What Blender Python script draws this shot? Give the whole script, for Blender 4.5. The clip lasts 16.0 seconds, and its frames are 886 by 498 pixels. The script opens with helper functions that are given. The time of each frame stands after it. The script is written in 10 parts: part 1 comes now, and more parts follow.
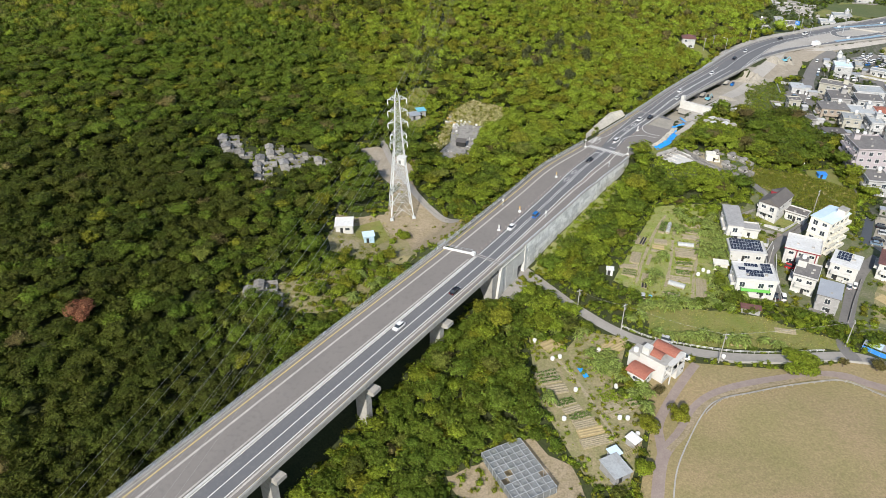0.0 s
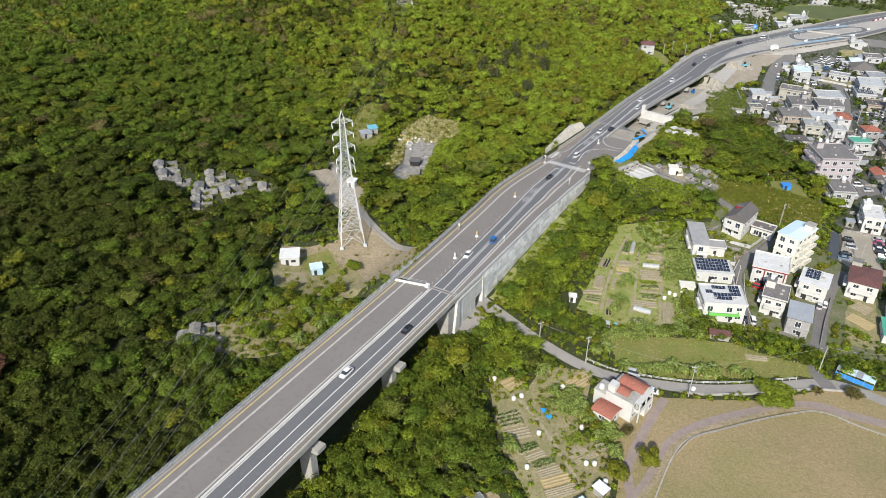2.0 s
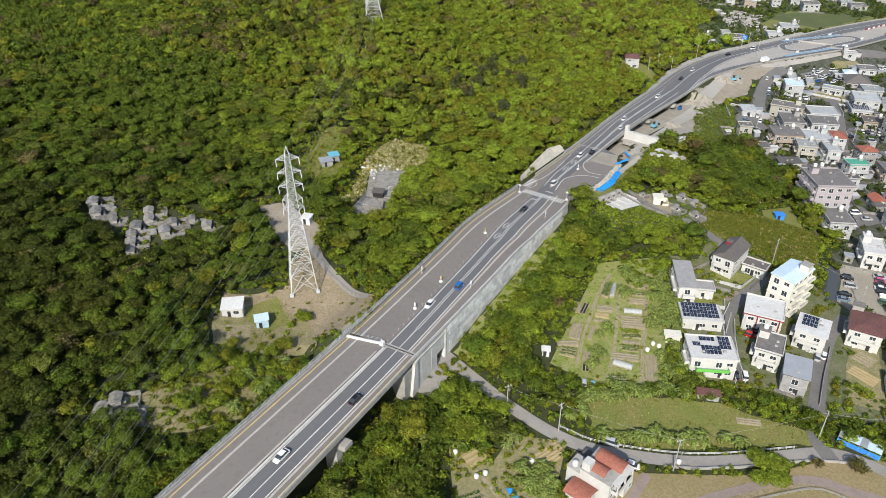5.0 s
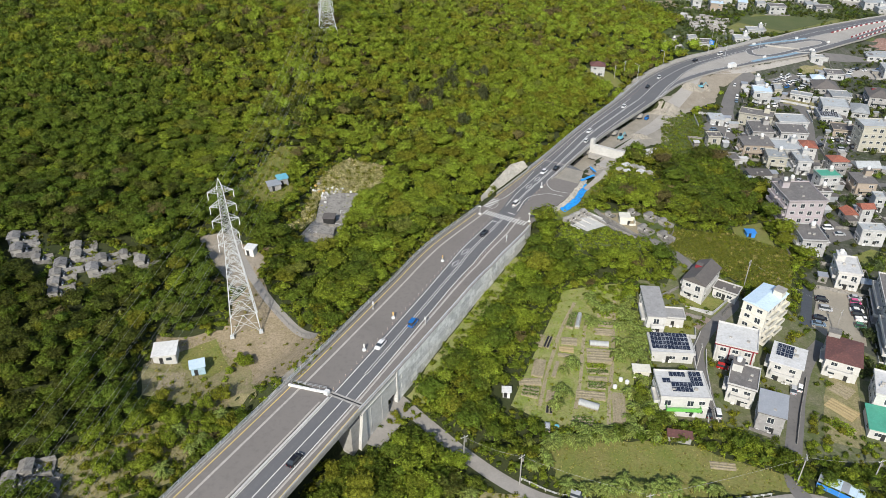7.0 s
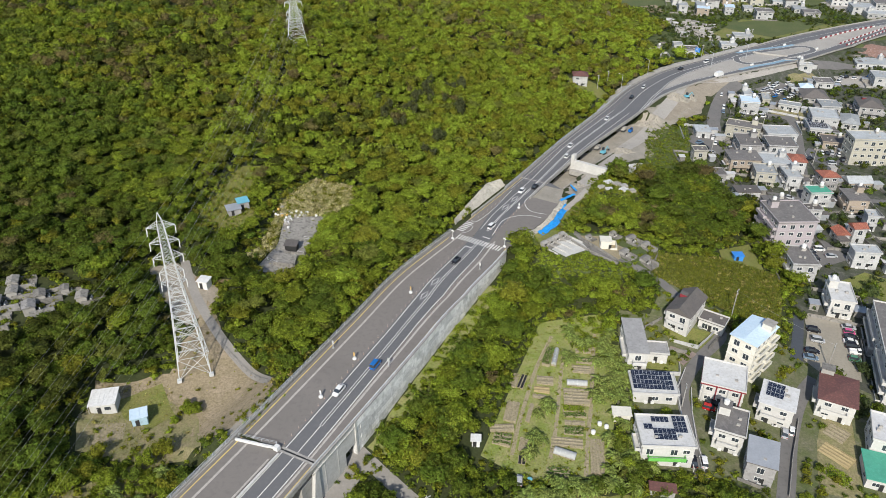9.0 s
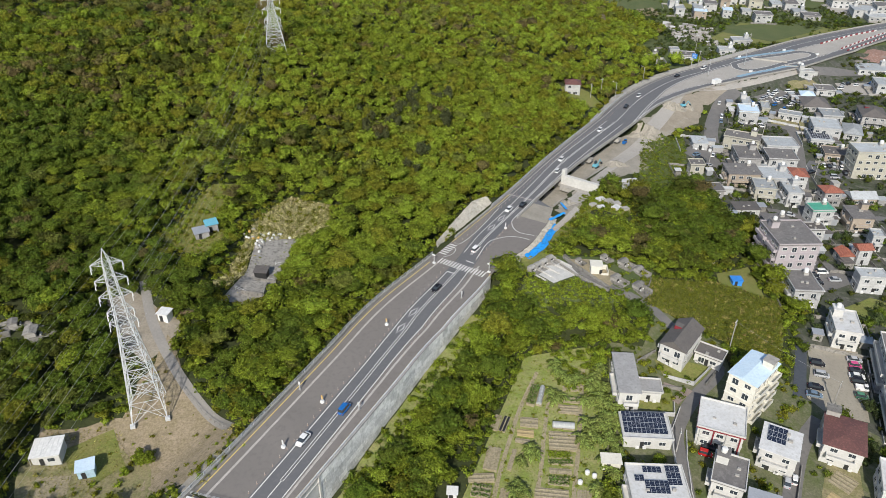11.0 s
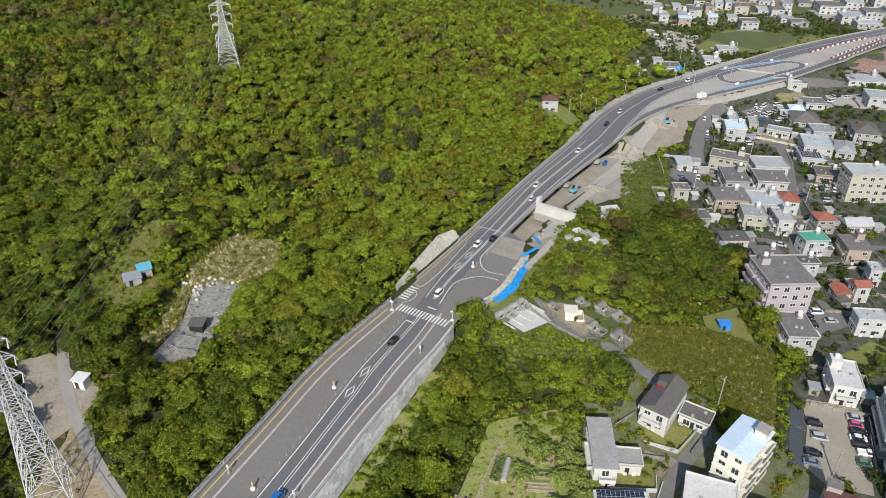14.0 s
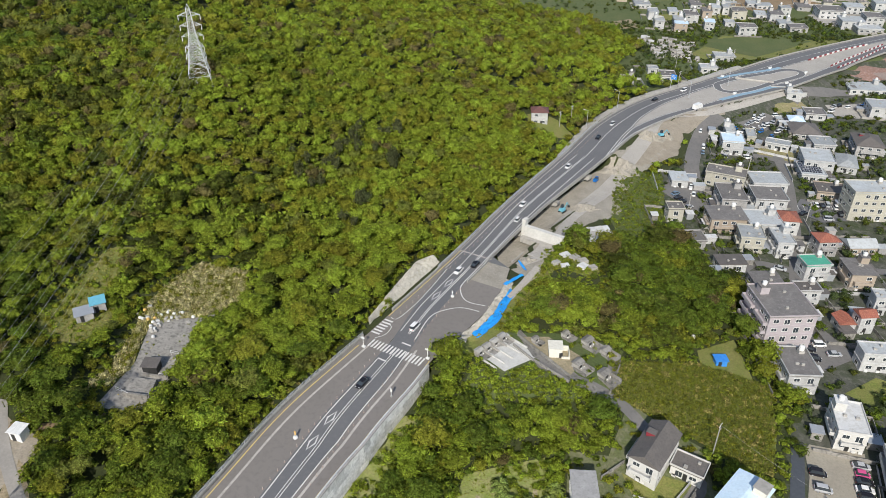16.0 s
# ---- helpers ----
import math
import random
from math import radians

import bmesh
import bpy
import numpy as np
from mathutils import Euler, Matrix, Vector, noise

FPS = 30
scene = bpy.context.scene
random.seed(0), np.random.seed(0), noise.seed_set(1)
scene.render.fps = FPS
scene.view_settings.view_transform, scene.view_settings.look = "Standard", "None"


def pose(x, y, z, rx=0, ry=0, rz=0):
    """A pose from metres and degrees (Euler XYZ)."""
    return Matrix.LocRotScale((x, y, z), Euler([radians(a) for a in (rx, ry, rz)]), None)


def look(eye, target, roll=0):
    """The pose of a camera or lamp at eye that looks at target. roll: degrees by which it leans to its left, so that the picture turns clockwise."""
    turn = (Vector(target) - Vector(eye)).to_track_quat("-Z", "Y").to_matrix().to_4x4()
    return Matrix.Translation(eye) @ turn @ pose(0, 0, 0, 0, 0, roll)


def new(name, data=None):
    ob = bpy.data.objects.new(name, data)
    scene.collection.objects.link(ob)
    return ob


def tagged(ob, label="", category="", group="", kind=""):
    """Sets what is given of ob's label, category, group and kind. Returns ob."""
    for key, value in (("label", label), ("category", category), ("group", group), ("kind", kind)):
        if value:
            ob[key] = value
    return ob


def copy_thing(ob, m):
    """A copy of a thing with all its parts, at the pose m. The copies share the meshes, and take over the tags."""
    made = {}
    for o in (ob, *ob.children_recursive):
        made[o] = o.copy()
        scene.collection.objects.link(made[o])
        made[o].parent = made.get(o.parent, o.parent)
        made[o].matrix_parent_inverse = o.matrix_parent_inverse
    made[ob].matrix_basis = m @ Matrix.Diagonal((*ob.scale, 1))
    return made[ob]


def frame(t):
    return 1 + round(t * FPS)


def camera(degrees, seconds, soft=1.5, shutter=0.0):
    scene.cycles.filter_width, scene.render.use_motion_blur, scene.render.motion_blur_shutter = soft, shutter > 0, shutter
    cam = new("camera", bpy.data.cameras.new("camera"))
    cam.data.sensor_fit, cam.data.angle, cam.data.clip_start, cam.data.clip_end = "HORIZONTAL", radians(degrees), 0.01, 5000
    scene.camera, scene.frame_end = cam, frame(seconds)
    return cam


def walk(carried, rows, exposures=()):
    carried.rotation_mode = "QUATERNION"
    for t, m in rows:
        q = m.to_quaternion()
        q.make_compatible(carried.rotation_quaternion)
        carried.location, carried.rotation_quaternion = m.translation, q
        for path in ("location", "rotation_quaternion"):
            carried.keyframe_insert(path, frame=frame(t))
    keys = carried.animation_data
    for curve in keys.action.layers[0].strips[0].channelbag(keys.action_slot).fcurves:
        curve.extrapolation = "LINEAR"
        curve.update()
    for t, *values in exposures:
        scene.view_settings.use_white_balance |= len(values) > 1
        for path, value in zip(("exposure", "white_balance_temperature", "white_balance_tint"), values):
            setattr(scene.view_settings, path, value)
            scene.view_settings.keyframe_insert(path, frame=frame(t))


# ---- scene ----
cam = camera(64.5, 16.0, soft=0.55)
METRES, EYE, TILT, LEAN, TURN = 140.0, 130.0, -32.0, 0.0, 0.0
ROWS = [
    (0.0, 0.0, 0.0, 0.0, -0.0, 0.0, 0.0),
    (0.5, 0.0089, 0.0235, 0.0146, -0.46, 0.02, 0.31),
    (1.0, 0.0171, 0.0477, 0.0304, -1.64, 0.04, 1.1),
    (1.5, 0.0265, 0.0721, 0.046, -2.26, 0.09, 1.5),
    (2.0, 0.0374, 0.0967, 0.0618, -2.51, 0.12, 1.67),
    (2.5, 0.049, 0.1212, 0.0774, -2.74, 0.16, 1.82),
    (3.0, 0.0616, 0.1461, 0.0928, -2.89, 0.19, 1.91),
    (3.5, 0.0746, 0.1709, 0.1089, -2.93, 0.17, 1.95),
    (6.0, 0.1426, 0.2966, 0.1872, -3.8, 0.17, 2.58),
    (6.5, 0.157, 0.3213, 0.2025, -4.75, 0.14, 3.16),
    (7.0, 0.1715, 0.3458, 0.2176, -5.06, 0.16, 3.32),
    (7.5, 0.1866, 0.3701, 0.2331, -5.32, 0.15, 3.47),
    (8.0, 0.2022, 0.3942, 0.2483, -5.58, 0.16, 3.61),
    (8.5, 0.2173, 0.4178, 0.2629, -5.7, 0.17, 3.67),
    (9.0, 0.2323, 0.441, 0.2767, -5.78, 0.18, 3.72),
    (11.5, 0.2985, 0.5557, 0.3485, -6.02, 0.0, 3.83),
    (12.0, 0.3125, 0.5794, 0.3633, -6.33, -0.04, 4.04),
    (12.5, 0.3253, 0.6035, 0.3778, -6.5, -0.04, 4.13),
    (13.0, 0.3389, 0.6274, 0.3922, -6.64, -0.04, 4.2),
    (13.5, 0.3535, 0.6504, 0.4068, -6.72, -0.01, 4.25),
    (14.0, 0.3683, 0.6732, 0.4213, -6.79, -0.02, 4.28),
    (14.5, 0.3818, 0.6921, 0.4346, -6.84, 0.01, 4.3),
    (15.0, 0.3975, 0.7189, 0.4492, -6.82, 0.0, 4.29),
    (15.5, 0.4137, 0.7451, 0.4635, -6.85, 0.0, 4.34),
    (16.0, 0.4288, 0.7645, 0.4769, -6.88, 0.01, 4.38),
]
walk(cam, [(t, pose(0, 0, EYE, TILT, LEAN, TURN) @ pose(METRES * x, METRES * y, METRES * z, 90 + pitch, roll, yaw)) for t, x, y, z, yaw, pitch, roll in ROWS], exposures=[(0.0, 0.44), (6.5, 0.25), (12.0, 0.14), (16.0, 0.20)])

# ---- light ----
SUN_AZ, SUN_EL = math.atan2(-0.944, -0.33), radians(37)
world = bpy.data.worlds.new("sky")
scene.world = world
world.use_nodes = True
_n = world.node_tree.nodes
_sky = _n.new("ShaderNodeTexSky")
_sky.sky_type = "NISHITA"
_sky.sun_disc = False
_sky.sun_elevation = SUN_EL
_sky.sun_rotation = math.pi / 2 - SUN_AZ
world.node_tree.links.new(_sky.outputs[0], _n["Background"].inputs[0])
_n["Background"].inputs[1].default_value = 0.12
sun = new("sun", bpy.data.lights.new("sun", "SUN"))
sun.data.energy = 4.2
sun.data.angle = radians(0.6)
sun.data.color = (1.0, 0.95, 0.86)
sun.matrix_world = look((300 * math.cos(SUN_AZ) * math.cos(SUN_EL), 300 * math.sin(SUN_AZ) * math.cos(SUN_EL), 300 * math.sin(SUN_EL)), (0, 0, 0))


# ---- materials ----
def material(name, a, b, scale=0.4, rough=0.8, c=None, fine=6.0, bump=0.15, metal=0.0, spread=0.0, spec=0.35, cover=0.35, contrast=1.0, speck=0.04):
    """Two colours mixed by broad noise, a third by finer noise, speckle and fine relief; spread varies piece by piece."""
    m = bpy.data.materials.new(name)
    m.use_nodes = True
    nt = m.node_tree
    p = nt.nodes["Principled BSDF"]
    geo = nt.nodes.new("ShaderNodeNewGeometry")

    def noise_at(s, detail, lo, hi):
        t = nt.nodes.new("ShaderNodeTexNoise")
        t.inputs["Scale"].default_value = s
        t.inputs["Detail"].default_value = detail
        nt.links.new(geo.outputs["Position"], t.inputs["Vector"])
        r = nt.nodes.new("ShaderNodeMapRange")
        r.inputs["From Min"].default_value = lo
        r.inputs["From Max"].default_value = hi
        nt.links.new(t.outputs["Fac"], r.inputs["Value"])
        return t, r

    def mix(fac, x, y):
        q = nt.nodes.new("ShaderNodeMix")
        q.data_type = "RGBA"
        nt.links.new(fac, q.inputs["Factor"])
        for sock, v in ((q.inputs[6], x), (q.inputs[7], y)):
            if isinstance(v, tuple):
                sock.default_value = (*v, 1)
            else:
                nt.links.new(v, sock)
        return q.outputs[2]

    w = 0.22 / contrast
    _, r1 = noise_at(scale, 5, 0.5 - w, 0.5 + w)
    col = mix(r1.outputs[0], a, b)
    t2, r2 = noise_at(fine, 4, 0.5, 0.5 + cover)
    if c:
        col = mix(r2.outputs[0], col, c)
    if speck:
        _, r3 = noise_at(2.2, 6, 0.3, 0.7)
        r3.inputs["To Min"].default_value, r3.inputs["To Max"].default_value = 1 - speck * 1.5, 1 + speck * 1.5
        grit = nt.nodes.new("ShaderNodeHueSaturation")
        nt.links.new(r3.outputs[0], grit.inputs["Value"])
        nt.links.new(col, grit.inputs["Color"])
        col = grit.outputs[0]
    if spread:
        ob = nt.nodes.new("ShaderNodeObjectInfo")
        hs = nt.nodes.new("ShaderNodeHueSaturation")
        r = nt.nodes.new("ShaderNodeMapRange")
        r.inputs["To Min"].default_value, r.inputs["To Max"].default_value = 1 - spread, 1 + spread
        nt.links.new(ob.outputs["Random"], r.inputs["Value"])
        nt.links.new(r.outputs[0], hs.inputs["Value"])
        nt.links.new(col, hs.inputs["Color"])
        col = hs.outputs[0]
    nt.links.new(col, p.inputs["Base Color"])
    p.inputs["Roughness"].default_value = rough
    p.inputs["Metallic"].default_value = metal
    p.inputs["Specular IOR Level"].default_value = spec
    if bump:
        bp = nt.nodes.new("ShaderNodeBump")
        bp.inputs["Strength"].default_value = bump
        bp.inputs["Distance"].default_value = 0.1
        nt.links.new(t2.outputs["Fac"], bp.inputs["Height"])
        nt.links.new(bp.outputs[0], p.inputs["Normal"])
    return m


def leaf(name, a, b, dry=(0.15, 0.165, 0.03), shine=0.5, gaps=0.43):
    """Leaf clumps: colour varies over patches of wood, clump by clump and leaf by leaf; some light passes through."""
    m = material(name, a, b, scale=0.05, rough=shine, c=dry, fine=0.22, bump=0, spec=0.08, cover=0.7, speck=0)
    nt = m.node_tree
    p = nt.nodes["Principled BSDF"]
    src = p.inputs["Base Color"].links[0].from_socket
    geo = nt.nodes.new("ShaderNodeNewGeometry")
    grain = nt.nodes.new("ShaderNodeTexNoise")
    grain.inputs["Scale"].default_value = 3.8
    grain.inputs["Detail"].default_value = 4
    nt.links.new(geo.outputs["Position"], grain.inputs["Vector"])
    hs = nt.nodes.new("ShaderNodeHueSaturation")
    fine = nt.nodes.new("ShaderNodeHueSaturation")
    for node, src_socket, out, f0, f1, lo, hi in ((hs, geo.outputs["Random Per Island"], "Value", 0, 1, 0.64, 1.40), (hs, geo.outputs["Random Per Island"], "Hue", 0, 1, 0.488, 0.508), (fine, grain.outputs["Fac"], "Value", 0.36, 0.64, 0.36, 1.62)):
        r = nt.nodes.new("ShaderNodeMapRange")
        r.inputs["From Min"].default_value, r.inputs["From Max"].default_value = f0, f1
        r.inputs["To Min"].default_value, r.inputs["To Max"].default_value = lo, hi
        nt.links.new(src_socket, r.inputs["Value"])
        nt.links.new(r.outputs[0], node.inputs[out])
    nt.links.new(src, hs.inputs["Color"])
    nt.links.new(hs.outputs[0], fine.inputs["Color"])
    nt.links.new(fine.outputs[0], p.inputs["Base Color"])
    bp = nt.nodes.new("ShaderNodeBump")
    bp.inputs["Strength"].default_value = 1.0
    bp.inputs["Distance"].default_value = 0.25
    nt.links.new(grain.outputs["Fac"], bp.inputs["Height"])
    nt.links.new(bp.outputs[0], p.inputs["Normal"])
    tr = nt.nodes.new("ShaderNodeBsdfTranslucent")
    nt.links.new(fine.outputs[0], tr.inputs["Color"])
    ms = nt.nodes.new("ShaderNodeMixShader")
    ms.inputs[0].default_value = 0.28
    nt.links.new(p.outputs[0], ms.inputs[1])
    nt.links.new(tr.outputs[0], ms.inputs[2])
    out = ms.outputs[0]
    if gaps:
        holes = nt.nodes.new("ShaderNodeTexNoise")
        holes.inputs["Scale"].default_value = 3.3
        holes.inputs["Detail"].default_value = 2
        nt.links.new(geo.outputs["Position"], holes.inputs["Vector"])
        cut = nt.nodes.new("ShaderNodeMath")
        cut.operation = "GREATER_THAN"
        cut.inputs[1].default_value = gaps
        nt.links.new(holes.outputs["Fac"], cut.inputs[0])
        gap = nt.nodes.new("ShaderNodeBsdfTransparent")
        mix = nt.nodes.new("ShaderNodeMixShader")
        nt.links.new(cut.outputs[0], mix.inputs[0])
        nt.links.new(gap.outputs[0], mix.inputs[1])
        nt.links.new(out, mix.inputs[2])
        out = mix.outputs[0]
    nt.links.new(out, nt.nodes["Material Output"].inputs[0])
    return m


def plain(name, col, rough=0.5, metal=0.0, spread=0.0):
    k = tuple(v * 0.82 for v in col)
    return material(name, col, k, scale=1.3, rough=rough, fine=9, bump=0.03, metal=metal, spread=spread)


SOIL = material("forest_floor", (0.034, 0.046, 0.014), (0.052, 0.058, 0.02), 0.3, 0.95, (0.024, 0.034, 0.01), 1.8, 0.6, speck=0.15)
GRASS = material("grass", (0.150, 0.180, 0.038), (0.215, 0.195, 0.07), 0.16, 0.95, (0.115, 0.165, 0.028), 1.5, 0.4, speck=0.15)
PLOT = material("garden_ground", (0.185, 0.235, 0.05), (0.30, 0.275, 0.13), 0.28, 0.95, (0.17, 0.235, 0.04), 1.2, 0.5, speck=0.15)
GARDEN = material("weedy_garden_soil", (0.19, 0.185, 0.078), (0.29, 0.24, 0.145), 0.35, 0.95, (0.13, 0.155, 0.04), 1.5, 0.5, speck=0.15)
# greyed a little: haze over the far fields is put into the colour
LUSH = material("hazed_lush_grass", (0.080, 0.108, 0.036), (0.115, 0.128, 0.048), 0.09, 0.95, (0.06, 0.09, 0.026), 1.2, 0.4, speck=0.15)
# aged cream, dimmed: cloud shade over the town is put into the colour
WALL_CREAM_AGED_DIM = material("dimmed_aged_cream_render", (0.44, 0.42, 0.35), (0.37, 0.355, 0.30), 0.4, 0.85, (0.30, 0.29, 0.24), 1.3, 0.1, cover=0.5, spread=0.08)
WALL_PANEL = material("wall_panel_concrete", (0.76, 0.755, 0.73), (0.62, 0.615, 0.59), 0.5, 0.85, (0.40, 0.40, 0.38), 0.8, 0.5, spread=0.2, speck=0.1)
YARD = material("yard_ground", (0.150, 0.148, 0.085), (0.085, 0.112, 0.034), 0.22, 0.95, (0.20, 0.185, 0.14), 0.7, 0.3, speck=0.15)
LAWN = material("dry_lawn", (0.225, 0.198, 0.085), (0.31, 0.228, 0.132), 0.055, 0.95, (0.185, 0.165, 0.07), 1.1, 0.5, cover=0.3, speck=0.15)
FIELD = material("tall_grass_floor", (0.27, 0.23, 0.085), (0.19, 0.19, 0.055), 0.25, 0.95, (0.21, 0.16, 0.06), 1.8, 0.5, speck=0.15)
DRYGROUND = material("dry_grassy_earth", (0.33, 0.265, 0.185), (0.25, 0.205, 0.125), 0.3, 0.95, (0.17, 0.145, 0.075), 1.0, 0.5, speck=0.15)
EARTH_PALE = material("pale_churned_earth", (0.33, 0.29, 0.235), (0.26, 0.225, 0.175), 0.25, 0.95, (0.22, 0.19, 0.14), 0.9, 0.4, speck=0.1)
EARTH = material("bare_earth", (0.27, 0.19, 0.12), (0.21, 0.15, 0.09), 0.25, 0.95, (0.16, 0.15, 0.06), 0.8, 0.4, speck=0.15)
TILLED = material("tilled_soil", (0.295, 0.25, 0.165), (0.335, 0.285, 0.195), 0.6, 0.95, (0.17, 0.165, 0.06), 2.5, 0.5, speck=0.15)
GRAVEL = material("gravel", (0.34, 0.31, 0.26), (0.25, 0.23, 0.19), 0.2, 0.95, (0.42, 0.39, 0.34), 2.0, 0.4, speck=0.07)
CRUSHED = material("pale_concrete_ground", (0.42, 0.39, 0.35), (0.35, 0.33, 0.30), 0.1, 0.9, (0.28, 0.26, 0.23), 1.2, 0.2, speck=0.07)
RED_RUBBLE = material("red_rubble", (0.27, 0.16, 0.125), (0.21, 0.13, 0.105), 0.4, 0.95, (0.42, 0.33, 0.30), 0.9, 0.5, speck=0.15)
BRICKPATH = material("red_brown_path", (0.29, 0.235, 0.205), (0.23, 0.18, 0.16), 0.5, 0.9, (0.31, 0.26, 0.22), 3, 0.2)
ASPHALT_NEW = material("asphalt_dark", (0.130, 0.131, 0.138), (0.150, 0.149, 0.152), 0.08, 0.85, (0.172, 0.168, 0.166), 1.2, 0.1, speck=0.012)
ASPHALT_OLD = material("asphalt_brownish", (0.195, 0.178, 0.162), (0.220, 0.200, 0.182), 0.08, 0.9, (0.165, 0.15, 0.14), 0.9, 0.1, speck=0.012)
ASPHALT_TOWN = material("asphalt_town", (0.15, 0.145, 0.14), (0.19, 0.18, 0.17), 0.15, 0.9, (0.12, 0.115, 0.11), 1.0, 0.1, speck=0.012)
LANE_GREY = material("pale_worn_asphalt", (0.31, 0.29, 0.265), (0.25, 0.235, 0.215), 0.2, 0.9, (0.33, 0.31, 0.28), 1.2, 0.15)
CONCRETE = material("concrete", (0.40, 0.385, 0.355), (0.32, 0.305, 0.28), 0.3, 0.85, (0.22, 0.21, 0.19), 1.1, 0.2, spread=0.07)
WALL_CAST = material("pale_cast_concrete", (0.60, 0.59, 0.56), (0.48, 0.47, 0.44), 0.35, 0.85, (0.46, 0.45, 0.42), 1.0, 0.12, speck=0.05)
CONCRETE_OLD = material("weathered_concrete", (0.29, 0.275, 0.25), (0.20, 0.19, 0.175), 0.5, 0.9, (0.09, 0.09, 0.078), 1.3, 0.3, spread=0.2, cover=0.25, speck=0.07)
WHITE_LINE = material("road_paint_white", (0.72, 0.71, 0.68), (0.60, 0.59, 0.56), 1.0, 0.7, (0.45, 0.44, 0.42), 4, 0.05)
WORN_LINE = material("road_paint_worn", (0.52, 0.48, 0.44), (0.40, 0.37, 0.335), 0.8, 0.8, (0.24, 0.22, 0.2), 2, 0.05)
YELLOW_LINE = material("road_paint_yellow", (0.70, 0.54, 0.16), (0.60, 0.47, 0.17), 0.8, 0.75, (0.4, 0.32, 0.18), 3, 0.05)
STEEL = plain("galvanised_steel", (0.58, 0.60, 0.62), 0.5, 0.35)
PYLON_STEEL = plain("pylon_steel", (0.66, 0.68, 0.68), 0.55, 0.15)
WIRE = plain("aluminium_wire", (0.48, 0.48, 0.47), 0.5, 0.1)
WALL_WHITE = material("white_render", (0.58, 0.57, 0.545), (0.49, 0.485, 0.46), 0.35, 0.8, (0.52, 0.50, 0.46), 1.4, 0.1, cover=0.45, spread=0.05)
# aged white walls and roofs, darkened to carry the town's cloud shade
WALL_AGED_DIM = material("dimmed_aged_white_render", (0.50, 0.50, 0.495), (0.38, 0.38, 0.375), 0.35, 0.85, (0.25, 0.25, 0.24), 1.4, 0.1, cover=0.4, spread=0.12)
ROOF_AGED_DIM = material("dimmed_aged_white_roof", (0.40, 0.425, 0.44), (0.32, 0.335, 0.34), 0.3, 0.8, (0.27, 0.27, 0.26), 1.2, 0.1, cover=0.35, spread=0.2)
# the same cloud shade is put into this ground colour
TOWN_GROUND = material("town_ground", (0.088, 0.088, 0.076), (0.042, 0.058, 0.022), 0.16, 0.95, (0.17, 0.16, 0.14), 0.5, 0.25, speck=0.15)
WALL_CREAM = material("cream_render", (0.68, 0.655, 0.575), (0.60, 0.58, 0.51), 0.4, 0.8, (0.47, 0.44, 0.36), 1.3, 0.1, cover=0.5, spread=0.06)
WALL_GREY = material("grey_render", (0.36, 0.35, 0.34), (0.28, 0.275, 0.27), 0.4, 0.8, (0.2, 0.195, 0.19), 1.3, 0.1, spread=0.1)
WALL_PINK = material("pinkish_render", (0.42, 0.375, 0.39), (0.37, 0.335, 0.35), 0.3, 0.8, (0.38, 0.34, 0.35), 1.2, 0.1, spread=0.05)
WALL_TAN = material("tan_render", (0.37, 0.31, 0.245), (0.32, 0.27, 0.22), 0.3, 0.8, (0.32, 0.27, 0.22), 1.2, 0.1, spread=0.08)
ROOF_WHITE = material("white_roof_coat", (0.60, 0.60, 0.595), (0.50, 0.50, 0.495), 0.3, 0.75, (0.44, 0.43, 0.40), 1.2, 0.08, cover=0.3, spread=0.08)
ROOF_GREY = material("grey_roof_slab", (0.17, 0.16, 0.153), (0.125, 0.118, 0.115), 0.35, 0.9, (0.22, 0.21, 0.20), 1.1, 0.12, spread=0.14)
ROOF_PALE = material("pale_grey_roof_slab", (0.36, 0.355, 0.35), (0.29, 0.285, 0.28), 0.4, 0.85, (0.23, 0.225, 0.22), 1.2, 0.08, speck=0.05)
ROOF_DARK = material("dark_roof_tiles", (0.115, 0.105, 0.10), (0.15, 0.135, 0.125), 0.5, 0.8, (0.09, 0.085, 0.08), 2.5, 0.2, spread=0.12)
ROOF_BLUE = material("pale_blue_roof_paint", (0.52, 0.66, 0.78), (0.60, 0.72, 0.82), 0.3, 0.6, (0.45, 0.58, 0.70), 1.4, 0.05)
ROOF_RED = material("red_clay_tiles", (0.31, 0.11, 0.075), (0.24, 0.09, 0.065), 0.8, 0.75, (0.46, 0.22, 0.15), 3.0, 0.25, spread=0.08)
ROOF_MAROON = material("maroon_roof_coat", (0.145, 0.068, 0.06), (0.115, 0.058, 0.053), 0.5, 0.7, (0.25, 0.11, 0.095), 2.0, 0.1)
ROOF_GREEN = material("green_roof_coat", (0.08, 0.36, 0.25), (0.07, 0.30, 0.21), 0.5, 0.6, (0.12, 0.40, 0.30), 2.0, 0.05)
GLASS = plain("window_glass", (0.045, 0.055, 0.065), 0.12)
GLASS.node_tree.nodes["Principled BSDF"].inputs["Specular IOR Level"].default_value = 0.7
FRAME_WHITE = plain("window_frame_paint", (0.68, 0.68, 0.66), 0.5)
SOLAR = plain("solar_cells", (0.022, 0.03, 0.055), 0.2)
DARK = plain("dark_metal", (0.05, 0.05, 0.05), 0.5, 0.3)
BLUE_TARP = material("blue_tarp", (0.02, 0.26, 0.70), (0.03, 0.33, 0.78), 0.8, 0.45, (0.015, 0.18, 0.55), 2.0, 0.6)
TEAL = plain("teal_sheet", (0.16, 0.46, 0.58), 0.5)
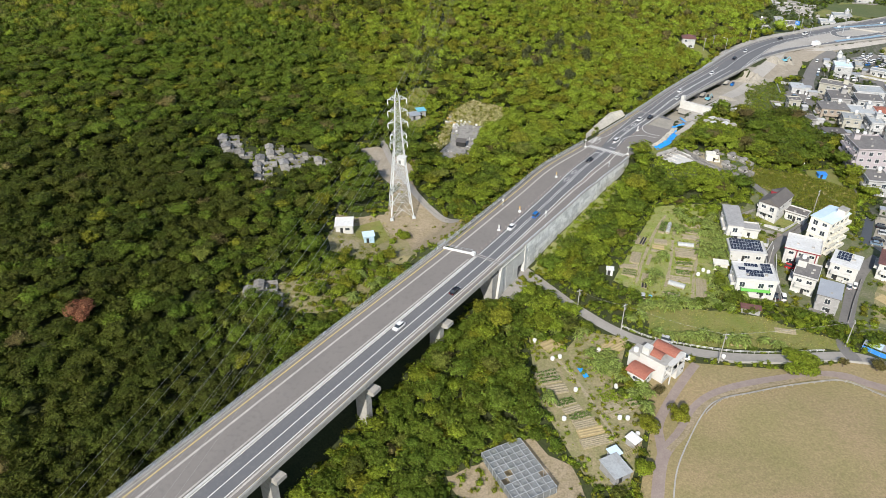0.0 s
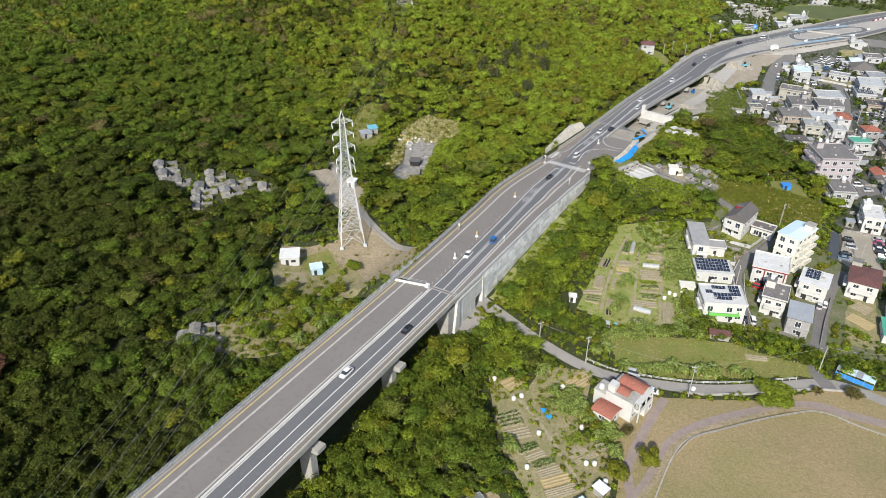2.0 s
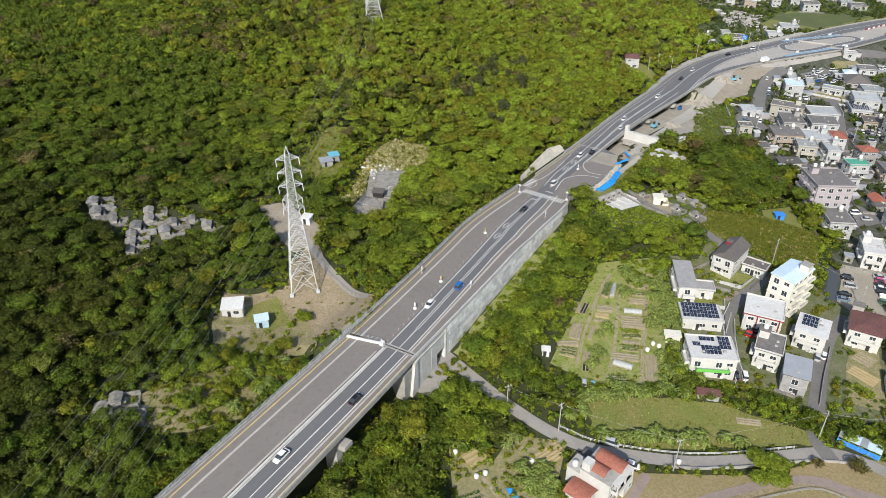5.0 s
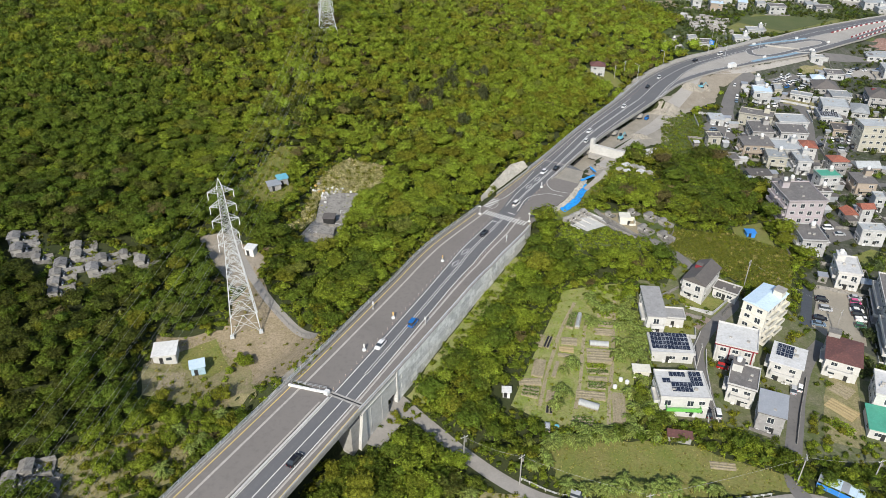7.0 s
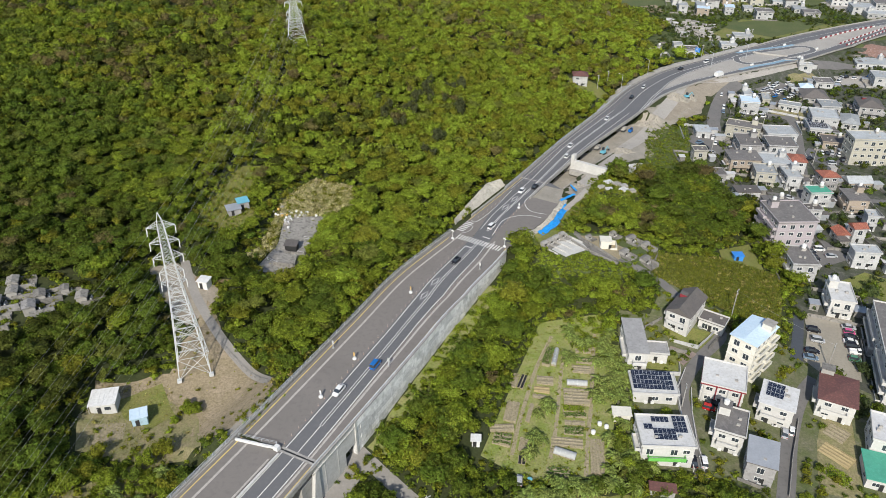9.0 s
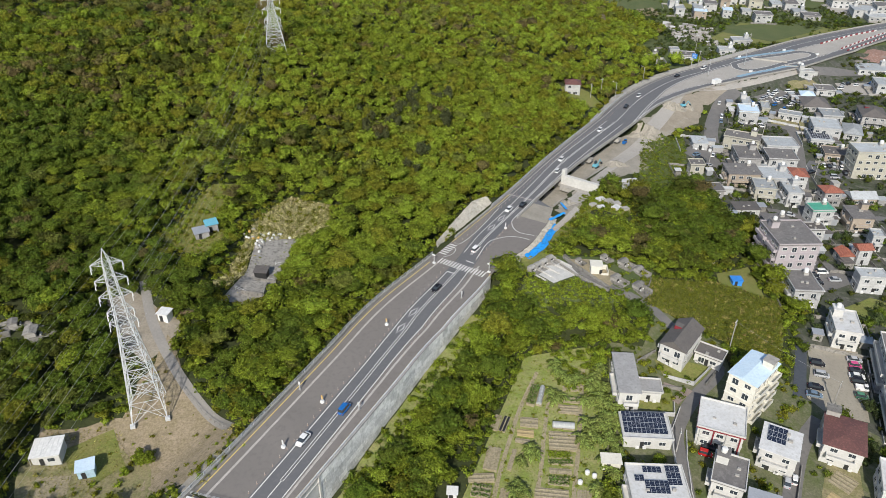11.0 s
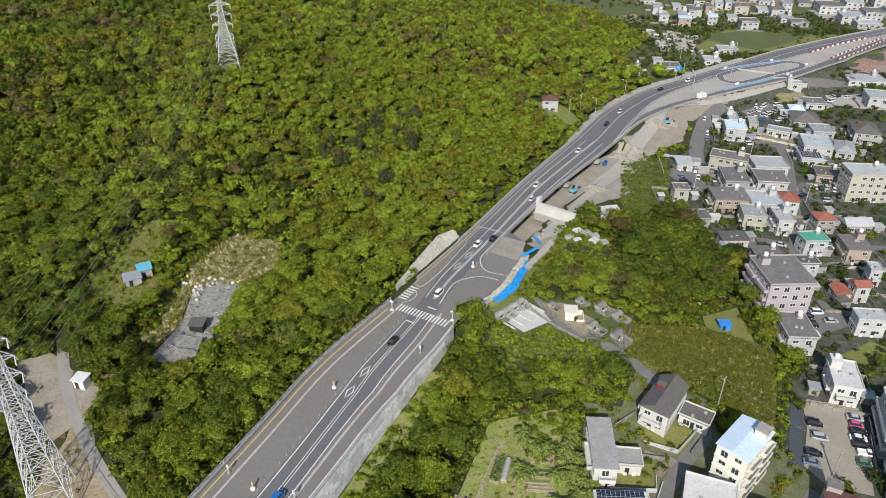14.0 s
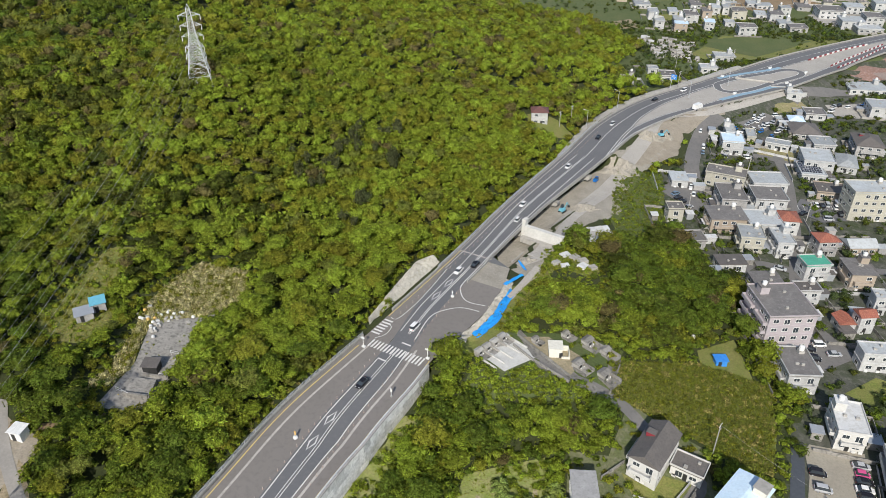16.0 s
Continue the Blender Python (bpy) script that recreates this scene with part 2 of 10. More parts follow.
BLUE_SHEET = plain("blue_sheet_metal", (0.42, 0.58, 0.68), 0.45)
PLASTIC_WHITE = plain("white_plastic", (0.75, 0.75, 0.73), 0.4)
RUBBER = plain("rubber", (0.03, 0.03, 0.03), 0.8)
ORANGE = plain("marker_faded", (0.44, 0.33, 0.27), 0.6)
SIGN_YELLOW = plain("sign_yellow", (0.72, 0.46, 0.14), 0.5)
SIGN_BLUE = plain("sign_blue", (0.05, 0.26, 0.72), 0.5)
BARK = material("bark", (0.16, 0.125, 0.09), (0.10, 0.08, 0.06), 3, 0.95, None, 8, 0.5)
NET = material("shade_net", (0.25, 0.27, 0.28), (0.17, 0.185, 0.19), 0.5, 0.7, (0.42, 0.43, 0.43), 1.3, 0.2)
_nt = NET.node_tree
_mix, _open = _nt.nodes.new("ShaderNodeMixShader"), _nt.nodes.new("ShaderNodeBsdfTransparent")
_mix.inputs[0].default_value = 0.68
_nt.links.new(_open.outputs[0], _mix.inputs[1])
_nt.links.new(_nt.nodes["Principled BSDF"].outputs[0], _mix.inputs[2])
_nt.links.new(_mix.outputs[0], _nt.nodes["Material Output"].inputs[0])
ROCK = material("limestone_cut", (0.55, 0.51, 0.43), (0.42, 0.39, 0.33), 0.35, 0.95, (0.24, 0.23, 0.17), 0.9, 0.7, speck=0.07)
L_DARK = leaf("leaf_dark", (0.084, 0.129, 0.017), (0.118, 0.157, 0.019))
L_MID = leaf("leaf_mid", (0.163, 0.216, 0.021), (0.193, 0.237, 0.024))
L_BRIGHT = leaf("leaf_bright", (0.221, 0.287, 0.029), (0.192, 0.253, 0.027), (0.19, 0.21, 0.036))
L_OLIVE = leaf("leaf_olive", (0.194, 0.199, 0.022), (0.168, 0.181, 0.020))
L_BROWN = leaf("leaf_brownish", (0.150, 0.120, 0.048), (0.135, 0.122, 0.042))
L_GREY = leaf("leaf_greyish", (0.132, 0.156, 0.030), (0.154, 0.169, 0.033))
L_REED = leaf("reed", (0.34, 0.28, 0.10), (0.26, 0.25, 0.07), (0.42, 0.33, 0.15), gaps=0)
# greyer than the wood leaves, with the town's haze put into the tone
L_TOWN = leaf("garden_tree_leaf", (0.058, 0.086, 0.030), (0.078, 0.102, 0.036), (0.095, 0.10, 0.044))
L_PAMPAS = leaf("pampas_plume", (0.50, 0.45, 0.24), (0.40, 0.385, 0.17), (0.55, 0.48, 0.30), gaps=0)
L_CROP = leaf("crop_leaf", (0.10, 0.17, 0.04), (0.13, 0.19, 0.045), (0.13, 0.17, 0.05), gaps=0)
L_BANANA = leaf("banana_leaf", (0.19, 0.26, 0.06), (0.22, 0.28, 0.07), (0.24, 0.20, 0.07), gaps=0)
# darker leaf copy that carries the dimness of the left woods in its colour
L_DIM = leaf("leaf_dim", (0.052, 0.075, 0.012), (0.081, 0.091, 0.016), (0.085, 0.075, 0.022))
LEAVES = (L_DARK, L_MID, L_BRIGHT, L_OLIVE, L_BROWN, L_GREY, L_DIM)


# ---- mesh helpers ----
def mesh_of(name, verts, faces, mats, index=None, smooth=False):
    me = bpy.data.meshes.new(name)
    me.from_pydata([tuple(map(float, v)) for v in verts], [], [tuple(map(int, f)) for f in faces])
    for m in mats if isinstance(mats, (list, tuple)) else [mats]:
        me.materials.append(m)
    if index is not None:
        me.polygons.foreach_set("material_index", index)
    if smooth:
        me.polygons.foreach_set("use_smooth", [True] * len(me.polygons))
    me.update()
    return me


def tri_mesh(name, verts, tris, mats, index=None):
    """A mesh of triangles straight from arrays, for the many leaves."""
    me = bpy.data.meshes.new(name)
    me.vertices.add(len(verts))
    me.vertices.foreach_set("co", np.asarray(verts, np.float32).ravel())
    n = len(tris)
    me.loops.add(3 * n)
    me.loops.foreach_set("vertex_index", np.asarray(tris, np.int32).ravel())
    me.polygons.add(n)
    me.polygons.foreach_set("loop_start", np.arange(n, dtype=np.int32) * 3)
    for m in mats if isinstance(mats, (list, tuple)) else [mats]:
        me.materials.append(m)
    if index is not None:
        me.polygons.foreach_set("material_index", np.asarray(index, np.int32))
    me.update(calc_edges=True)
    return me


class Solid:
    """Gathers boxes, tubes and prisms into one mesh."""

    def __init__(self):
        self.v, self.f = [], []

    def add(self, verts, faces):
        k = len(self.v)
        self.v += [Vector(p) for p in verts]
        self.f += [tuple(i + k for i in q) for q in faces]
        return self

    def box(self, x, y, z, sx, sy, sz, turn=0.0, taper=1.0):
        """Centre in x and y, bottom z."""
        c, s = math.cos(turn), math.sin(turn)
        vs = []
        for h, k in ((0, 1.0), (sz, taper)):
            for a, b in ((-1, -1), (1, -1), (1, 1), (-1, 1)):
                u, w = a * sx / 2 * k, b * sy / 2 * k
                vs.append((x + u * c - w * s, y + u * s + w * c, z + h))
        return self.add(vs, [(0, 3, 2, 1), (4, 5, 6, 7), (0, 1, 5, 4), (1, 2, 6, 5), (2, 3, 7, 6), (3, 0, 4, 7)])

    def bar(self, p, q, r, n=4):
        """A straight bar or tube between two points."""
        p, q = Vector(p), Vector(q)
        d = (q - p).normalized()
        u = d.cross(Vector((0, 0, 1)) if abs(d.z) < 0.9 else Vector((1, 0, 0))).normalized()
        w = d.cross(u)
        vs = []
        for e in (p, q):
            for i in range(n):
                a = 2 * math.pi * (i + 0.5) / n
                vs.append(e + u * (r * math.cos(a)) + w * (r * math.sin(a)))
        fs = [(i, (i + 1) % n, n + (i + 1) % n, n + i) for i in range(n)]
        return self.add(vs, fs + [tuple(range(n))[::-1], tuple(range(n, 2 * n))])

    def lathe(self, x, y, prof, n=10):
        """Rings of (radius, height) round an upright axis."""
        vs = [(x + r * math.cos(2 * math.pi * i / n), y + r * math.sin(2 * math.pi * i / n), z) for r, z in prof for i in range(n)]
        fs = [(j * n + i, j * n + (i + 1) % n, (j + 1) * n + (i + 1) % n, (j + 1) * n + i) for j in range(len(prof) - 1) for i in range(n)]
        return self.add(vs, fs + [tuple(range(n))[::-1], tuple(range((len(prof) - 1) * n, len(prof) * n))])

    def mesh(self, name, mat, smooth=False):
        return mesh_of(name, self.v, self.f, mat, smooth=smooth)


def part(name, body, mat, parent=None, label="", smooth=False):
    """One mesh object under a thing; body is a Solid or a ready mesh."""
    ob = new(name, body.mesh(name, mat, smooth) if isinstance(body, Solid) else body)
    ob.parent = parent
    return tagged(ob, label)


def thing(name, x, y, z, turn, label, category, group="", kind=""):
    ob = new(name)
    ob.matrix_basis = pose(x, y, z, 0, 0, turn)
    return tagged(ob, label, category, group, kind)


def spline(points, step=2.0):
    """A smooth line through points (Catmull-Rom), resampled at even steps."""
    p = np.array(points, float)
    p = np.vstack([2 * p[0] - p[1], p, 2 * p[-1] - p[-2]])
    out = []
    for i in range(1, len(p) - 2):
        for u in np.linspace(0, 1, 24, endpoint=False):
            a, b, c, d = p[i - 1], p[i], p[i + 1], p[i + 2]
            out.append(0.5 * (2 * b + (c - a) * u + (2 * a - 5 * b + 4 * c - d) * u**2 + (3 * b - a - 3 * c + d) * u**3))
    out.append(p[-2])
    out = np.array(out)
    s = np.r_[0, np.cumsum(np.linalg.norm(np.diff(out[:, :2], axis=0), axis=1))]
    t = np.arange(0, s[-1], step)
    return np.stack([np.interp(t, s, out[:, k]) for k in range(out.shape[1])], 1)


def inside(x, y, poly):
    """Which of the points lie in a polygon."""
    x, y = np.asarray(x, float), np.asarray(y, float)
    hit = np.zeros(x.shape, bool)
    for (x0, y0), (x1, y1) in zip(poly, poly[1:] + poly[:1]):
        if y0 != y1:
            hit ^= ((y0 > y) != (y1 > y)) & (x < (x1 - x0) * (y - y0) / (y1 - y0) + x0)
    return hit


# ---- the line of the road: its left edge, x, y and height ----
EDGE = spline([(-208, -119, 16.3), (-152, -36, 15.5), (-95.7, 46.8, 15), (-62.1, 96.6, 14.5), (-32, 141.5, 14), (-0.9, 187.3, 13.4), (24.1, 226.9, 12.3),
               (39.2, 251.5, 11.4), (59.2, 276.5, 10.3), (90, 316.2, 8.4), (116.8, 351.8, 7.6), (150.8, 393.1, 7), (176.9, 425.5, 6.4),
               (207.2, 452.6, 5.8), (245, 475, 5), (283, 497.6, 4), (336.5, 527, 3), (429, 564.5, 2), (560, 605, 1), (760, 650, 0)])
_d = np.gradient(EDGE[:, :2], axis=0)
_d /= np.linalg.norm(_d, axis=1)[:, None]
SIDE = np.stack([_d[:, 1], -_d[:, 0]], 1)
STATION = np.arange(len(EDGE)) * 2.0


def station(x, y):
    """The distance along the road that is nearest to a place, and how far right of the edge it lies."""
    k = int(np.argmin((EDGE[:, 0] - x) ** 2 + (EDGE[:, 1] - y) ** 2))
    return STATION[k], float((np.array((x, y)) - EDGE[k, :2]) @ SIDE[k])


def on_road(s, off, up=0.0):
    x, y, z = (np.interp(s, STATION, EDGE[:, k]) for k in range(3))
    a, b = (np.interp(s, STATION, SIDE[:, k]) for k in range(2))
    return Vector((x + a * off, y + b * off, z + up))


def heading(s):
    a, b = (np.interp(s, STATION, SIDE[:, k]) for k in range(2))
    return math.degrees(math.atan2(a, -b))


S_GATE, S_ZEBRA = station(-0.9, 187.3)[0], station(60.5, 278)[0]
S_JOINT, S_BEND, S_NOSE = station(92, 319)[0], station(150.8, 393)[0], station(190, 438)[0]
S_END = STATION[-1]


Z = S_ZEBRA


def road_width(s):
    return np.interp(s, [0, S_GATE, Z - 53, Z - 36, Z - 11, Z, Z + 24, Z + 40, Z + 50, Z + 50.5, Z + 69, S_BEND - 50, S_BEND, S_NOSE - 22, S_NOSE + 18, S_NOSE + 60, S_NOSE + 102, S_NOSE + 130, S_NOSE + 170, S_NOSE + 186, S_NOSE + 250, S_END],
                     [22, 21.2, 23.0, 24.2, 23.0, 21.8, 23.6, 22.2, 19.5, 11.6, 12.2, 13.4, 17.0, 19.6, 25.2, 29.6, 36, 36.5, 36, 33, 26, 26])


# ---- the lie of the land ----
LATTICE = np.array([[13, 1, -10, -12, -4, -2, -3, -4, -5, -6], [24, 14, 1, -11, -1, 0, -3, -4, -5, -6], [33, 24, 15, 0, -2, -4, -5, -5, -5, -5],
                    [40, 29, 21, 14, 3, 2, -4, -5, -5, -4], [49, 37, 25, 19, 6, 6, -3, -5, -5, -4], [54, 44, 29, 31, 17, 1, -4, -4, -5, -4],
                    [51, 46, 44, 50, 35, 16, 4, -2, -5, -6], [42, 48, 50, 41, 30, 19, 9, -1, -6, -9], [45, 52, 60, 52, 33, 9, 0, -3, -5, -7],
                    [50, 60, 70, 62, 40, 9, -4, -6, -6, -6]], float)


def hills(x, y):
    x, y = np.asarray(x, float), np.asarray(y, float)
    u, w = np.clip((x + 220) / 70, 1, 7.999), np.clip((y - 20) / 70, 1, 7.999)

    def blend(t):
        t = np.abs(t)
        return np.where(t < 1, (4 - 6 * t**2 + 3 * t**3) / 6, np.where(t < 2, (2 - t) ** 3 / 6, 0))

    z = np.zeros(x.shape)
    for j in range(10):
        for i in range(10):
            z = z + LATTICE[j, i] * blend(u - i) * blend(w - j)
    z = z + 7.0 * np.exp(-((x - 108) ** 2 + (y - 264) ** 2) / 26**2) + 7 * np.exp(-((x - 5) ** 2 + (y - 400) ** 2) / 30**2)
    z = z - 4.0 * np.exp(-((x + 22) ** 2 + (y - 207) ** 2) / 20**2) + 3.0 * np.exp(-((x - 132) ** 2 + (y - 305) ** 2) / 18**2)
    return z + 0.35 * np.sin(x * 0.11 + 1.3 * np.sin(y * 0.05)) * np.sin(y * 0.09)


def road_frame(x, y):
    """Station, distance right of the left edge, road height and road width for many places."""
    x, y = np.asarray(x, float), np.asarray(y, float)
    shape = x.shape
    pts = np.stack([x.ravel(), y.ravel()], 1)
    k = np.empty(len(pts), int)
    for a in range(0, len(pts), 4000):
        q = pts[a:a + 4000]
        k[a:a + 4000] = np.argmin(((q[:, None, :] - EDGE[None, ::2, :2]) ** 2).sum(2), axis=1) * 2
    off = ((pts - EDGE[k, :2]) * SIDE[k]).sum(1)
    return STATION[k].reshape(shape), off.reshape(shape), EDGE[k, 2].reshape(shape), road_width(STATION[k]).reshape(shape)


def land(x, y):
    """Ground height: the hills, graded to the road where it runs on the ground."""
    z = hills(x, y)
    s, off, rz, w = road_frame(x, y)
    carried = (s < S_GATE - 4) | ((s > S_JOINT - 2) & (s < S_BEND + 8))
    ground = ~carried
    left = np.clip(-off / 16, 0, 1)
    left = left * left * (3 - 2 * left)
    z = np.where(ground & (off <= 0), (rz - 0.25) * (1 - left) + z * left, z)
    z = np.where(ground & (off > -0.5) & (off <= w - np.where(s > S_BEND, 0, 3.8)), rz - 0.6, z)
    right = np.clip((off - w) / 14, 0, 1)
    far = s > S_BEND
    z = np.where(ground & far & (off > w), (rz - 0.4) * (1 - right) + z * right, z)
    z = np.where(ground & ~far & (off > w - 3.8), np.minimum(z, rz - 1.6), z)
    z = np.where(carried & (off > -6) & (off < w + 6), np.minimum(z, rz - 5.5), z)
    return z


def _axis(lo, hi, step, a, b):
    core = list(np.arange(lo, hi + 0.1, step))
    t = step
    while core[-1] < b:
        t *= 1.25
        core.append(core[-1] + t)
    t = step
    while core[0] > a:
        t *= 1.25
        core.insert(0, core[0] - t)
    return np.array(core)


GX, GY = _axis(-140, 260, 2.5, -3500, 3500), _axis(70, 480, 2.5, -2500, 4500)
_mx, _my = np.meshgrid(GX, GY)
GZ = land(_mx, _my)


def G(x, y):
    """Height of the built ground."""
    x, y = np.asarray(x, float), np.asarray(y, float)
    i = np.clip(np.searchsorted(GX, x) - 1, 0, len(GX) - 2)
    j = np.clip(np.searchsorted(GY, y) - 1, 0, len(GY) - 2)
    u, w = (x - GX[i]) / (GX[i + 1] - GX[i]), (y - GY[j]) / (GY[j + 1] - GY[j])
    return GZ[j, i] * (1 - u) * (1 - w) + GZ[j, i + 1] * u * (1 - w) + GZ[j + 1, i] * (1 - u) * w + GZ[j + 1, i + 1] * u * w


_nx, _ny = len(GX), len(GY)
_v = np.stack([_mx, _my, GZ], 2).reshape(-1, 3)
_q = (np.arange(_ny - 1)[:, None] * _nx + np.arange(_nx - 1)[None, :]).ravel()
_t = np.concatenate([np.stack([_q, _q + 1, _q + _nx + 1], 1), np.stack([_q, _q + _nx + 1, _q + _nx], 1)])
TOWN = [(243, 439), (222, 419), (203, 389), (192, 385), (175, 340), (180, 318), (177, 307), (186, 302), (174, 282), (172, 269), (175, 266), (170, 251),
        (174, 246), (163, 237), (151, 218), (150, 180), (150, 60), (700, 60), (800, 640), (429, 540), (300, 470)]
_cx, _cy = _v[_t].mean(1)[:, 0], _v[_t].mean(1)[:, 1]
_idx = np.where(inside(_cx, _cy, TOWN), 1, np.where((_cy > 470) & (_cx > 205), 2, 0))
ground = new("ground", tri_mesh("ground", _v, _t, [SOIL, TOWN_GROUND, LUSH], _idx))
ground.data.polygons.foreach_set("use_smooth", [True] * len(ground.data.polygons))
tagged(ground, "rolling ground of soil and rough grass", "ground", kind="structure")


# ---- sheets that lie on the ground ----
def ribbon(points, width, lift=0.12, cross=2, step=2.0):
    """A strip along a line, laid on the ground."""
    c = spline(points, step)
    d = np.gradient(c[:, :2], axis=0)
    d /= np.linalg.norm(d, axis=1)[:, None]
    n = np.stack([d[:, 1], -d[:, 0]], 1)
    vs, fs = [], []
    for p, q in zip(c, n):
        for k in range(cross + 1):
            x, y = p[:2] + q * width * (k / cross - 0.5)
            vs.append((x, y, float(G(x, y)) + lift))
    m = cross + 1
    for i in range(len(c) - 1):
        for k in range(cross):
            fs.append((i * m + k, i * m + k + 1, i * m + m + k + 1, i * m + m + k))
    return vs, fs


def sheet(name, points, width, mat, label, category="path", lift=0.12, kind="structure", cross=2):
    return tagged(new(name, mesh_of(name, *ribbon(points, width, lift, cross), mat)), label, category, kind=kind)


def patch(name, poly, mat, label, category="ground", lift=0.1, cell=2.0, kind="structure"):
    """A flat-lying area with a polygon's outline, following the ground."""
    bm = bmesh.new()
    xs, ys = [p[0] for p in poly], [p[1] for p in poly]
    bm.faces.new([bm.verts.new((x, y, 0)) for x, y in poly])
    for axis, lo, hi in ((0, min(xs), max(xs)), (1, min(ys), max(ys))):
        c = lo + cell
        while c < hi:
            co = [0, 0, 0]
            co[axis] = c
            no = [0, 0, 0]
            no[axis] = 1
            bmesh.ops.bisect_plane(bm, geom=bm.verts[:] + bm.edges[:] + bm.faces[:], plane_co=co, plane_no=no)
            c += cell
    for v in bm.verts:
        v.co.z = float(G(v.co.x, v.co.y)) + lift
    bmesh.ops.recalc_face_normals(bm, faces=bm.faces)
    me = bpy.data.meshes.new(name)
    bm.to_mesh(me)
    bm.free()
    me.materials.append(mat)
    return tagged(new(name, me), label, category, kind=kind)


def rough_outline(poly, amount, seed):
    """The same outline, uneven."""
    r = random.Random(seed)
    out = []
    for (x0, y0), (x1, y1) in zip(poly, poly[1:] + poly[:1]):
        n = max(1, int(math.hypot(x1 - x0, y1 - y0) / 3))
        for i in range(n):
            t = i / n
            out.append((x0 + (x1 - x0) * t + r.uniform(-amount, amount), y0 + (y1 - y0) * t + r.uniform(-amount, amount)))
    return out


# ---- the road ----
def strip(name, s0, s1, a, b, up, mat, parent, label="", step=4.0, thick=0.0):
    """A strip of the road between two offsets (numbers or functions of the station); thick: its depth downward."""
    n = max(2, int((s1 - s0) / step) + 1)
    ss = np.linspace(s0, s1, n)
    fa = a if callable(a) else (lambda s: a)
    fb = b if callable(b) else (lambda s: b)
    vs, fs = [], []
    for s in ss:
        vs += [on_road(s, fa(s), up), on_road(s, fb(s), up)]
        if thick:
            vs += [on_road(s, fa(s), up - thick), on_road(s, fb(s), up - thick)]
    m = 4 if thick else 2
    for i in range(n - 1):
        k = i * m
        fs.append((k, k + 1, k + m + 1, k + m))
        if thick:
            fs += [(k + 2, k + m + 2, k + m + 3, k + 3), (k, k + m, k + m + 2, k + 2), (k + 1, k + 3, k + m + 3, k + m + 1)]
    if thick:
        fs += [(0, 2, 3, 1), (n * m - 4, n * m - 3, n * m - 1, n * m - 2)]
    return part(name, mesh_of(name, vs, fs, mat), mat, parent, label)


road = tagged(new("road"), "two-lane expressway of dark and brownish asphalt with painted lines", "road", kind="structure")
S0 = 60.0
W = road_width
SEAM = lambda s: np.interp(s, [S_GATE - 60, S_GATE, S_GATE + 25, Z - 42, Z, Z + 18, Z + 44], [11.9, 11.9, 11.4, 11.2, 8.0, 4.6, 1.2])
CUTLINE = lambda s: np.interp(s, [Z, Z + 8, Z + 20, Z + 36, Z + 50], [14.3, 13.0, 11.6, 11.2, 11.2])
SHOULDER = lambda s: np.interp(s, [0, S_GATE, Z - 57, Z - 38, Z - 13, Z], [18.9, 18.3, 17.6, 18.3, 16.3, 14.3])
strip("carriageway", S0, Z + 50, 0.7, SEAM, 0, ASPHALT_OLD, road, "brownish old asphalt")
strip("carriageway", S0, S_ZEBRA, SEAM, SHOULDER, 0, ASPHALT_NEW, road, "dark asphalt lanes")
strip("carriageway", S0, S_ZEBRA, SHOULDER, lambda s: W(s) - 0.5, 0, ASPHALT_OLD, road, "brownish shoulder")
strip("carriageway", S_ZEBRA, Z + 50, SEAM, CUTLINE, 0, ASPHALT_NEW, road)
strip("carriageway", S_ZEBRA, Z + 38, CUTLINE, W, 0, ASPHALT_OLD, road, "brownish side-road stub")
strip("carriageway", Z + 38, Z + 50, CUTLINE, W, 0, GRAVEL, road, "unfinished grey gravel")
strip("carriageway", Z + 50, S_BEND - 4, 0.7, lambda s: W(s) - 0.4, 0, ASPHALT_NEW, road)
MEDIAN = lambda s: np.interp(s, [S_BEND, S_NOSE - 15, S_NOSE, S_NOSE + 30, S_NOSE + 64, S_NOSE + 96, S_NOSE + 130, S_NOSE + 170, S_NOSE + 204], [17, 15.5, 13.5, 11.4, 9.4, 11.6, 13.6, 14.2, 12.0])
RIGHTLANE = lambda s: np.interp(s, [S_BEND, S_NOSE - 15, S_NOSE + 4, S_NOSE + 40, S_NOSE + 66, S_NOSE + 99, S_NOSE + 119, S_NOSE + 144, S_NOSE + 170, S_NOSE + 242], [17, 15.5, 18, 23.6, 24.2, 27.2, 30.2, 30.2, 28.4, 17])
strip("carriageway", S_BEND - 4, S_END, 0.7, MEDIAN, 0, ASPHALT_NEW, road)
strip("median", S_NOSE - 15, S_NOSE + 64, MEDIAN, RIGHTLANE, 0, CRUSHED, road, "pale unfinished median")
strip("median", S_NOSE + 64, S_NOSE + 142, MEDIAN, RIGHTLANE, 0, CRUSHED, road, "pale concrete ground of the turning loop")
strip("median", S_NOSE + 142, S_END, MEDIAN, RIGHTLANE, 0, CRUSHED, road, "pale unfinished median")
strip("carriageway", S_BEND - 4, S_END, RIGHTLANE, W, 0, ASPHALT_NEW, road)

U = 0.02
LANE_A = lambda s: np.interp(s, [0, S_GATE, Z - 58, Z - 42, Z - 16, Z, Z + 18, Z + 58, Z + 90, S_BEND], [12.5, 12.3, 11.8, 11.7, 9.9, 8.4, 6.0, 4.8, 3.9, 5.2])
LANE_B = lambda s: np.interp(s, [0, S_GATE, Z - 57, Z - 42, Z - 6, Z + 18, Z + 58, Z + 90, S_BEND], [15.7, 15.4, 14.7, 14.9, 11.6, 8.8, 7.9, 7.2, 8.8])
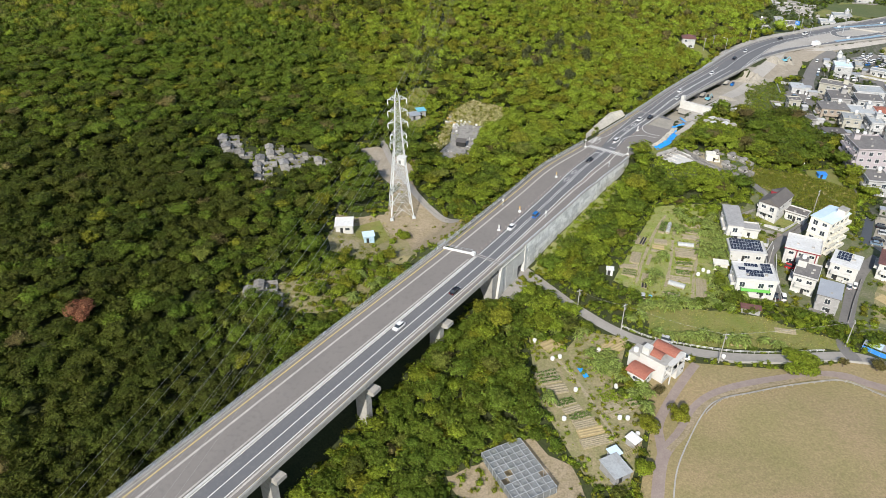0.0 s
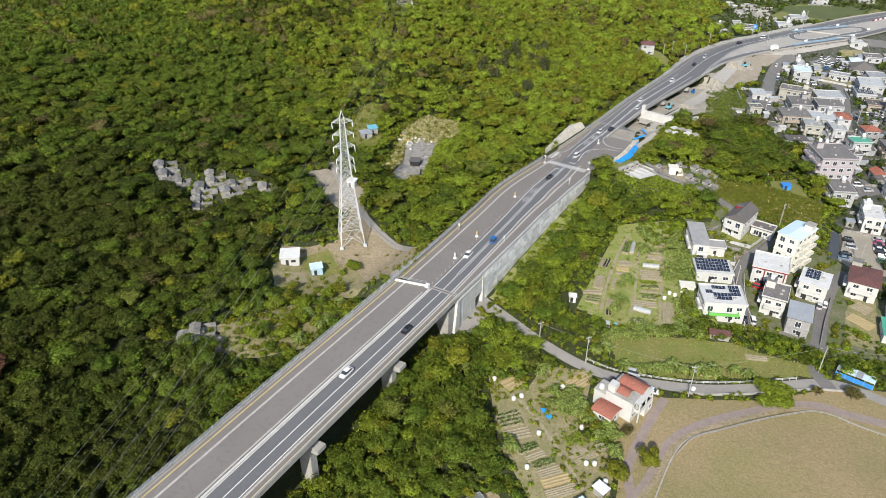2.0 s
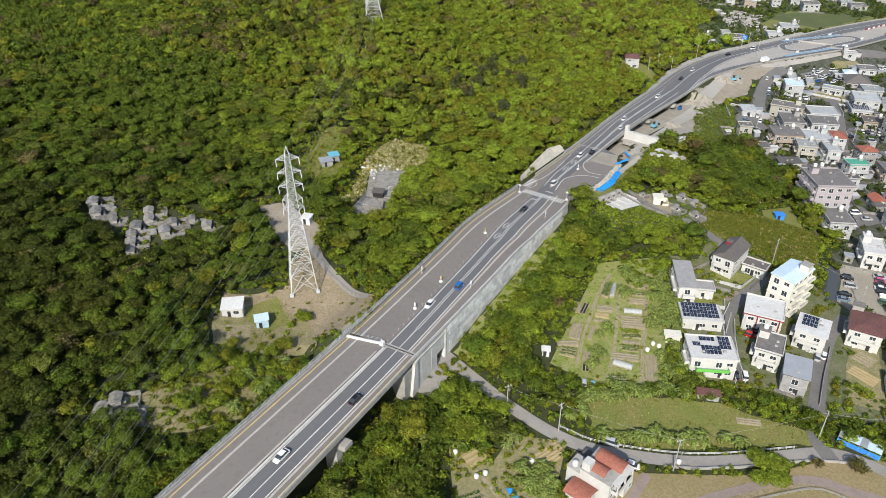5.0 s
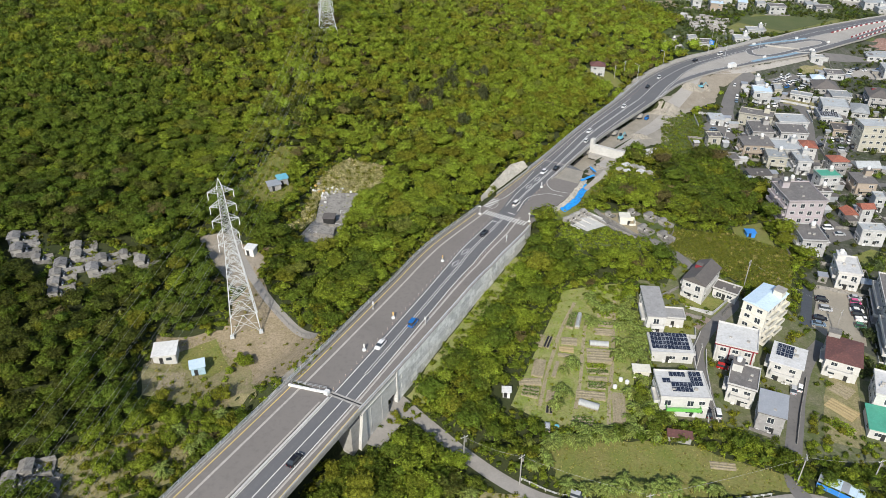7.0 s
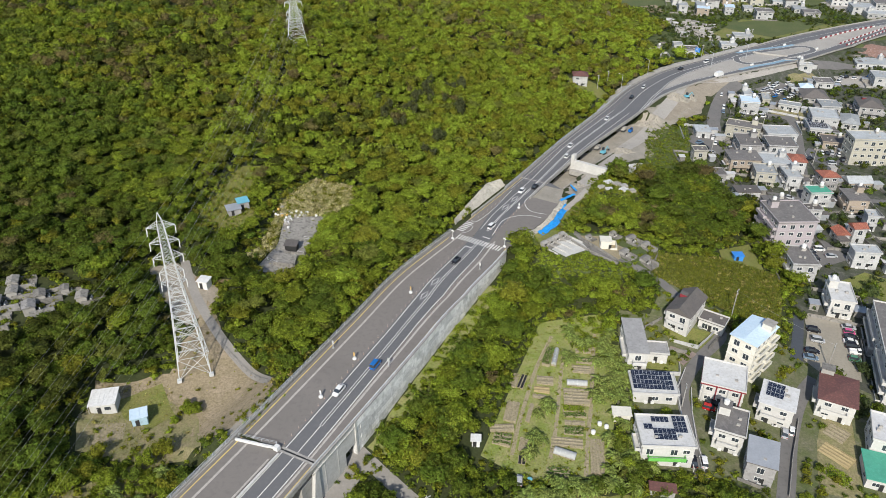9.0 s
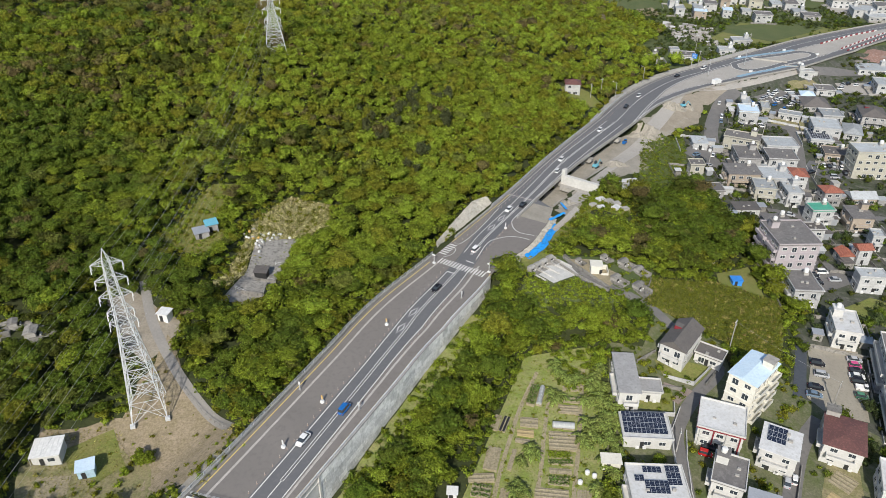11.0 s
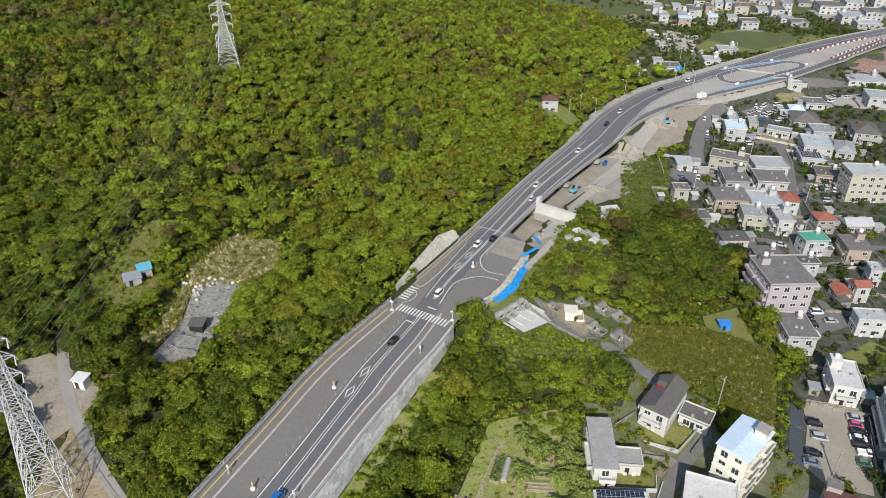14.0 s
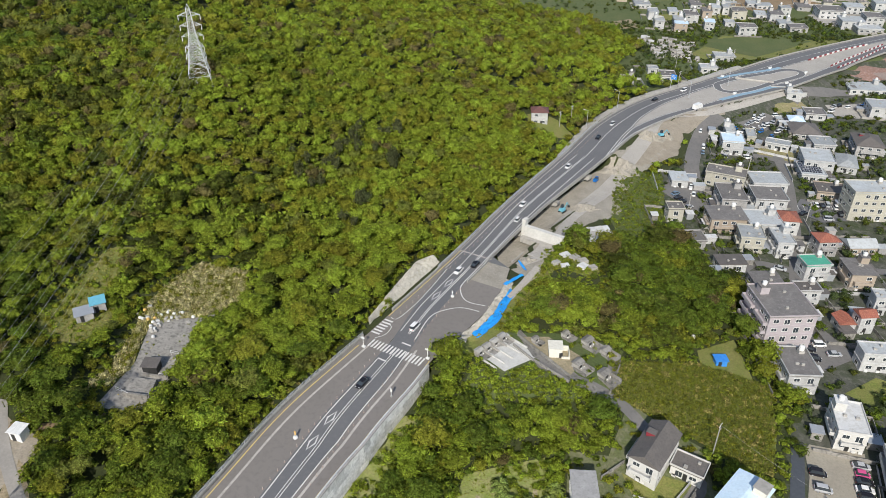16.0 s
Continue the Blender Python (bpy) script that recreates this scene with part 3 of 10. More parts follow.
LANE_C = lambda s: np.interp(s, [0, S_GATE, Z - 56, Z - 38, Z - 13, Z + 8, Z + 36, Z + 58, Z + 90, S_BEND], [18.7, 18.1, 17.5, 18.2, 16.0, 12.4, 10.6, 10.6, 11.2, 12.8])


def line(f, half, s0, s1, mat, name="lane_line", shift=0.0):
    g = f if callable(f) else (lambda s: f)
    return strip(name, s0, s1, lambda s: g(s) + shift - half, lambda s: g(s) + shift + half, U, mat, road, step=3.0)


line(1.6, 0.13, S0, S_ZEBRA - 6, YELLOW_LINE)
line(3.9, 0.28, S0, S_ZEBRA - 4, WORN_LINE)
line(10.9, 0.22, S0, S_GATE - 1, WORN_LINE)
line(LANE_A, 0.13, S0, Z - 8, WHITE_LINE)
line(LANE_B, 0.12, S0, S_GATE + 12, WHITE_LINE)
line(LANE_B, 0.09, S_GATE + 12, S_ZEBRA - 2, WHITE_LINE, shift=-0.32)
line(LANE_B, 0.09, S_GATE + 12, S_ZEBRA - 2, WHITE_LINE, shift=0.32)
line(LANE_C, 0.13, S0, S_ZEBRA - 2, WHITE_LINE)
line(lambda s: LANE_C(s) + 0.75, 0.24, S0, S_GATE + 20, WORN_LINE)
line(lambda s: LANE_C(s) + np.interp(s, [S_GATE + 20, S_ZEBRA], [0.75, 2.1]), 0.3, S_GATE + 20, S_ZEBRA, WORN_LINE)
line(lambda s: W(s) - 1.0, 0.12, S0, S_ZEBRA - 2, YELLOW_LINE)
line(1.9, 0.14, Z + 40, S_END, WORN_LINE)
line(1.0, 0.12, Z + 9, S_JOINT, YELLOW_LINE)
for f, sh in ((LANE_A, 0.0), (LANE_B, -0.25), (LANE_B, 0.25)):
    line(f, 0.11, Z + 5, S_BEND, WHITE_LINE, shift=sh)
line(LANE_C, 0.12, Z + 48, S_BEND, WHITE_LINE)
line(lambda s: MEDIAN(s) - 0.6, 0.14, S_BEND - 4, S_END, WHITE_LINE)
line(lambda s: np.interp(s, [S_BEND, S_NOSE + 20], [9.2, 7.4]), 0.12, S_BEND, S_END, WHITE_LINE)
line(lambda s: W(s) - 1.0, 0.14, S_BEND - 4, S_END, WHITE_LINE)
line(lambda s: RIGHTLANE(s) + 0.5, 0.14, S_BEND + 10, S_END, WHITE_LINE)
# zebra crossing, bar by bar, with stop lines
for k in range(17):
    o = 3.6 + k * 0.98
    strip("zebra_bar", Z - 5.0, Z - 1.8, o, o + 0.5, U + 0.004, WHITE_LINE, road)
for k in range(6):
    s = Z + 0.4 + k * 1.3
    strip("zebra_bar", s, s + 0.65, 0.9, 3.6, U + 0.004, WHITE_LINE, road)
strip("stop_line", Z - 8.0, Z - 7.5, LANE_A, LANE_B, U + 0.004, WHITE_LINE, road)
strip("stop_line", Z + 0.5, Z + 1.0, LANE_B, LANE_C, U + 0.004, WHITE_LINE, road)


def ground_mark(outline, half, s, off, mat=WHITE_LINE, name="road_mark"):
    """A closed painted outline on the road, in metres ahead and right of a station."""
    ring = [Vector((a, b)) for a, b in outline]
    c = sum(ring, Vector((0, 0))) / len(ring)
    vs, fs = [], []
    for p in ring:
        d = (p - c).normalized()
        for e in (p + d * half, p - d * half):
            vs.append(on_road(s + e.x, off + e.y, U + 0.004))
    n = len(ring)
    for i in range(n):
        j = (i + 1) % n
        fs.append((2 * i, 2 * j, 2 * j + 1, 2 * i + 1))
    return part(name, mesh_of(name, vs, fs, mat), mat, road)


for s in (Z - 41, Z - 32, Z + 25, Z + 33):
    ground_mark([(-2.6, 0), (0, 0.75), (2.6, 0), (0, -0.75)], 0.2, s, float(LANE_A(s) + LANE_B(s)) / 2)


def arc_line(points, half=0.14, mat=WHITE_LINE):
    """A bent painted line through (station, offset) places."""
    c = spline(points, 1.0)
    d = np.gradient(c, axis=0)
    d /= np.linalg.norm(d, axis=1)[:, None]
    vs, fs = [], []
    for p, q in zip(c, d):
        for e in (-half, half):
            vs.append(on_road(p[0] - q[1] * e, p[1] + q[0] * e, U + 0.004))
    for i in range(len(c) - 1):
        fs.append((2 * i, 2 * i + 1, 2 * i + 3, 2 * i + 2))
    return part("lane_line", mesh_of("lane_line", vs, fs, mat), mat, road)


arc_line([(Z + 3.8, 13.0), (Z + 14.8, 11.2), (Z + 20.3, 13.4), (Z + 23.5, 17.1), (Z + 24.3, 22.6)])
arc_line([(Z + 48, 10.6), (Z + 35.7, 10.8), (Z + 32.2, 11.5), (Z + 28.5, 14.1), (Z + 26.9, 17.2), (Z + 27.7, 22.2)])
arc_line([(Z - 1.4, 3.4), (Z + 1.5, 5.0), (Z + 5, 4.6), (Z + 6.5, 2.6)], 0.1)
arc_line([(Z + 9, 1.9), (Z + 8.6, 3.4), (Z + 12, 4.2), (Z + 22, 4.2), (Z + 40, 2.6)], 0.1)

# parapets, deck and girders
viaduct = tagged(new("viaduct"), "long concrete road viaduct with parapets on broad piers", "bridge", kind="structure")
for s0, s1 in ((S0, S_GATE), (Z + 51, S_BEND + 6)):
    strip("deck", s0, s1, 0, W, -0.03, CONCRETE, viaduct, thick=0.55)
    strip("girder", s0, s1, 2.2, lambda s: W(s) * 0.5 - 1.5, -0.6, CONCRETE_OLD, viaduct, thick=1.7)
    strip("girder", s0, s1, lambda s: W(s) * 0.5 + 1.5, lambda s: W(s) - 1.4, -0.6, CONCRETE_OLD, viaduct, thick=1.7)
strip("parapet", S0, S_GATE + 2, lambda s: W(s) - 0.42, W, 0.75, CONCRETE, viaduct, "concrete parapet", thick=1.1)
strip("parapet", Z + 36, S_BEND + 6, lambda s: min(W(s), 11.6) if s < Z + 52 else W(s) - 0.4, lambda s: (min(W(s), 11.6) if s < Z + 52 else W(s) - 0.4) + 0.42, 0.85, CONCRETE, viaduct, thick=1.2)
strip("parapet", S0, S_ZEBRA - 2, 0, 0.4, 0.5, CONCRETE, viaduct, thick=0.9)
strip("parapet", S_ZEBRA + 12, S_END, 0.1, 0.5, 0.7, CONCRETE, viaduct, thick=1.0)
strip("parapet", S_BEND + 6, S_END, lambda s: W(s) - 0.1, lambda s: W(s) + 0.3, 0.6, CONCRETE, viaduct, thick=0.9)
for up in (0.8, 1.1, 1.4):
    strip("rail", S0, S_ZEBRA - 2, 0.15, 0.22, up, STEEL, viaduct, "steel tube rail", thick=0.06)
    strip("rail", S_JOINT - 14, S_BEND + 40, 0.22, 0.34, up + 0.15, STEEL, viaduct, thick=0.1)
strip("rail", S0, S_ZEBRA - 4, lambda s: W(s) - 0.28, lambda s: W(s) - 0.16, 1.05, STEEL, viaduct, thick=0.1)
for s in np.arange(S0 + 20, S_ZEBRA - 4, 4.0):
    p = on_road(s, 0.18, 0.45)
    part("rail_post", Solid().box(*p, 0.12, 0.12, 0.95), STEEL, viaduct)
    p = on_road(s, float(W(s)) - 0.22, 0.6)
    part("rail_post", Solid().box(*p, 0.12, 0.12, 0.45), STEEL, viaduct)
strip("expansion_joint", S_JOINT - 0.3, S_JOINT + 0.3, 0.8, 12.2, U + 0.01, WORN_LINE, viaduct)


def pier(s, width):
    """A pier: two broad columns and a cap beam that reaches out past the girders."""
    mid = on_road(s, width / 2)
    turn = radians(heading(s)) - math.pi / 2
    foot = float(min(G(on_road(s, 2).x, on_road(s, 2).y), G(on_road(s, width - 2).x, on_road(s, width - 2).y))) - 2
    top = mid.z - 2.32
    ob = new("pier")
    ob.parent = viaduct
    part("cap", Solid().box(mid.x, mid.y, top - 1.7, width - 0.4, 2.4, 1.7, turn), CONCRETE, ob)
    for o in (4.2, width - 4.2):
        p = on_road(s, o)
        part("column", Solid().box(p.x, p.y, foot, 3.4, 2.0, top - 1.68 - foot, turn), CONCRETE, ob)
    for o in (0.4, width - 0.4):
        p = on_road(s, o)
        part("cap_end", Solid().box(p.x, p.y, top - 1.2, 1.6, 2.8, 1.1, turn), CONCRETE, ob)


for s in (S_GATE - 28, S_GATE - 60, S_GATE - 92):
    pier(s, 22)
for s in (S_JOINT + 26, S_JOINT + 54, S_JOINT + 82):
    pier(s, float(W(s)))

# ---- fields, paths and yards ----
PLOTS = [(80, 232), (99, 234), (93, 201), (84, 179), (67, 178), (55, 187), (66, 207)]
LOWFIELD = [(62, 175), (82, 174), (98, 171), (107, 165), (117, 160), (116, 156), (74, 157), (61, 163)]
GARDENS = [(25, 160), (35, 155), (41, 163), (54, 160), (50, 150), (45, 139), (54, 133), (48, 119), (43, 108), (35, 109), (31, 119), (25, 137)]
NETYARD = [(0, 112), (22, 124), (31, 115), (36, 98), (9, 98)]
PARK = [(54, 158), (69, 150), (97, 148), (121, 152), (140, 148), (140, 70), (40, 70), (43, 101), (53, 128)]
GRAVES = [(88, 267), (98.9, 276), (103, 275), (115, 273), (129, 265), (121, 250), (114, 249), (105, 259), (94, 257)]
REEDS = [(125, 261), (149, 262), (167, 252), (151, 224), (144, 227), (135, 238), (120, 249)]
LAWN2 = [(152, 267), (166, 272), (162, 252), (148, 254)]
WORKS = [(107, 324), (131, 354), (164, 386), (181, 398), (198, 415), (207, 409), (169, 366), (158, 347), (134, 334), (118, 309), (112, 300), (105, 314)]
MEADOW = [(171, 385), (190, 380), (176, 343), (152, 326), (154, 343)]
PYLONYARD = [(-21, 216), (-14, 242), (-7, 223), (9, 203), (5, 197), (0, 192), (-10, 192), (-17, 203), (-26, 203), (-36, 197), (-37, 212)]
HUTGARDEN = [(-39, 203), (-37, 192), (-28, 190), (-17, 189), (-8, 189), (-13, 204), (-24, 211)]
TRACKYARD = [(-33, 255), (-25, 257), (-18, 250), (-13, 247), (-11, 243), (-14, 238), (-19, 231), (-25, 239)]
SCRAP = [(4, 282), (10, 289), (20, 288), (15, 278), (9, 253), (-3, 255), (3, 270)]
DRY = [(6, 300), (14, 310), (27, 307), (27, 295), (20, 288), (4, 284), (2, 268), (-1, 262), (-6, 260), (-2, 270), (3, 291)]
HUTYARD = [(-24, 284), (-13, 315), (-4, 316), (-9, 300), (-5, 284), (-10, 276), (-20, 277)]
TOMBS = [(-68, 224), (-69, 247), (-56, 247), (-46, 243), (-41, 241), (-42, 237), (-50, 238), (-54, 234), (-60, 230), (-61, 224)]
TOMB_UP = [(-84, 246), (-83, 252), (-75, 250), (-69, 240), (-70, 234), (-74, 234), (-76, 240), (-82, 240)]
GLADE = [(-59, 163.5), (-56, 171.5), (-53, 173), (-48, 170), (-48, 164), (-37, 162), (-24, 168), (-15, 186), (-16, 192), (-26, 187), (-39, 178), (-47, 174)]
CUT = [(68, 286), (71, 303), (80, 316), (86, 314), (81, 305), (73, 294)]
FARHOUSE = [(140, 416), (143, 429), (151, 432), (157, 426), (160, 415), (160, 407), (148, 410)]
HOUSES = [(105, 235), (114, 233), (124, 247), (138, 233), (135, 222), (148, 221), (151, 212), (163, 198), (146, 160), (118, 166), (112, 174), (106, 178), (92, 180), (93, 200)]
SLAB = [(138, 338), (152, 338), (151, 325), (137, 324)]
SLAB_B = [(119, 316), (131, 315), (137, 304), (134, 293), (119, 297)]
FARTOWN = [(249, 485), (226, 484), (212, 471), (222, 515), (257, 558), (249, 635), (226, 666), (177, 702), (177, 1200), (1500, 1200), (1500, 500), (429, 560)]
NORTHYARD = [(177.4, 385.1), (193.7, 405.5), (206, 423), (235.1, 437.5), (249.4, 440.5), (246.3, 435.6), (224.3, 421.7), (215.4, 416.2), (203.9, 396.3), (183.5, 386.4)]
APRON = [(15.5, 178.2), (25, 190), (30, 186.5), (26, 181.5), (21.5, 175)]
TARP = [(84, 268), (92, 281), (104, 298), (113, 303), (110, 291), (100, 278), (90, 267)]
BANK = [(83, 271), (95, 283), (113, 305), (113, 299), (98, 286), (86, 269)]
STUB = [(97, 316), (107, 331), (123, 319), (113, 300), (104, 299)]
GREENBANK = [(83.5, 254.4), (88, 264), (94.5, 258.5), (103.5, 261), (112.5, 248.6), (107, 246.2), (96.8, 250), (88.1, 248.5)]
HUTSPOT = [(50.5, 185), (51, 194), (57, 194), (58, 186)]
OPEN = [GREENBANK, HUTGARDEN, NORTHYARD, APRON, STUB, HUTSPOT, PLOTS, LOWFIELD, GARDENS, NETYARD, PARK, GRAVES, REEDS, LAWN2, WORKS, MEADOW, PYLONYARD, TRACKYARD, SCRAP, DRY, HUTYARD, TOMBS, TOMB_UP, GLADE,
        CUT, FARHOUSE, HOUSES, SLAB, SLAB_B, FARTOWN, TOWN, TARP, BANK]
patch("plots", PLOTS, PLOT, "grassy allotment ground between vegetable beds")
patch("low_field", rough_outline(LOWFIELD, 0.6, 1), GRASS, "mown grass field beside the lane")
patch("gardens", GARDENS, GARDEN, "weedy garden ground with paths of bare soil")
patch("net_yard", rough_outline(NETYARD, 0.8, 2), DRYGROUND, "bare ground round the net house")
patch("park", PARK, LAWN, "wide sports lawn of dry yellowish grass", "lawn", 0.08, 4)
patch("reed_field", rough_outline(REEDS, 0.7, 3), GRASS, "ground under tall reeds")
patch("small_lawn", LAWN2, GRASS, "small fenced lawn")
patch("works_yard", rough_outline(WORKS, 1.0, 4), GRAVEL, "graded gravel of a road works yard")
patch("north_yard", rough_outline(NORTHYARD, 0.8, 22), EARTH_PALE, "pale churned earth of the works yard", "ground", 0.12)
patch("apron", APRON, LANE_GREY, "worn concrete apron before the underpass", "ground", 0.1)
patch("wall_foot", rough_outline([(28, 190.5), (38, 206), (52, 228), (68, 250), (76, 250), (58, 224), (43, 202), (32, 187)], 0.5, 23), PLOT, "bright grass along the foot of the wall", "grass", 0.16)
patch("green_bank", rough_outline(GREENBANK, 0.6, 24), LUSH, "green bank below the new tombs", "grass", 0.1)
patch("meadow", MEADOW, LUSH, "rough green meadow")
patch("pylon_yard", rough_outline(PYLONYARD, 0.9, 5), DRYGROUND, "dry grassy earth round the pylon")
patch("hut_garden", rough_outline(HUTGARDEN, 0.7, 15), GARDEN, "dry weedy garden ground round two small huts", "ground", 0.14)
patch("hut_lawn", rough_outline([(-31, 208), (-29, 203), (-22, 200), (-17, 204), (-22, 213)], 0.5, 28), GRASS, "worn grass between two small huts", "grass", 0.19)
patch("seed_bed", rough_outline([(-34.5, 200.5), (-28, 201.5), (-27.5, 196), (-33.5, 194.5)], 0.3, 29), TILLED, "tilled seed bed beside a hut", "ground", 0.2, 1.0)
patch("track_yard", rough_outline(TRACKYARD, 0.8, 6), EARTH_PALE, "pale gravel turning place")
patch("scrap_yard", SCRAP, CONCRETE_OLD, "worn grey paved yard")
patch("dry_grass", rough_outline(DRY, 0.8, 7), FIELD, "dry grass ground")
patch("hut_yard", rough_outline(HUTYARD, 0.8, 8), GRASS, "overgrown garden by a hut")
patch("tomb_yard", TOMBS, SOIL, "weedy ground between old tombs")
patch("tomb_yard_upper", TOMB_UP, SOIL, "weedy ground between old tombs")
patch("tomb_paving", [(-57, 164.2), (-53.6, 171.6), (-46.8, 168.6), (-50.2, 161.2)], CONCRETE_OLD, "worn concrete paving round three tombs", "ground", 0.22)
patch("glade", rough_outline(GLADE, 0.8, 9), GARDEN, "grassy glade at the wood's edge")
patch("house_yards", HOUSES, YARD, "grass and soil yards between the houses")
patch("grave_yard", GRAVES, LUSH, "grassy ground of a tomb garden")
patch("stub_bank", rough_outline([(112, 300), (122, 316), (131, 314), (136, 304), (131, 299), (122, 306), (110, 290), (100, 278), (90, 267), (84, 268), (92, 281), (104, 298)], 0.6, 21), GRASS, "rough grass slope beside the works", "grass", 0.09)
patch("new_tomb_court", [(89.1, 268), (98.9, 275.8), (100.3, 272.7), (104.7, 263.8), (94.8, 259.2)], WALL_CAST, "pale new concrete court of tombs", "ground", 0.16)
patch("tomb_lane", [(101.4, 276), (103.2, 276), (106.4, 266), (111.6, 259), (114.2, 253), (121, 248.4), (119, 245.8), (111.8, 250.6), (109.0, 256.8), (103.6, 264.2)], CONCRETE_OLD, "worn concrete walk between tombs", "path", 0.18)
patch("tomb_track", [(124, 263), (127, 261), (122, 250), (119.6, 251.6)], ASPHALT_TOWN, "dark paved walk beside tombs", "path", 0.18)
patch("rubble_yard", rough_outline([(350, 491), (372, 506), (398, 520), (424, 520), (404, 499), (378, 491), (357, 488)], 1.0, 25), RED_RUBBLE, "yard of reddish broken bricks", "ground", 0.15, 4)
patch("car_park", [(315, 456), (338, 458), (341, 445), (322, 437), (311, 441)], CRUSHED, "pale gravel car park between houses", "ground", 0.15, 4)
patch("car_park", [(249, 430), (272, 442), (284, 438), (262, 423)], ASPHALT_TOWN, "grey paved car park between houses", "ground", 0.15, 3)
patch("garden_plot", rough_outline([(281, 450), (300, 455.5), (303, 449), (280, 443.5)], 0.5, 26), GARDEN, "vegetable garden between houses", "ground", 0.15, 3)
patch("garden_plot", rough_outline([(248, 406), (266, 400), (254, 387), (243, 396)], 0.5, 27), GARDEN, "weedy brown garden between houses", "ground", 0.15, 3)
sheet("town_lane", [(294, 455), (303, 463), (318, 468), (345, 473), (380, 480), (420, 486)], 7.0, ASPHALT_TOWN, "grey town lane below the expressway", "road", 0.2)
patch("far_house_yard", FARHOUSE, GRASS, "small clearing round a lone house")

LANE = [(22, 196), (27.1, 189), (34.5, 180), (41.7, 172), (50.9, 163), (59.3, 157.6), (70.2, 154.8), (80.5, 153.1), (91.1, 152.6), (103, 152.9), (114.5, 153.4), (119.9, 152.4), (125.5, 149), (136, 140)]
sheet("lane", LANE, 3.6, LANE_GREY, "narrow grey asphalt lane", "lane")
sheet("street", [(116.5, 151), (116.3, 158), (120.5, 166), (126.3, 175.3), (133, 186), (142, 197.6), (151, 205)], 4.0, ASPHALT_TOWN, "narrow grey village street", "street", 0.15)
sheet("street_back", [(105.5, 176), (107, 184), (109.5, 194), (112.3, 203.9), (121.2, 214.2), (132.5, 224), (128, 233), (122, 246), (112, 254), (104, 262)], 3.4, ASPHALT_TOWN, "narrow grey village street", "street", 0.16)
sheet("works_track", [(110, 312), (121, 318), (136, 342), (163.8, 370.8), (192.8, 407), (210, 428.6), (241, 438), (296, 463)], 6, CRUSHED, "pale gravel works track", "track", 0.2)
sheet("town_street", [(203, 378), (209.6, 393), (225.5, 418), (243.7, 435)], 6.5, ASPHALT_TOWN, "grey town street", "street", 0.2)
sheet("pylon_track", [(-24.4, 262), (-19.2, 246), (-11.5, 231), (-3, 218.5), (5.5, 208)], 2.6, LANE_GREY, "narrow dusty grey service track", "track", 0.16)
sheet("verge", [tuple(on_road(s, -1.9).xy) for s in np.arange(S_GATE - 3, S_GATE + 16, 3)], 2.4, GRAVEL, "pale dusty verge beside the road", "ground", 0.2)
sheet("scrap_track", [(-19, 250), (-8, 249), (2, 253)], 2.4, EARTH, "earth track", "track", 0.15)
for _w in ([(82.0, 226.1), (75.0, 214.6), (69.8, 203.9), (66.0, 195.5), (62.3, 186.2)], [(94.9, 226.4), (90.3, 212.9), (86.1, 200.4), (81.8, 188.9), (78.5, 179.0)], [(83.7, 218.9), (79.2, 206.2), (75.6, 195.2), (70.9, 183.5)], [(31, 153), (35.5, 145), (39.5, 134), (43.5, 120)]):
    sheet("garden_path", _w, 1.0, TILLED, "trodden earth path between vegetable beds", "path", 0.14)
sheet("park_path", [(46, 96), (49, 106), (51.4, 113.3), (54, 118.5), (59.6, 124.9), (65.2, 132.5), (71.9, 137.7), (81.4, 141.4), (92.9, 144.2), (101.6, 145.9), (110.5, 145.1), (115.5, 142.2), (120.8, 139.8), (129, 136)], 2.9, BRICKPATH, "red-brown park path with a dusty edge", "path", 0.15)
sheet("path_dust", [(55, 119), (60.6, 124.4), (66.2, 131.9), (72.6, 136.6), (81.8, 140.0), (93.1, 142.7), (101.8, 144.4), (110.2, 143.7)], 1.5, DRYGROUND, "dusty bare strip beside the park path", "ground", 0.17)
sheet("park_path_upper", [(53.0, 117), (53.6, 121.4), (54.6, 127.3), (59.2, 134.9), (65.3, 143), (71.9, 151)], 2.4, BRICKPATH, "red-brown park path", "path", 0.14)
sheet("field_kerb", [(52, 104), (55, 112.3), (59.7, 120.5), (67.4, 131.5), (73.2, 136.1), (81.6, 138.3), (92.4, 141.1), (103, 143.0), (108.4, 143.3), (112.7, 141.3), (116.7, 137.9), (124, 133)], 0.35, CONCRETE, "narrow pale kerb round the sports lawn", "kerb", 0.24)


# ---- woods ----
rng = np.random.default_rng(7)


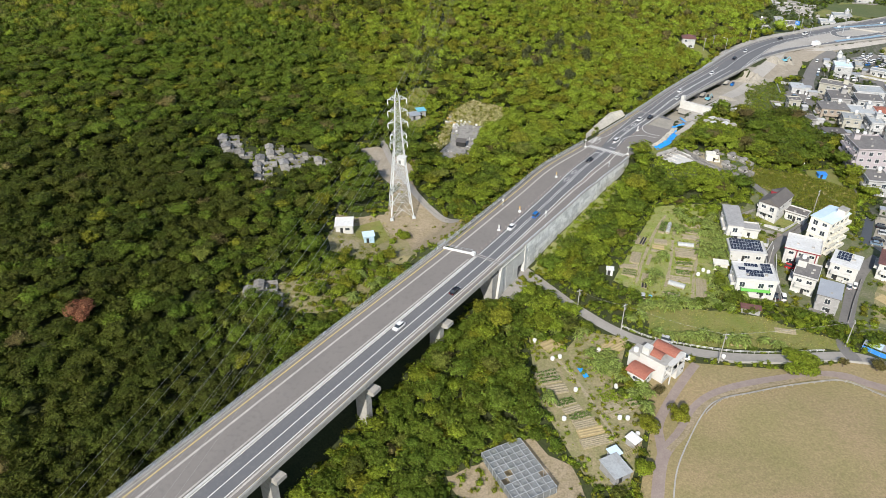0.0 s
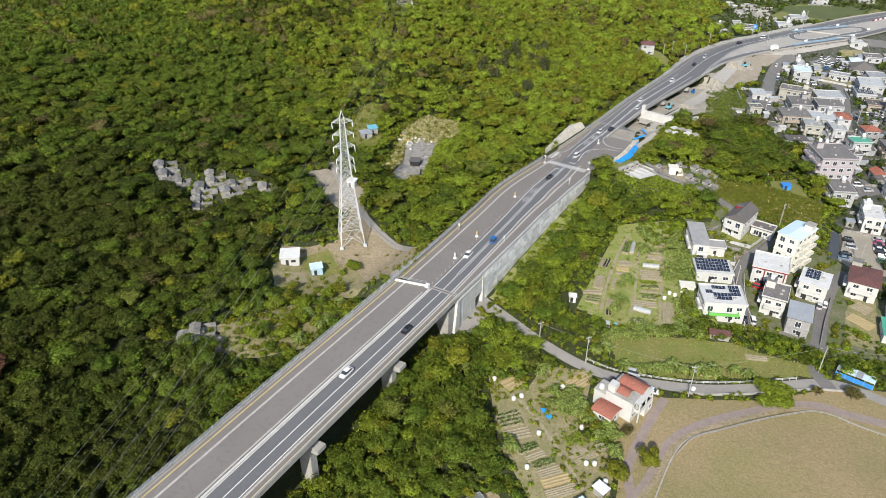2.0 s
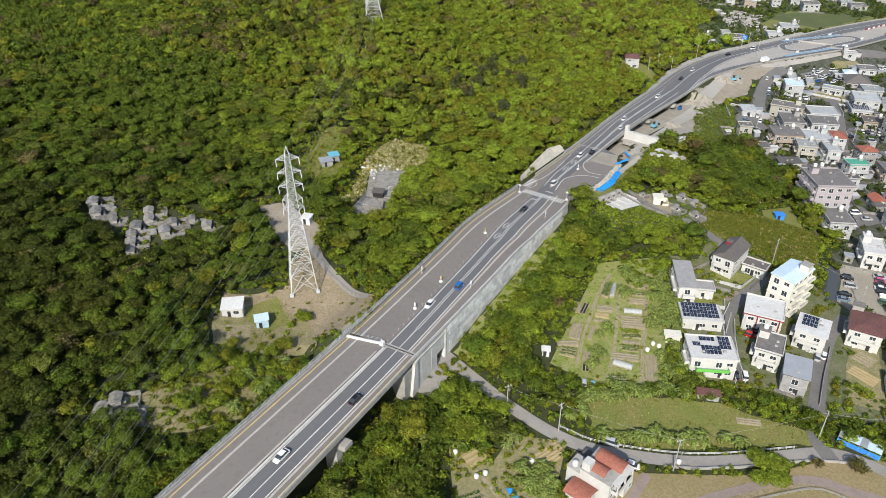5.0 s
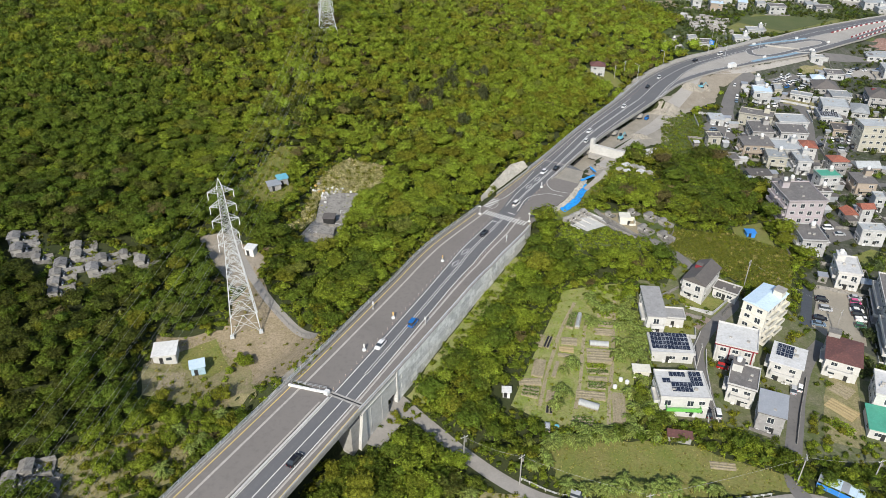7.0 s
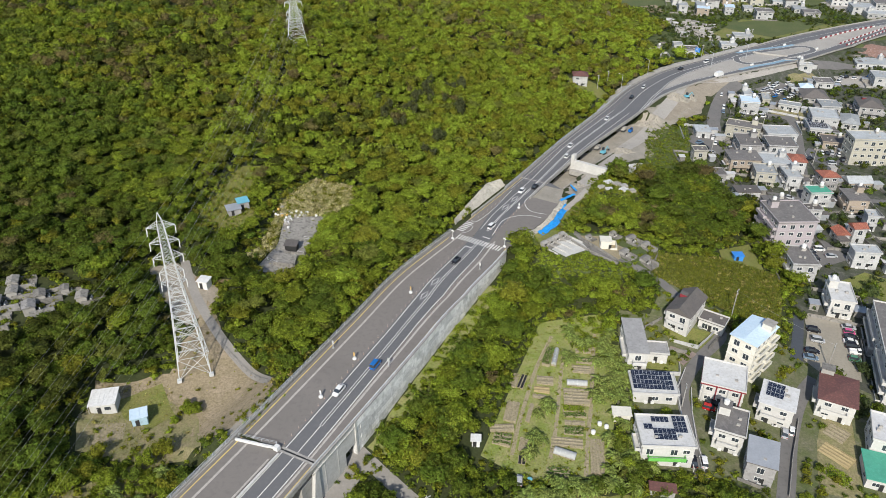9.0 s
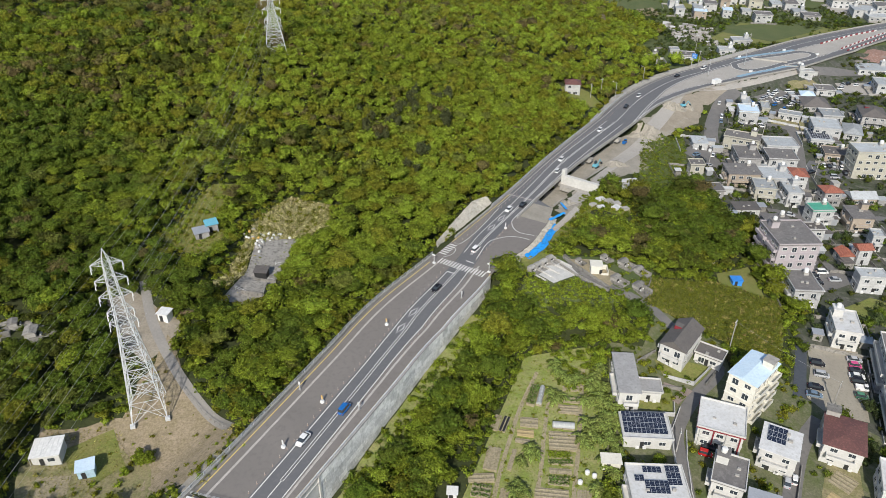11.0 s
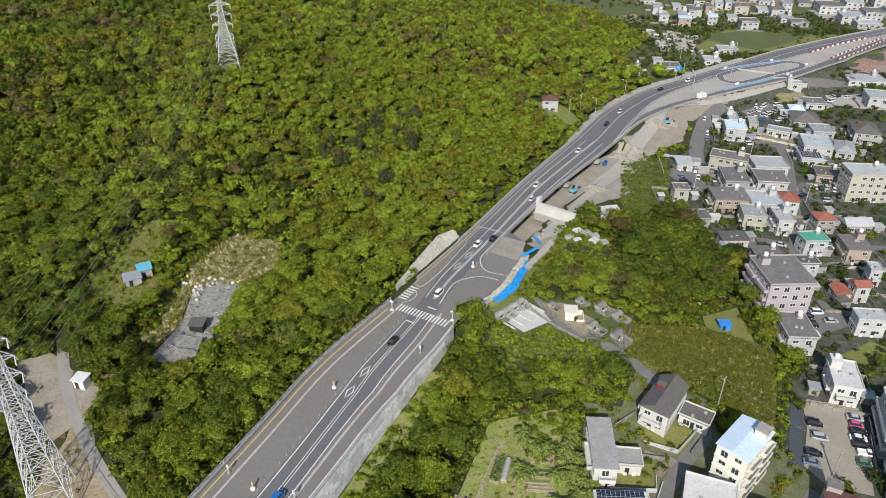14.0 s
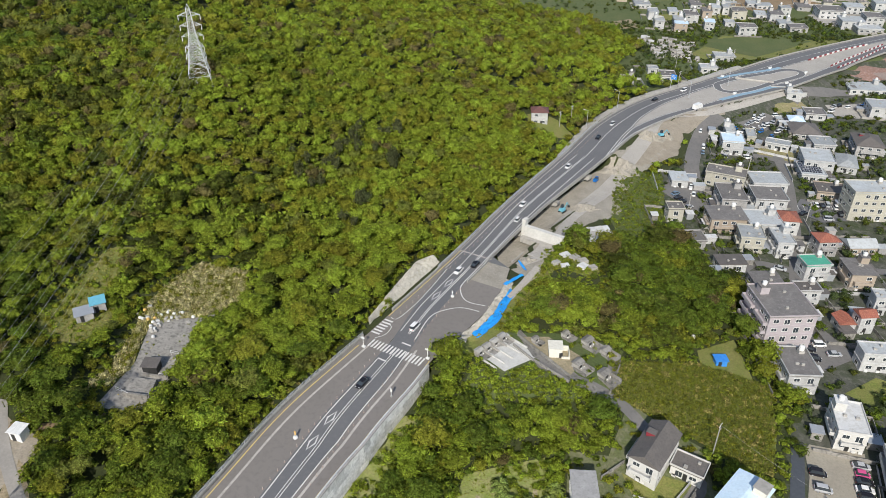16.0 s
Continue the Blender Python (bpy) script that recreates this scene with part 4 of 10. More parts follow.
def crown(cards, seed, seg=12, rings=5, flat=0.76, size=0.17):
    """A tree crown of radius 1: a lumpy leaf dome over many boughs, with leaf clumps as triangles standing off it; the origin is at its base."""
    r = np.random.default_rng(seed)
    k = int(r.integers(8, 14))
    ang = r.uniform(0, 2 * np.pi, k)
    rad = np.sqrt(r.uniform(0.02, 0.60, k))
    cen = np.stack([rad * np.cos(ang), rad * np.sin(ang), 0.26 + 0.58 * (1 - rad**2) + r.uniform(-0.12, 0.12, k)], 1)
    lr = r.uniform(0.24, 0.40, k)
    mid = np.array((0, 0, 0.2))

    def reach(d):
        """How far the boughs reach from the middle in one direction."""
        e = cen - mid
        along = e @ d
        across = (e * e).sum(1) - along**2
        hit = across < lr**2
        return max(0.42, float((along + np.sqrt(np.maximum(lr**2 - across, 0)))[hit].max())) if hit.any() else 0.42

    dome = []
    for j in range(rings):
        up = -0.5 + (j + 0.3 * (j > 0)) * 1.75 / rings
        for i in range(seg):
            a = 2 * np.pi * (i + 0.5 * (j % 2)) / seg
            d = np.array((np.cos(a) * np.cos(up), np.sin(a) * np.cos(up), np.sin(up)))
            dome.append(mid + d * reach(d) * 0.86)
    dome.append(mid + np.array((0, 0, reach(np.array((0, 0, 1.0))) * 0.86)))
    pts, nor = [], []
    while len(pts) < cards:
        i = int(r.integers(k))
        d = r.normal(size=3)
        d /= np.linalg.norm(d)
        if d[2] < -0.35:
            continue
        p = cen[i] + d * lr[i] * r.uniform(0.88, 1.16)
        if any(np.linalg.norm(p - cen[j]) < lr[j] * 0.86 for j in range(k) if j != i):
            continue
        pts.append(p)
        nor.append(d)
    pts, nor = np.array(pts), np.array(nor)
    nor = nor + r.normal(scale=0.45, size=nor.shape) + (0, 0, 0.2)
    nor /= np.linalg.norm(nor, axis=1)[:, None]
    u = np.cross(nor, r.normal(size=nor.shape))
    u /= np.linalg.norm(u, axis=1)[:, None]
    w = np.cross(nor, u)
    s = size * r.uniform(0.55, 1.3, cards)[:, None]
    tri = np.stack([pts + u * s * 0.8, pts - u * s * 0.45 + w * s * 0.62, pts - u * s * 0.4 - w * s * 0.55], 1).reshape(-1, 3)
    b = len(tri)
    cf = []
    for j in range(rings - 1):
        for i in range(seg):
            i1 = (i + 1) % seg
            lo, hi = b + j * seg, b + (j + 1) * seg
            if j % 2 == 0:
                cf += [(lo + i, lo + i1, hi + i), (hi + i, lo + i1, hi + i1)]
            else:
                cf += [(lo + i, lo + i1, hi + i1), (hi + i, lo + i, hi + i1)]
    top = b + (rings - 1) * seg
    cf += [(top + i, top + (i + 1) % seg, b + rings * seg) for i in range(seg)]
    v = np.vstack([tri, np.array(dome)])
    v[:, 2] *= flat
    return v, np.vstack([np.arange(b).reshape(-1, 3), np.array(cf)])


NEAR = [crown(190, 10 + i, 11, 5, size=0.165) for i in range(10)]
MIDDLE = [crown(58, 30 + i, 9, 4, 0.95, 0.25) for i in range(8)]
TINY = [crown(22, 70 + i, 6, 2, size=0.38) for i in range(5)]
FAR = [crown(32, 50 + i, 7, 3, 0.95, 0.32) for i in range(6)]


def wood(name, x, y, z, r, tone, forms, label, mats=LEAVES, tall=1.0):
    """Many crowns as one mesh."""
    vs, fs, ix, base = [], [], [], 0
    pick = rng.integers(0, len(forms), len(x))
    for k, (v, f) in enumerate(forms):
        sel = np.nonzero(pick == k)[0]
        if not len(sel):
            continue
        a = rng.uniform(0, 2 * np.pi, len(sel))
        c, s = np.cos(a)[:, None], np.sin(a)[:, None]
        R = r[sel][:, None]
        X = (v[None, :, 0] * c - v[None, :, 1] * s) * R + x[sel][:, None]
        Y = (v[None, :, 0] * s + v[None, :, 1] * c) * R + y[sel][:, None]
        Z = v[None, :, 2] * R * tall * rng.uniform(0.8, 1.25, len(sel))[:, None] + z[sel][:, None]
        vs.append(np.stack([X, Y, Z], 2).reshape(-1, 3))
        fs.append((f[None] + (np.arange(len(sel)) * len(v))[:, None, None]).reshape(-1, 3) + base)
        ti = np.repeat(tone[sel], len(f)).reshape(len(sel), len(f))
        ix.append(ti.ravel())
        base += len(sel) * len(v)
    ob = new(name, tri_mesh(name, np.vstack(vs), np.vstack(fs), list(mats), np.concatenate(ix)))
    ob.data.polygons.foreach_set("use_smooth", [True] * len(ob.data.polygons))
    return tagged(ob, label, "trees", kind="stuff")


def wave(x, y, s, seed):
    """Smooth variation between 0 and 1 over the land."""
    return 0.5 + 0.25 * (np.sin(x / s + seed) * np.cos(y / s * 1.3 + 2 * seed) + np.sin((x + y) / s * 0.7 + 3 * seed))


def scatter(x0, x1, y0, y1, step):
    gx, gy = np.meshgrid(np.arange(x0, x1, step), np.arange(y0, y1, step))
    return gx.ravel() + rng.uniform(-0.5, 0.5, gx.size) * step, gy.ravel() + rng.uniform(-0.5, 0.5, gx.size) * step


def keep_woods(x, y):
    ok = np.ones(len(x), bool)
    for poly in OPEN:
        ok &= ~inside(x, y, poly) & ~inside(x, y + 2.6, poly) & ~inside(x + 2.2, y, poly)
    s, off, rz, w = road_frame(x, y)
    high = (s < S_GATE - 8) | ((s > S_JOINT + 4) & (s < S_BEND))
    ok &= (off < np.where(high, -3.0, -2.6)) | (off > np.where(high, w - 1.0, np.where((s > S_GATE + 4) & (s < Z - 12), w + 6.5, w + 2.4)))
    for pts, half in ((LANE, 3.9), ([(-24.4, 262), (-19.2, 246), (-11.5, 231), (-3, 218.5), (5.5, 208)], 3.2), ([(128, 233), (122, 246), (112, 254), (104, 262)], 3.0)):
        c = spline(pts, 3.0)
        ok &= (((x[:, None] - c[None, :, 0]) ** 2 + (y[:, None] - c[None, :, 1]) ** 2).min(1) > half**2)
    return ok


def tones(x, y):
    """Which leaf colour a tree has: patches of darker, brighter and duller wood, plus shade painted by place."""
    a = wave(x, y, 38, 0.7) * 0.8 + 0.08 + rng.normal(scale=1.0, size=len(x)) * np.where(y > 320, 0.14, 0.2)
    # left and near woods lean to darker leaves: their dimmer light put into tone
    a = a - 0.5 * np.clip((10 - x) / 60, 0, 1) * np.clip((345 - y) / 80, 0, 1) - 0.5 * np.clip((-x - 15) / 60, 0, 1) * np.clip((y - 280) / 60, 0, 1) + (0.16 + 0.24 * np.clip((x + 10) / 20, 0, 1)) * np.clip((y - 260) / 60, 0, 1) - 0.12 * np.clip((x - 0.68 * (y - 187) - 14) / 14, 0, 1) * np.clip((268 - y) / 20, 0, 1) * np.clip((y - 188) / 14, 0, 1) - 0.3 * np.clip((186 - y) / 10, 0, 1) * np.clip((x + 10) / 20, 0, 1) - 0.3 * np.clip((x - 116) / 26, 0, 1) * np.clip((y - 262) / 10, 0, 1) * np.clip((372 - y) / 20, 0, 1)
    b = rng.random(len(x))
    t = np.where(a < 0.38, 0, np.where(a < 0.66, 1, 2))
    lush = (x - 0.68 * (y - 187) > 12) & (y < 268) & (y > 192)
    t = np.where((b < 0.07) | ((b < 0.12) & (a > 0.66) & ~lush), 3, t)
    t = np.where((b > 0.6) & (b < 0.78) & (y > 300) & (a > 0.5), 3, t)
    t = np.where((b > 0.12) & (b < 0.135), 4, t)
    t = np.where((b > 0.155) & (b < 0.20) & ~lush, 5, t)
    dull = 0.55 * np.clip((wave(x, y, 24, 5.3) - 0.42) / 0.25, 0, 1) * np.clip((y - 330) / 50, 0, 1) * (0.45 + 0.55 * np.clip((30 - x) / 60, 0, 1))
    c = rng.random(len(x))
    t = np.where(c < dull, np.where(c < 0.3 * dull, 4, np.where(c < 0.65 * dull, 3, 5)), t)
    # painted dimness: mostly the left slope, also some random patches
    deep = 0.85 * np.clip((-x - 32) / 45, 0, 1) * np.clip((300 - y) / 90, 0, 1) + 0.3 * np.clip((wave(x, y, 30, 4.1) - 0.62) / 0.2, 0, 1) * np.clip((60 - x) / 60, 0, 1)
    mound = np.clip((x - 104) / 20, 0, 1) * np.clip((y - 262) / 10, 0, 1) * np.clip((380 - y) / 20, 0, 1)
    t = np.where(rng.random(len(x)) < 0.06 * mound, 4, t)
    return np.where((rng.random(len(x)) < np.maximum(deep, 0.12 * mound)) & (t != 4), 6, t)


def grow(name, x, y, lo, hi, forms, label, sink=0.25, tall=1.0):
    k = keep_woods(x, y) & (x > -60 - 0.56 * y)
    x, y = x[k], y[k]
    r = lo + (hi - lo) * rng.random(len(x)) ** 2.0
    r = np.where((x > 50) & (y < 182), np.minimum(r, 1.5 + 0.9 * rng.random(len(x))), r)
    r = np.where((x < 10) & (y < 330), np.minimum(r, 2.5 + 1.7 * rng.random(len(x))), r)
    brink = np.zeros(len(x), bool)
    for poly in OPEN:
        for dx, dy in ((0, 6.5), (0, 4), (3.8, 0), (-3.8, 0), (0, -3)):
            brink |= inside(x + dx, y + dy, poly)
    r = np.where(brink, np.minimum(r, 1.6 + 0.8 * rng.random(len(x))), r)
    edge = np.abs(road_frame(x, y)[1])
    r = np.where(edge < 6, np.minimum(r, lo * 1.15), r)
    z = G(x, y) + sink * r + np.where(brink, 0.2, 1.0) * (np.where(y > 325, 2.0, 3.2) * rng.random(len(x)) ** 2.0 + 1.1 * wave(x, y, 9, 1.7))
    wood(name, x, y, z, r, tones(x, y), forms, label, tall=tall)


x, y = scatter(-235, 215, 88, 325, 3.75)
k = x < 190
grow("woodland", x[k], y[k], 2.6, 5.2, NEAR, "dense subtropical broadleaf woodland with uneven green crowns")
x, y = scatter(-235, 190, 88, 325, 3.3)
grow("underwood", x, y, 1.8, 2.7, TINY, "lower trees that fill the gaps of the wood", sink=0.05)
x, y = scatter(-250, 200, 325, 450, 3.6)
grow("underwood", x, y, 1.9, 2.9, TINY, "lower trees that fill the gaps of the wood", sink=0.1)
x, y = scatter(-300, 240, 325, 450, 3.5)
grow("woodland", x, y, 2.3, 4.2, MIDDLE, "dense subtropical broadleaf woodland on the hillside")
x, y = scatter(-330, 330, 450, 860, 4.9)
k = (y < 600 - np.maximum(0, 60 - x) * 0.3) | ((x > 110) & (y < 730)) | ((x > 60) & (x < 200))
grow("woodland", x[k], y[k], 2.5, 4.7, FAR, "distant wooded hillside")
x, y = scatter(-70, 190, 92, 335, 2.1)
k = ~(keep_woods(x, y) & keep_woods(x + 3.5, y) & keep_woods(x - 3.5, y) & keep_woods(x, y + 4) & keep_woods(x, y - 3))
for poly in OPEN:
    k &= ~inside(x, y, poly)
s_, o_, z_, w_ = road_frame(x, y)
high = (s_ < S_GATE - 8) | ((s_ > S_JOINT + 4) & (s_ < S_BEND))
k &= (o_ < -1.3) | (o_ > w_ + 0.9) | (high & (o_ > w_ - 5))
for pts, half in ((LANE, 2.4), ([(-24.4, 262), (-19.2, 246), (-11.5, 231), (-3, 218.5), (5.5, 208)], 2.0), ([(128, 233), (122, 246), (112, 254), (104, 262)], 2.2)):
    c = spline(pts, 2.0)
    k &= (((x[:, None] - c[None, :, 0]) ** 2 + (y[:, None] - c[None, :, 1]) ** 2).min(1) > half**2)
x, y = x[k], y[k]
wood("undergrowth", x, y, G(x, y) - 0.1, rng.uniform(0.9, 1.8, len(x)), np.where((x - 0.68 * (y - 187) > 12) & (y < 262) & (y > 190), rng.choice([1, 1, 0, 2], len(x)), rng.choice([1, 1, 0, 3], len(x))), TINY, "low green undergrowth at the edges of the wood")


# feathery casuarinas that stand above the broadleaf canopy
NEEDLE = leaf("casuarina_needles", (0.070, 0.086, 0.034), (0.088, 0.098, 0.040), (0.10, 0.10, 0.05))
_cas = np.array([(39, 355), (44, 363), (53, 365), (58, 371), (65, 378), (72, 370), (76, 367), (73, 389), (64, 388), (55, 357), (49, 350), (77, 390), (64, 341), (55, 329)], float)
x, y = (np.repeat(_cas[:, k], 2) + rng.normal(0, 2.2, 2 * len(_cas)) for k in (0, 1))
wood("casuarinas", x, y, G(x, y) + 2.5, rng.uniform(1.6, 2.4, len(x)), np.zeros(len(x), int), NEAR, "tall dull-green feathery casuarina trees in the wood", [NEEDLE], 3.0)


# ---- pylons ----
def pylon(x, y, turn, height, base, label, arms=((0.915, 3.1), (0.828, 3.2), (0.739, 3.3), (0.647, 2.7), (0.585, 2.9))):
    """A lattice tower: four tapering legs, cross bracing, five pairs of arms with hanging insulators."""
    z0 = float(G(x, y)) - 0.2
    ob = thing("pylon", x, y, z0, turn, label, "pylon", "pylons of the power line")

    def half(h):
        t = h / height
        return base / 2 * (1 - t / 0.62) + 1.3 * t / 0.62 if t < 0.62 else 1.3 - 0.75 * (t - 0.62) / 0.38

    corners = ((-1, -1), (1, -1), (1, 1), (-1, 1))
    levels = [0, 0.13, 0.235, 0.325, 0.40, 0.465, 0.52, 0.57, 0.62, 0.66, 0.70, 0.74, 0.78, 0.82, 0.86, 0.90, 0.94]
    for a, b in corners:
        leg = Solid()
        for l0, l1 in zip(levels, levels[1:]):
            h0, h1 = half(l0 * height), half(l1 * height)
            leg.bar((a * h0, b * h0, l0 * height), (a * h1, b * h1, l1 * height), 0.135 - 0.05 * l0)
        h1 = half(levels[-1] * height)
        leg.bar((a * h1, b * h1, levels[-1] * height), (0, 0, height), 0.09)
        leg.box(a * base / 2, b * base / 2, -0.5, 1.1, 1.1, 0.75)
        part("leg", leg, PYLON_STEEL, ob)
    for l0, l1 in zip(levels, levels[1:]):
        brace = Solid()
        h0, h1 = half(l0 * height), half(l1 * height)
        r = 0.06 if l0 < 0.4 else 0.05
        for i in range(4):
            (a, b), (c, d) = corners[i], corners[(i + 1) % 4]
            p0, p1 = Vector((a * h0, b * h0, l0 * height)), Vector((c * h0, d * h0, l0 * height))
            q0, q1 = Vector((a * h1, b * h1, l1 * height)), Vector((c * h1, d * h1, l1 * height))
            brace.bar(p0, q1, r).bar(p1, q0, r).bar(q0, q1, r)
            if l0 < 0.55:
                m = (q0 + q1) / 2
                brace.bar(p0.lerp(q0, 0.5), (p0 + q1) / 2, r * 0.8).bar(p1.lerp(q1, 0.5), (p1 + q0) / 2, r * 0.8).bar(p0, m, r).bar(p1, m, r)
        part("bracing", brace, PYLON_STEEL, ob)
    tips = []
    for l, reach in arms:
        z = l * height
        for sgn in (-1, 1):
            arm = Solid()
            h = half(z)
            tip = Vector((sgn * reach, 0, z + 0.2))
            for b in (-h, h):
                arm.bar((sgn * h, b, z), tip, 0.075).bar((sgn * h, b, z + 1.3), tip, 0.07)
                for f in (0.3, 0.6):
                    arm.bar(Vector((sgn * h, b, z)).lerp(tip, f), Vector((sgn * h, b, z + 1.3)).lerp(tip, f - 0.15), 0.045)
                    arm.bar(Vector((sgn * h, b, z)).lerp(tip, f), Vector((sgn * h, -b, z)).lerp(tip, f), 0.045)
            part("crossarm", arm, PYLON_STEEL, ob)
            for e in (-0.9, 0.9):
                s = Solid().bar(tip, tip + Vector((0, e, -1.7)), 0.10, 6)
                part("insulator", s, PLASTIC_WHITE, ob, "white insulator string")
            tips.append(tip + Vector((0, 0, -1.9)))
    tips.append(Vector((0, 0, height)))
    m = ob.matrix_basis
    return [m @ t for t in tips]


def wire(a, b, sag, r=0.015):
    pts = [a.lerp(b, t) - Vector((0, 0, sag * 4 * t * (1 - t))) for t in np.linspace(0, 1, 25)]
    side = (b - a).cross(Vector((0, 0, 1))).normalized() * r
    ring = [side, -side * 0.5 + Vector((0, 0, r * 0.87)), -side * 0.5 - Vector((0, 0, r * 0.87))]
    vs = [p + e for p in pts for e in ring]
    fs = [(3 * i + k, 3 * i + (k + 1) % 3, 3 * i + 3 + (k + 1) % 3, 3 * i + 3 + k) for i in range(len(pts) - 1) for k in range(3)]
    part("power_cable", mesh_of("power_cable", vs, fs, WIRE), WIRE)
    tagged(bpy.context.scene.collection.objects[-1], "thin grey overhead power cable strung from the pylon", "cable", "cables of the power line")


NEAR_TIPS = pylon(-14.9, 218.4, 12, 45.8, 7.8, "tall galvanised lattice pylon standing on bare earth")
FAR_TIPS = pylon(4.8, 402, 6, 30.0, 9.2, "galvanised lattice pylon rising out of the hillside wood", ((0.86, 3.9), (0.737, 3.8), (0.61, 3.8), (0.47, 3.4), (0.375, 3.6)))
for a, b in zip(NEAR_TIPS, FAR_TIPS):
    wire(a, b, 6)
for a in NEAR_TIPS:
    wire(a, a + Vector((-78, -290, 8)), 13)


# ---- houses ----
def box_mesh(name, sx, sy, sz, mat):
    return Solid().box(0, 0, -sz / 2, sx, sy, sz).mesh(name, mat)


def window_frame_mesh(w, h):
    s = Solid()
    for a in (-1, 1):
        s.box(a * (w / 2 - 0.05), 0, -h / 2, 0.1, 0.14, h)
        s.box(0, 0, (h / 2 - 0.1) if a > 0 else -h / 2, w - 0.2, 0.14, 0.1)
    s.box(0, 0.01, -h / 2 + 0.1, 0.07, 0.1, h - 0.2)
    return s.mesh("window", FRAME_WHITE)


WINDOWS = {}


def window(parent, x, y, z, turn, w=1.7, h=1.25, split=True):
    """A sliding window: a frame that stands proud of the wall, with its pane behind."""
    key = (w, h)
    if key not in WINDOWS:
        WINDOWS[key] = (window_frame_mesh(w, h), box_mesh("pane", w - 0.18, 0.06, h - 0.18, GLASS))
    if parent.matrix_basis.translation.y > 300:
        if ("far", key) not in WINDOWS:
            bm = bmesh.new()
            bm.from_mesh(WINDOWS[key][0])
            n = len(bm.faces)
            bm.from_mesh(WINDOWS[key][1])
            bm.faces.ensure_lookup_table()
            for q in bm.faces[n:]:
                q.material_index = 1
            me = bpy.data.meshes.new("window")
            bm.to_mesh(me)
            bm.free()
            me.materials.append(FRAME_WHITE)
            me.materials.append(GLASS)
            WINDOWS["far", key] = me
        f = new("window", WINDOWS["far", key])
        f.parent, f.matrix_basis = parent, pose(x, y, z, 0, 0, turn)
        return
    f = new("window", WINDOWS[key][0])
    f.parent, f.matrix_basis = parent, pose(x, y, z, 0, 0, turn)
    p = new("pane", WINDOWS[key][1])
    p.parent, p.matrix_basis = f, pose(0, 0.02, 0)


def window_row(ob, w, d, floors, sides, step=2.7, size=(1.7, 1.25), skip=()):
    """Windows over the sides of a block, storey by storey."""
    r = random.Random(int(w * 100 + d * 10))
    for f in range(floors):
        z = 1.65 + 3.0 * f
        for side in sides:
            run, depth, turn = {"f": (w, -d / 2, 0), "b": (w, d / 2, 180), "l": (d, -w / 2, -90), "r": (d, w / 2, 90)}[side]
            n = max(1, int((run - 1.2) / step))
            for i in range(n):
                if r.random() < 0.14:
                    continue
                o = (i + 0.5 - n / 2) * (run - 0.8) / n
                tall = r.random() < 0.25
                s = (size[0], 1.9) if tall else size
                zz = z - 0.3 if tall else z
                if side in "fb":
                    window(ob, o, depth, zz, turn, *s)
                else:
                    window(ob, depth, o, zz, turn, *s)


def hip_roof(w, d, rise, over=0.5):
    a, b = w / 2 + over, d / 2 + over
    s = Solid()
    if a > b:
        top = [(-(a - b), 0, rise), (a - b, 0, rise)]
        fs = [(0, 1, 5, 4), (1, 2, 5), (2, 3, 4, 5), (3, 0, 4), (0, 3, 2, 1)]
    else:
        top = [(0, -(b - a), rise), (0, b - a, rise)]
        fs = [(0, 1, 4), (1, 2, 5, 4), (2, 3, 5), (3, 0, 4, 5), (0, 3, 2, 1)]
    s.add([(-a, -b, 0), (a, -b, 0), (a, b, 0), (-a, b, 0), *top], fs)
    s.box(0, 0, -0.16, 2 * a - 0.05, 2 * b - 0.05, 0.15)
    return s


def gable_roof(w, d, rise, over=0.4):
    a, b = w / 2 + over, d / 2 + over
    if w >= d:
        vs = [(-a, -b, 0), (a, -b, 0), (a, b, 0), (-a, b, 0), (-a, 0, rise), (a, 0, rise)]
        fs = [(0, 1, 5, 4), (2, 3, 4, 5), (1, 2, 5), (3, 0, 4), (0, 3, 2, 1)]
    else:
        vs = [(-a, -b, 0), (a, -b, 0), (a, b, 0), (-a, b, 0), (0, -b, rise), (0, b, rise)]
        fs = [(0, 4, 5, 3), (1, 2, 5, 4), (0, 1, 4), (2, 3, 5), (0, 3, 2, 1)]
    return Solid().add(vs, fs)


_cell, _rim = Solid().box(0, 0, 0, 0.98, 1.58, 0.05), Solid()
for _a in (-1, 1):
    _rim.box(_a * 0.5, 0, -0.005, 0.03, 1.64, 0.062)
    _rim.box(0, _a * 0.805, -0.005, 0.97, 0.03, 0.062)
for _k in (-0.27, 0.0, 0.27):
    _rim.box(0, _k * 1.5, 0.05, 0.96, 0.014, 0.004)
PANEL = mesh_of("solar_panel", _cell.v + _rim.v, _cell.f + [tuple(i + len(_cell.v) for i in q) for q in _rim.f], [SOLAR, STEEL], [0] * len(_cell.f) + [1] * len(_rim.f))


def solar_array(ob, x, y, z, nx, ny, tilt=6):
    for i in range(nx):
        for j in range(ny):
            p = new("solar_panel", PANEL)
            p.parent = ob
            p.matrix_basis = pose(x + (i - (nx - 1) / 2) * 1.04, y + (j - (ny - 1) / 2) * 1.68, z + 0.22 + (j - (ny - 1) / 2) * 1.68 * math.sin(radians(tilt)), tilt, 0, 0)


def tank(ob, x, y, z, r=0.75, h=1.4, mat=None):
    part("water_tank", Solid().lathe(x, y, [(r * 0.9, z), (r, z + 0.1), (r, z + h * 0.85), (r * 0.75, z + h), (r * 0.2, z + h * 1.06)], 12), mat or PLASTIC_WHITE, ob)


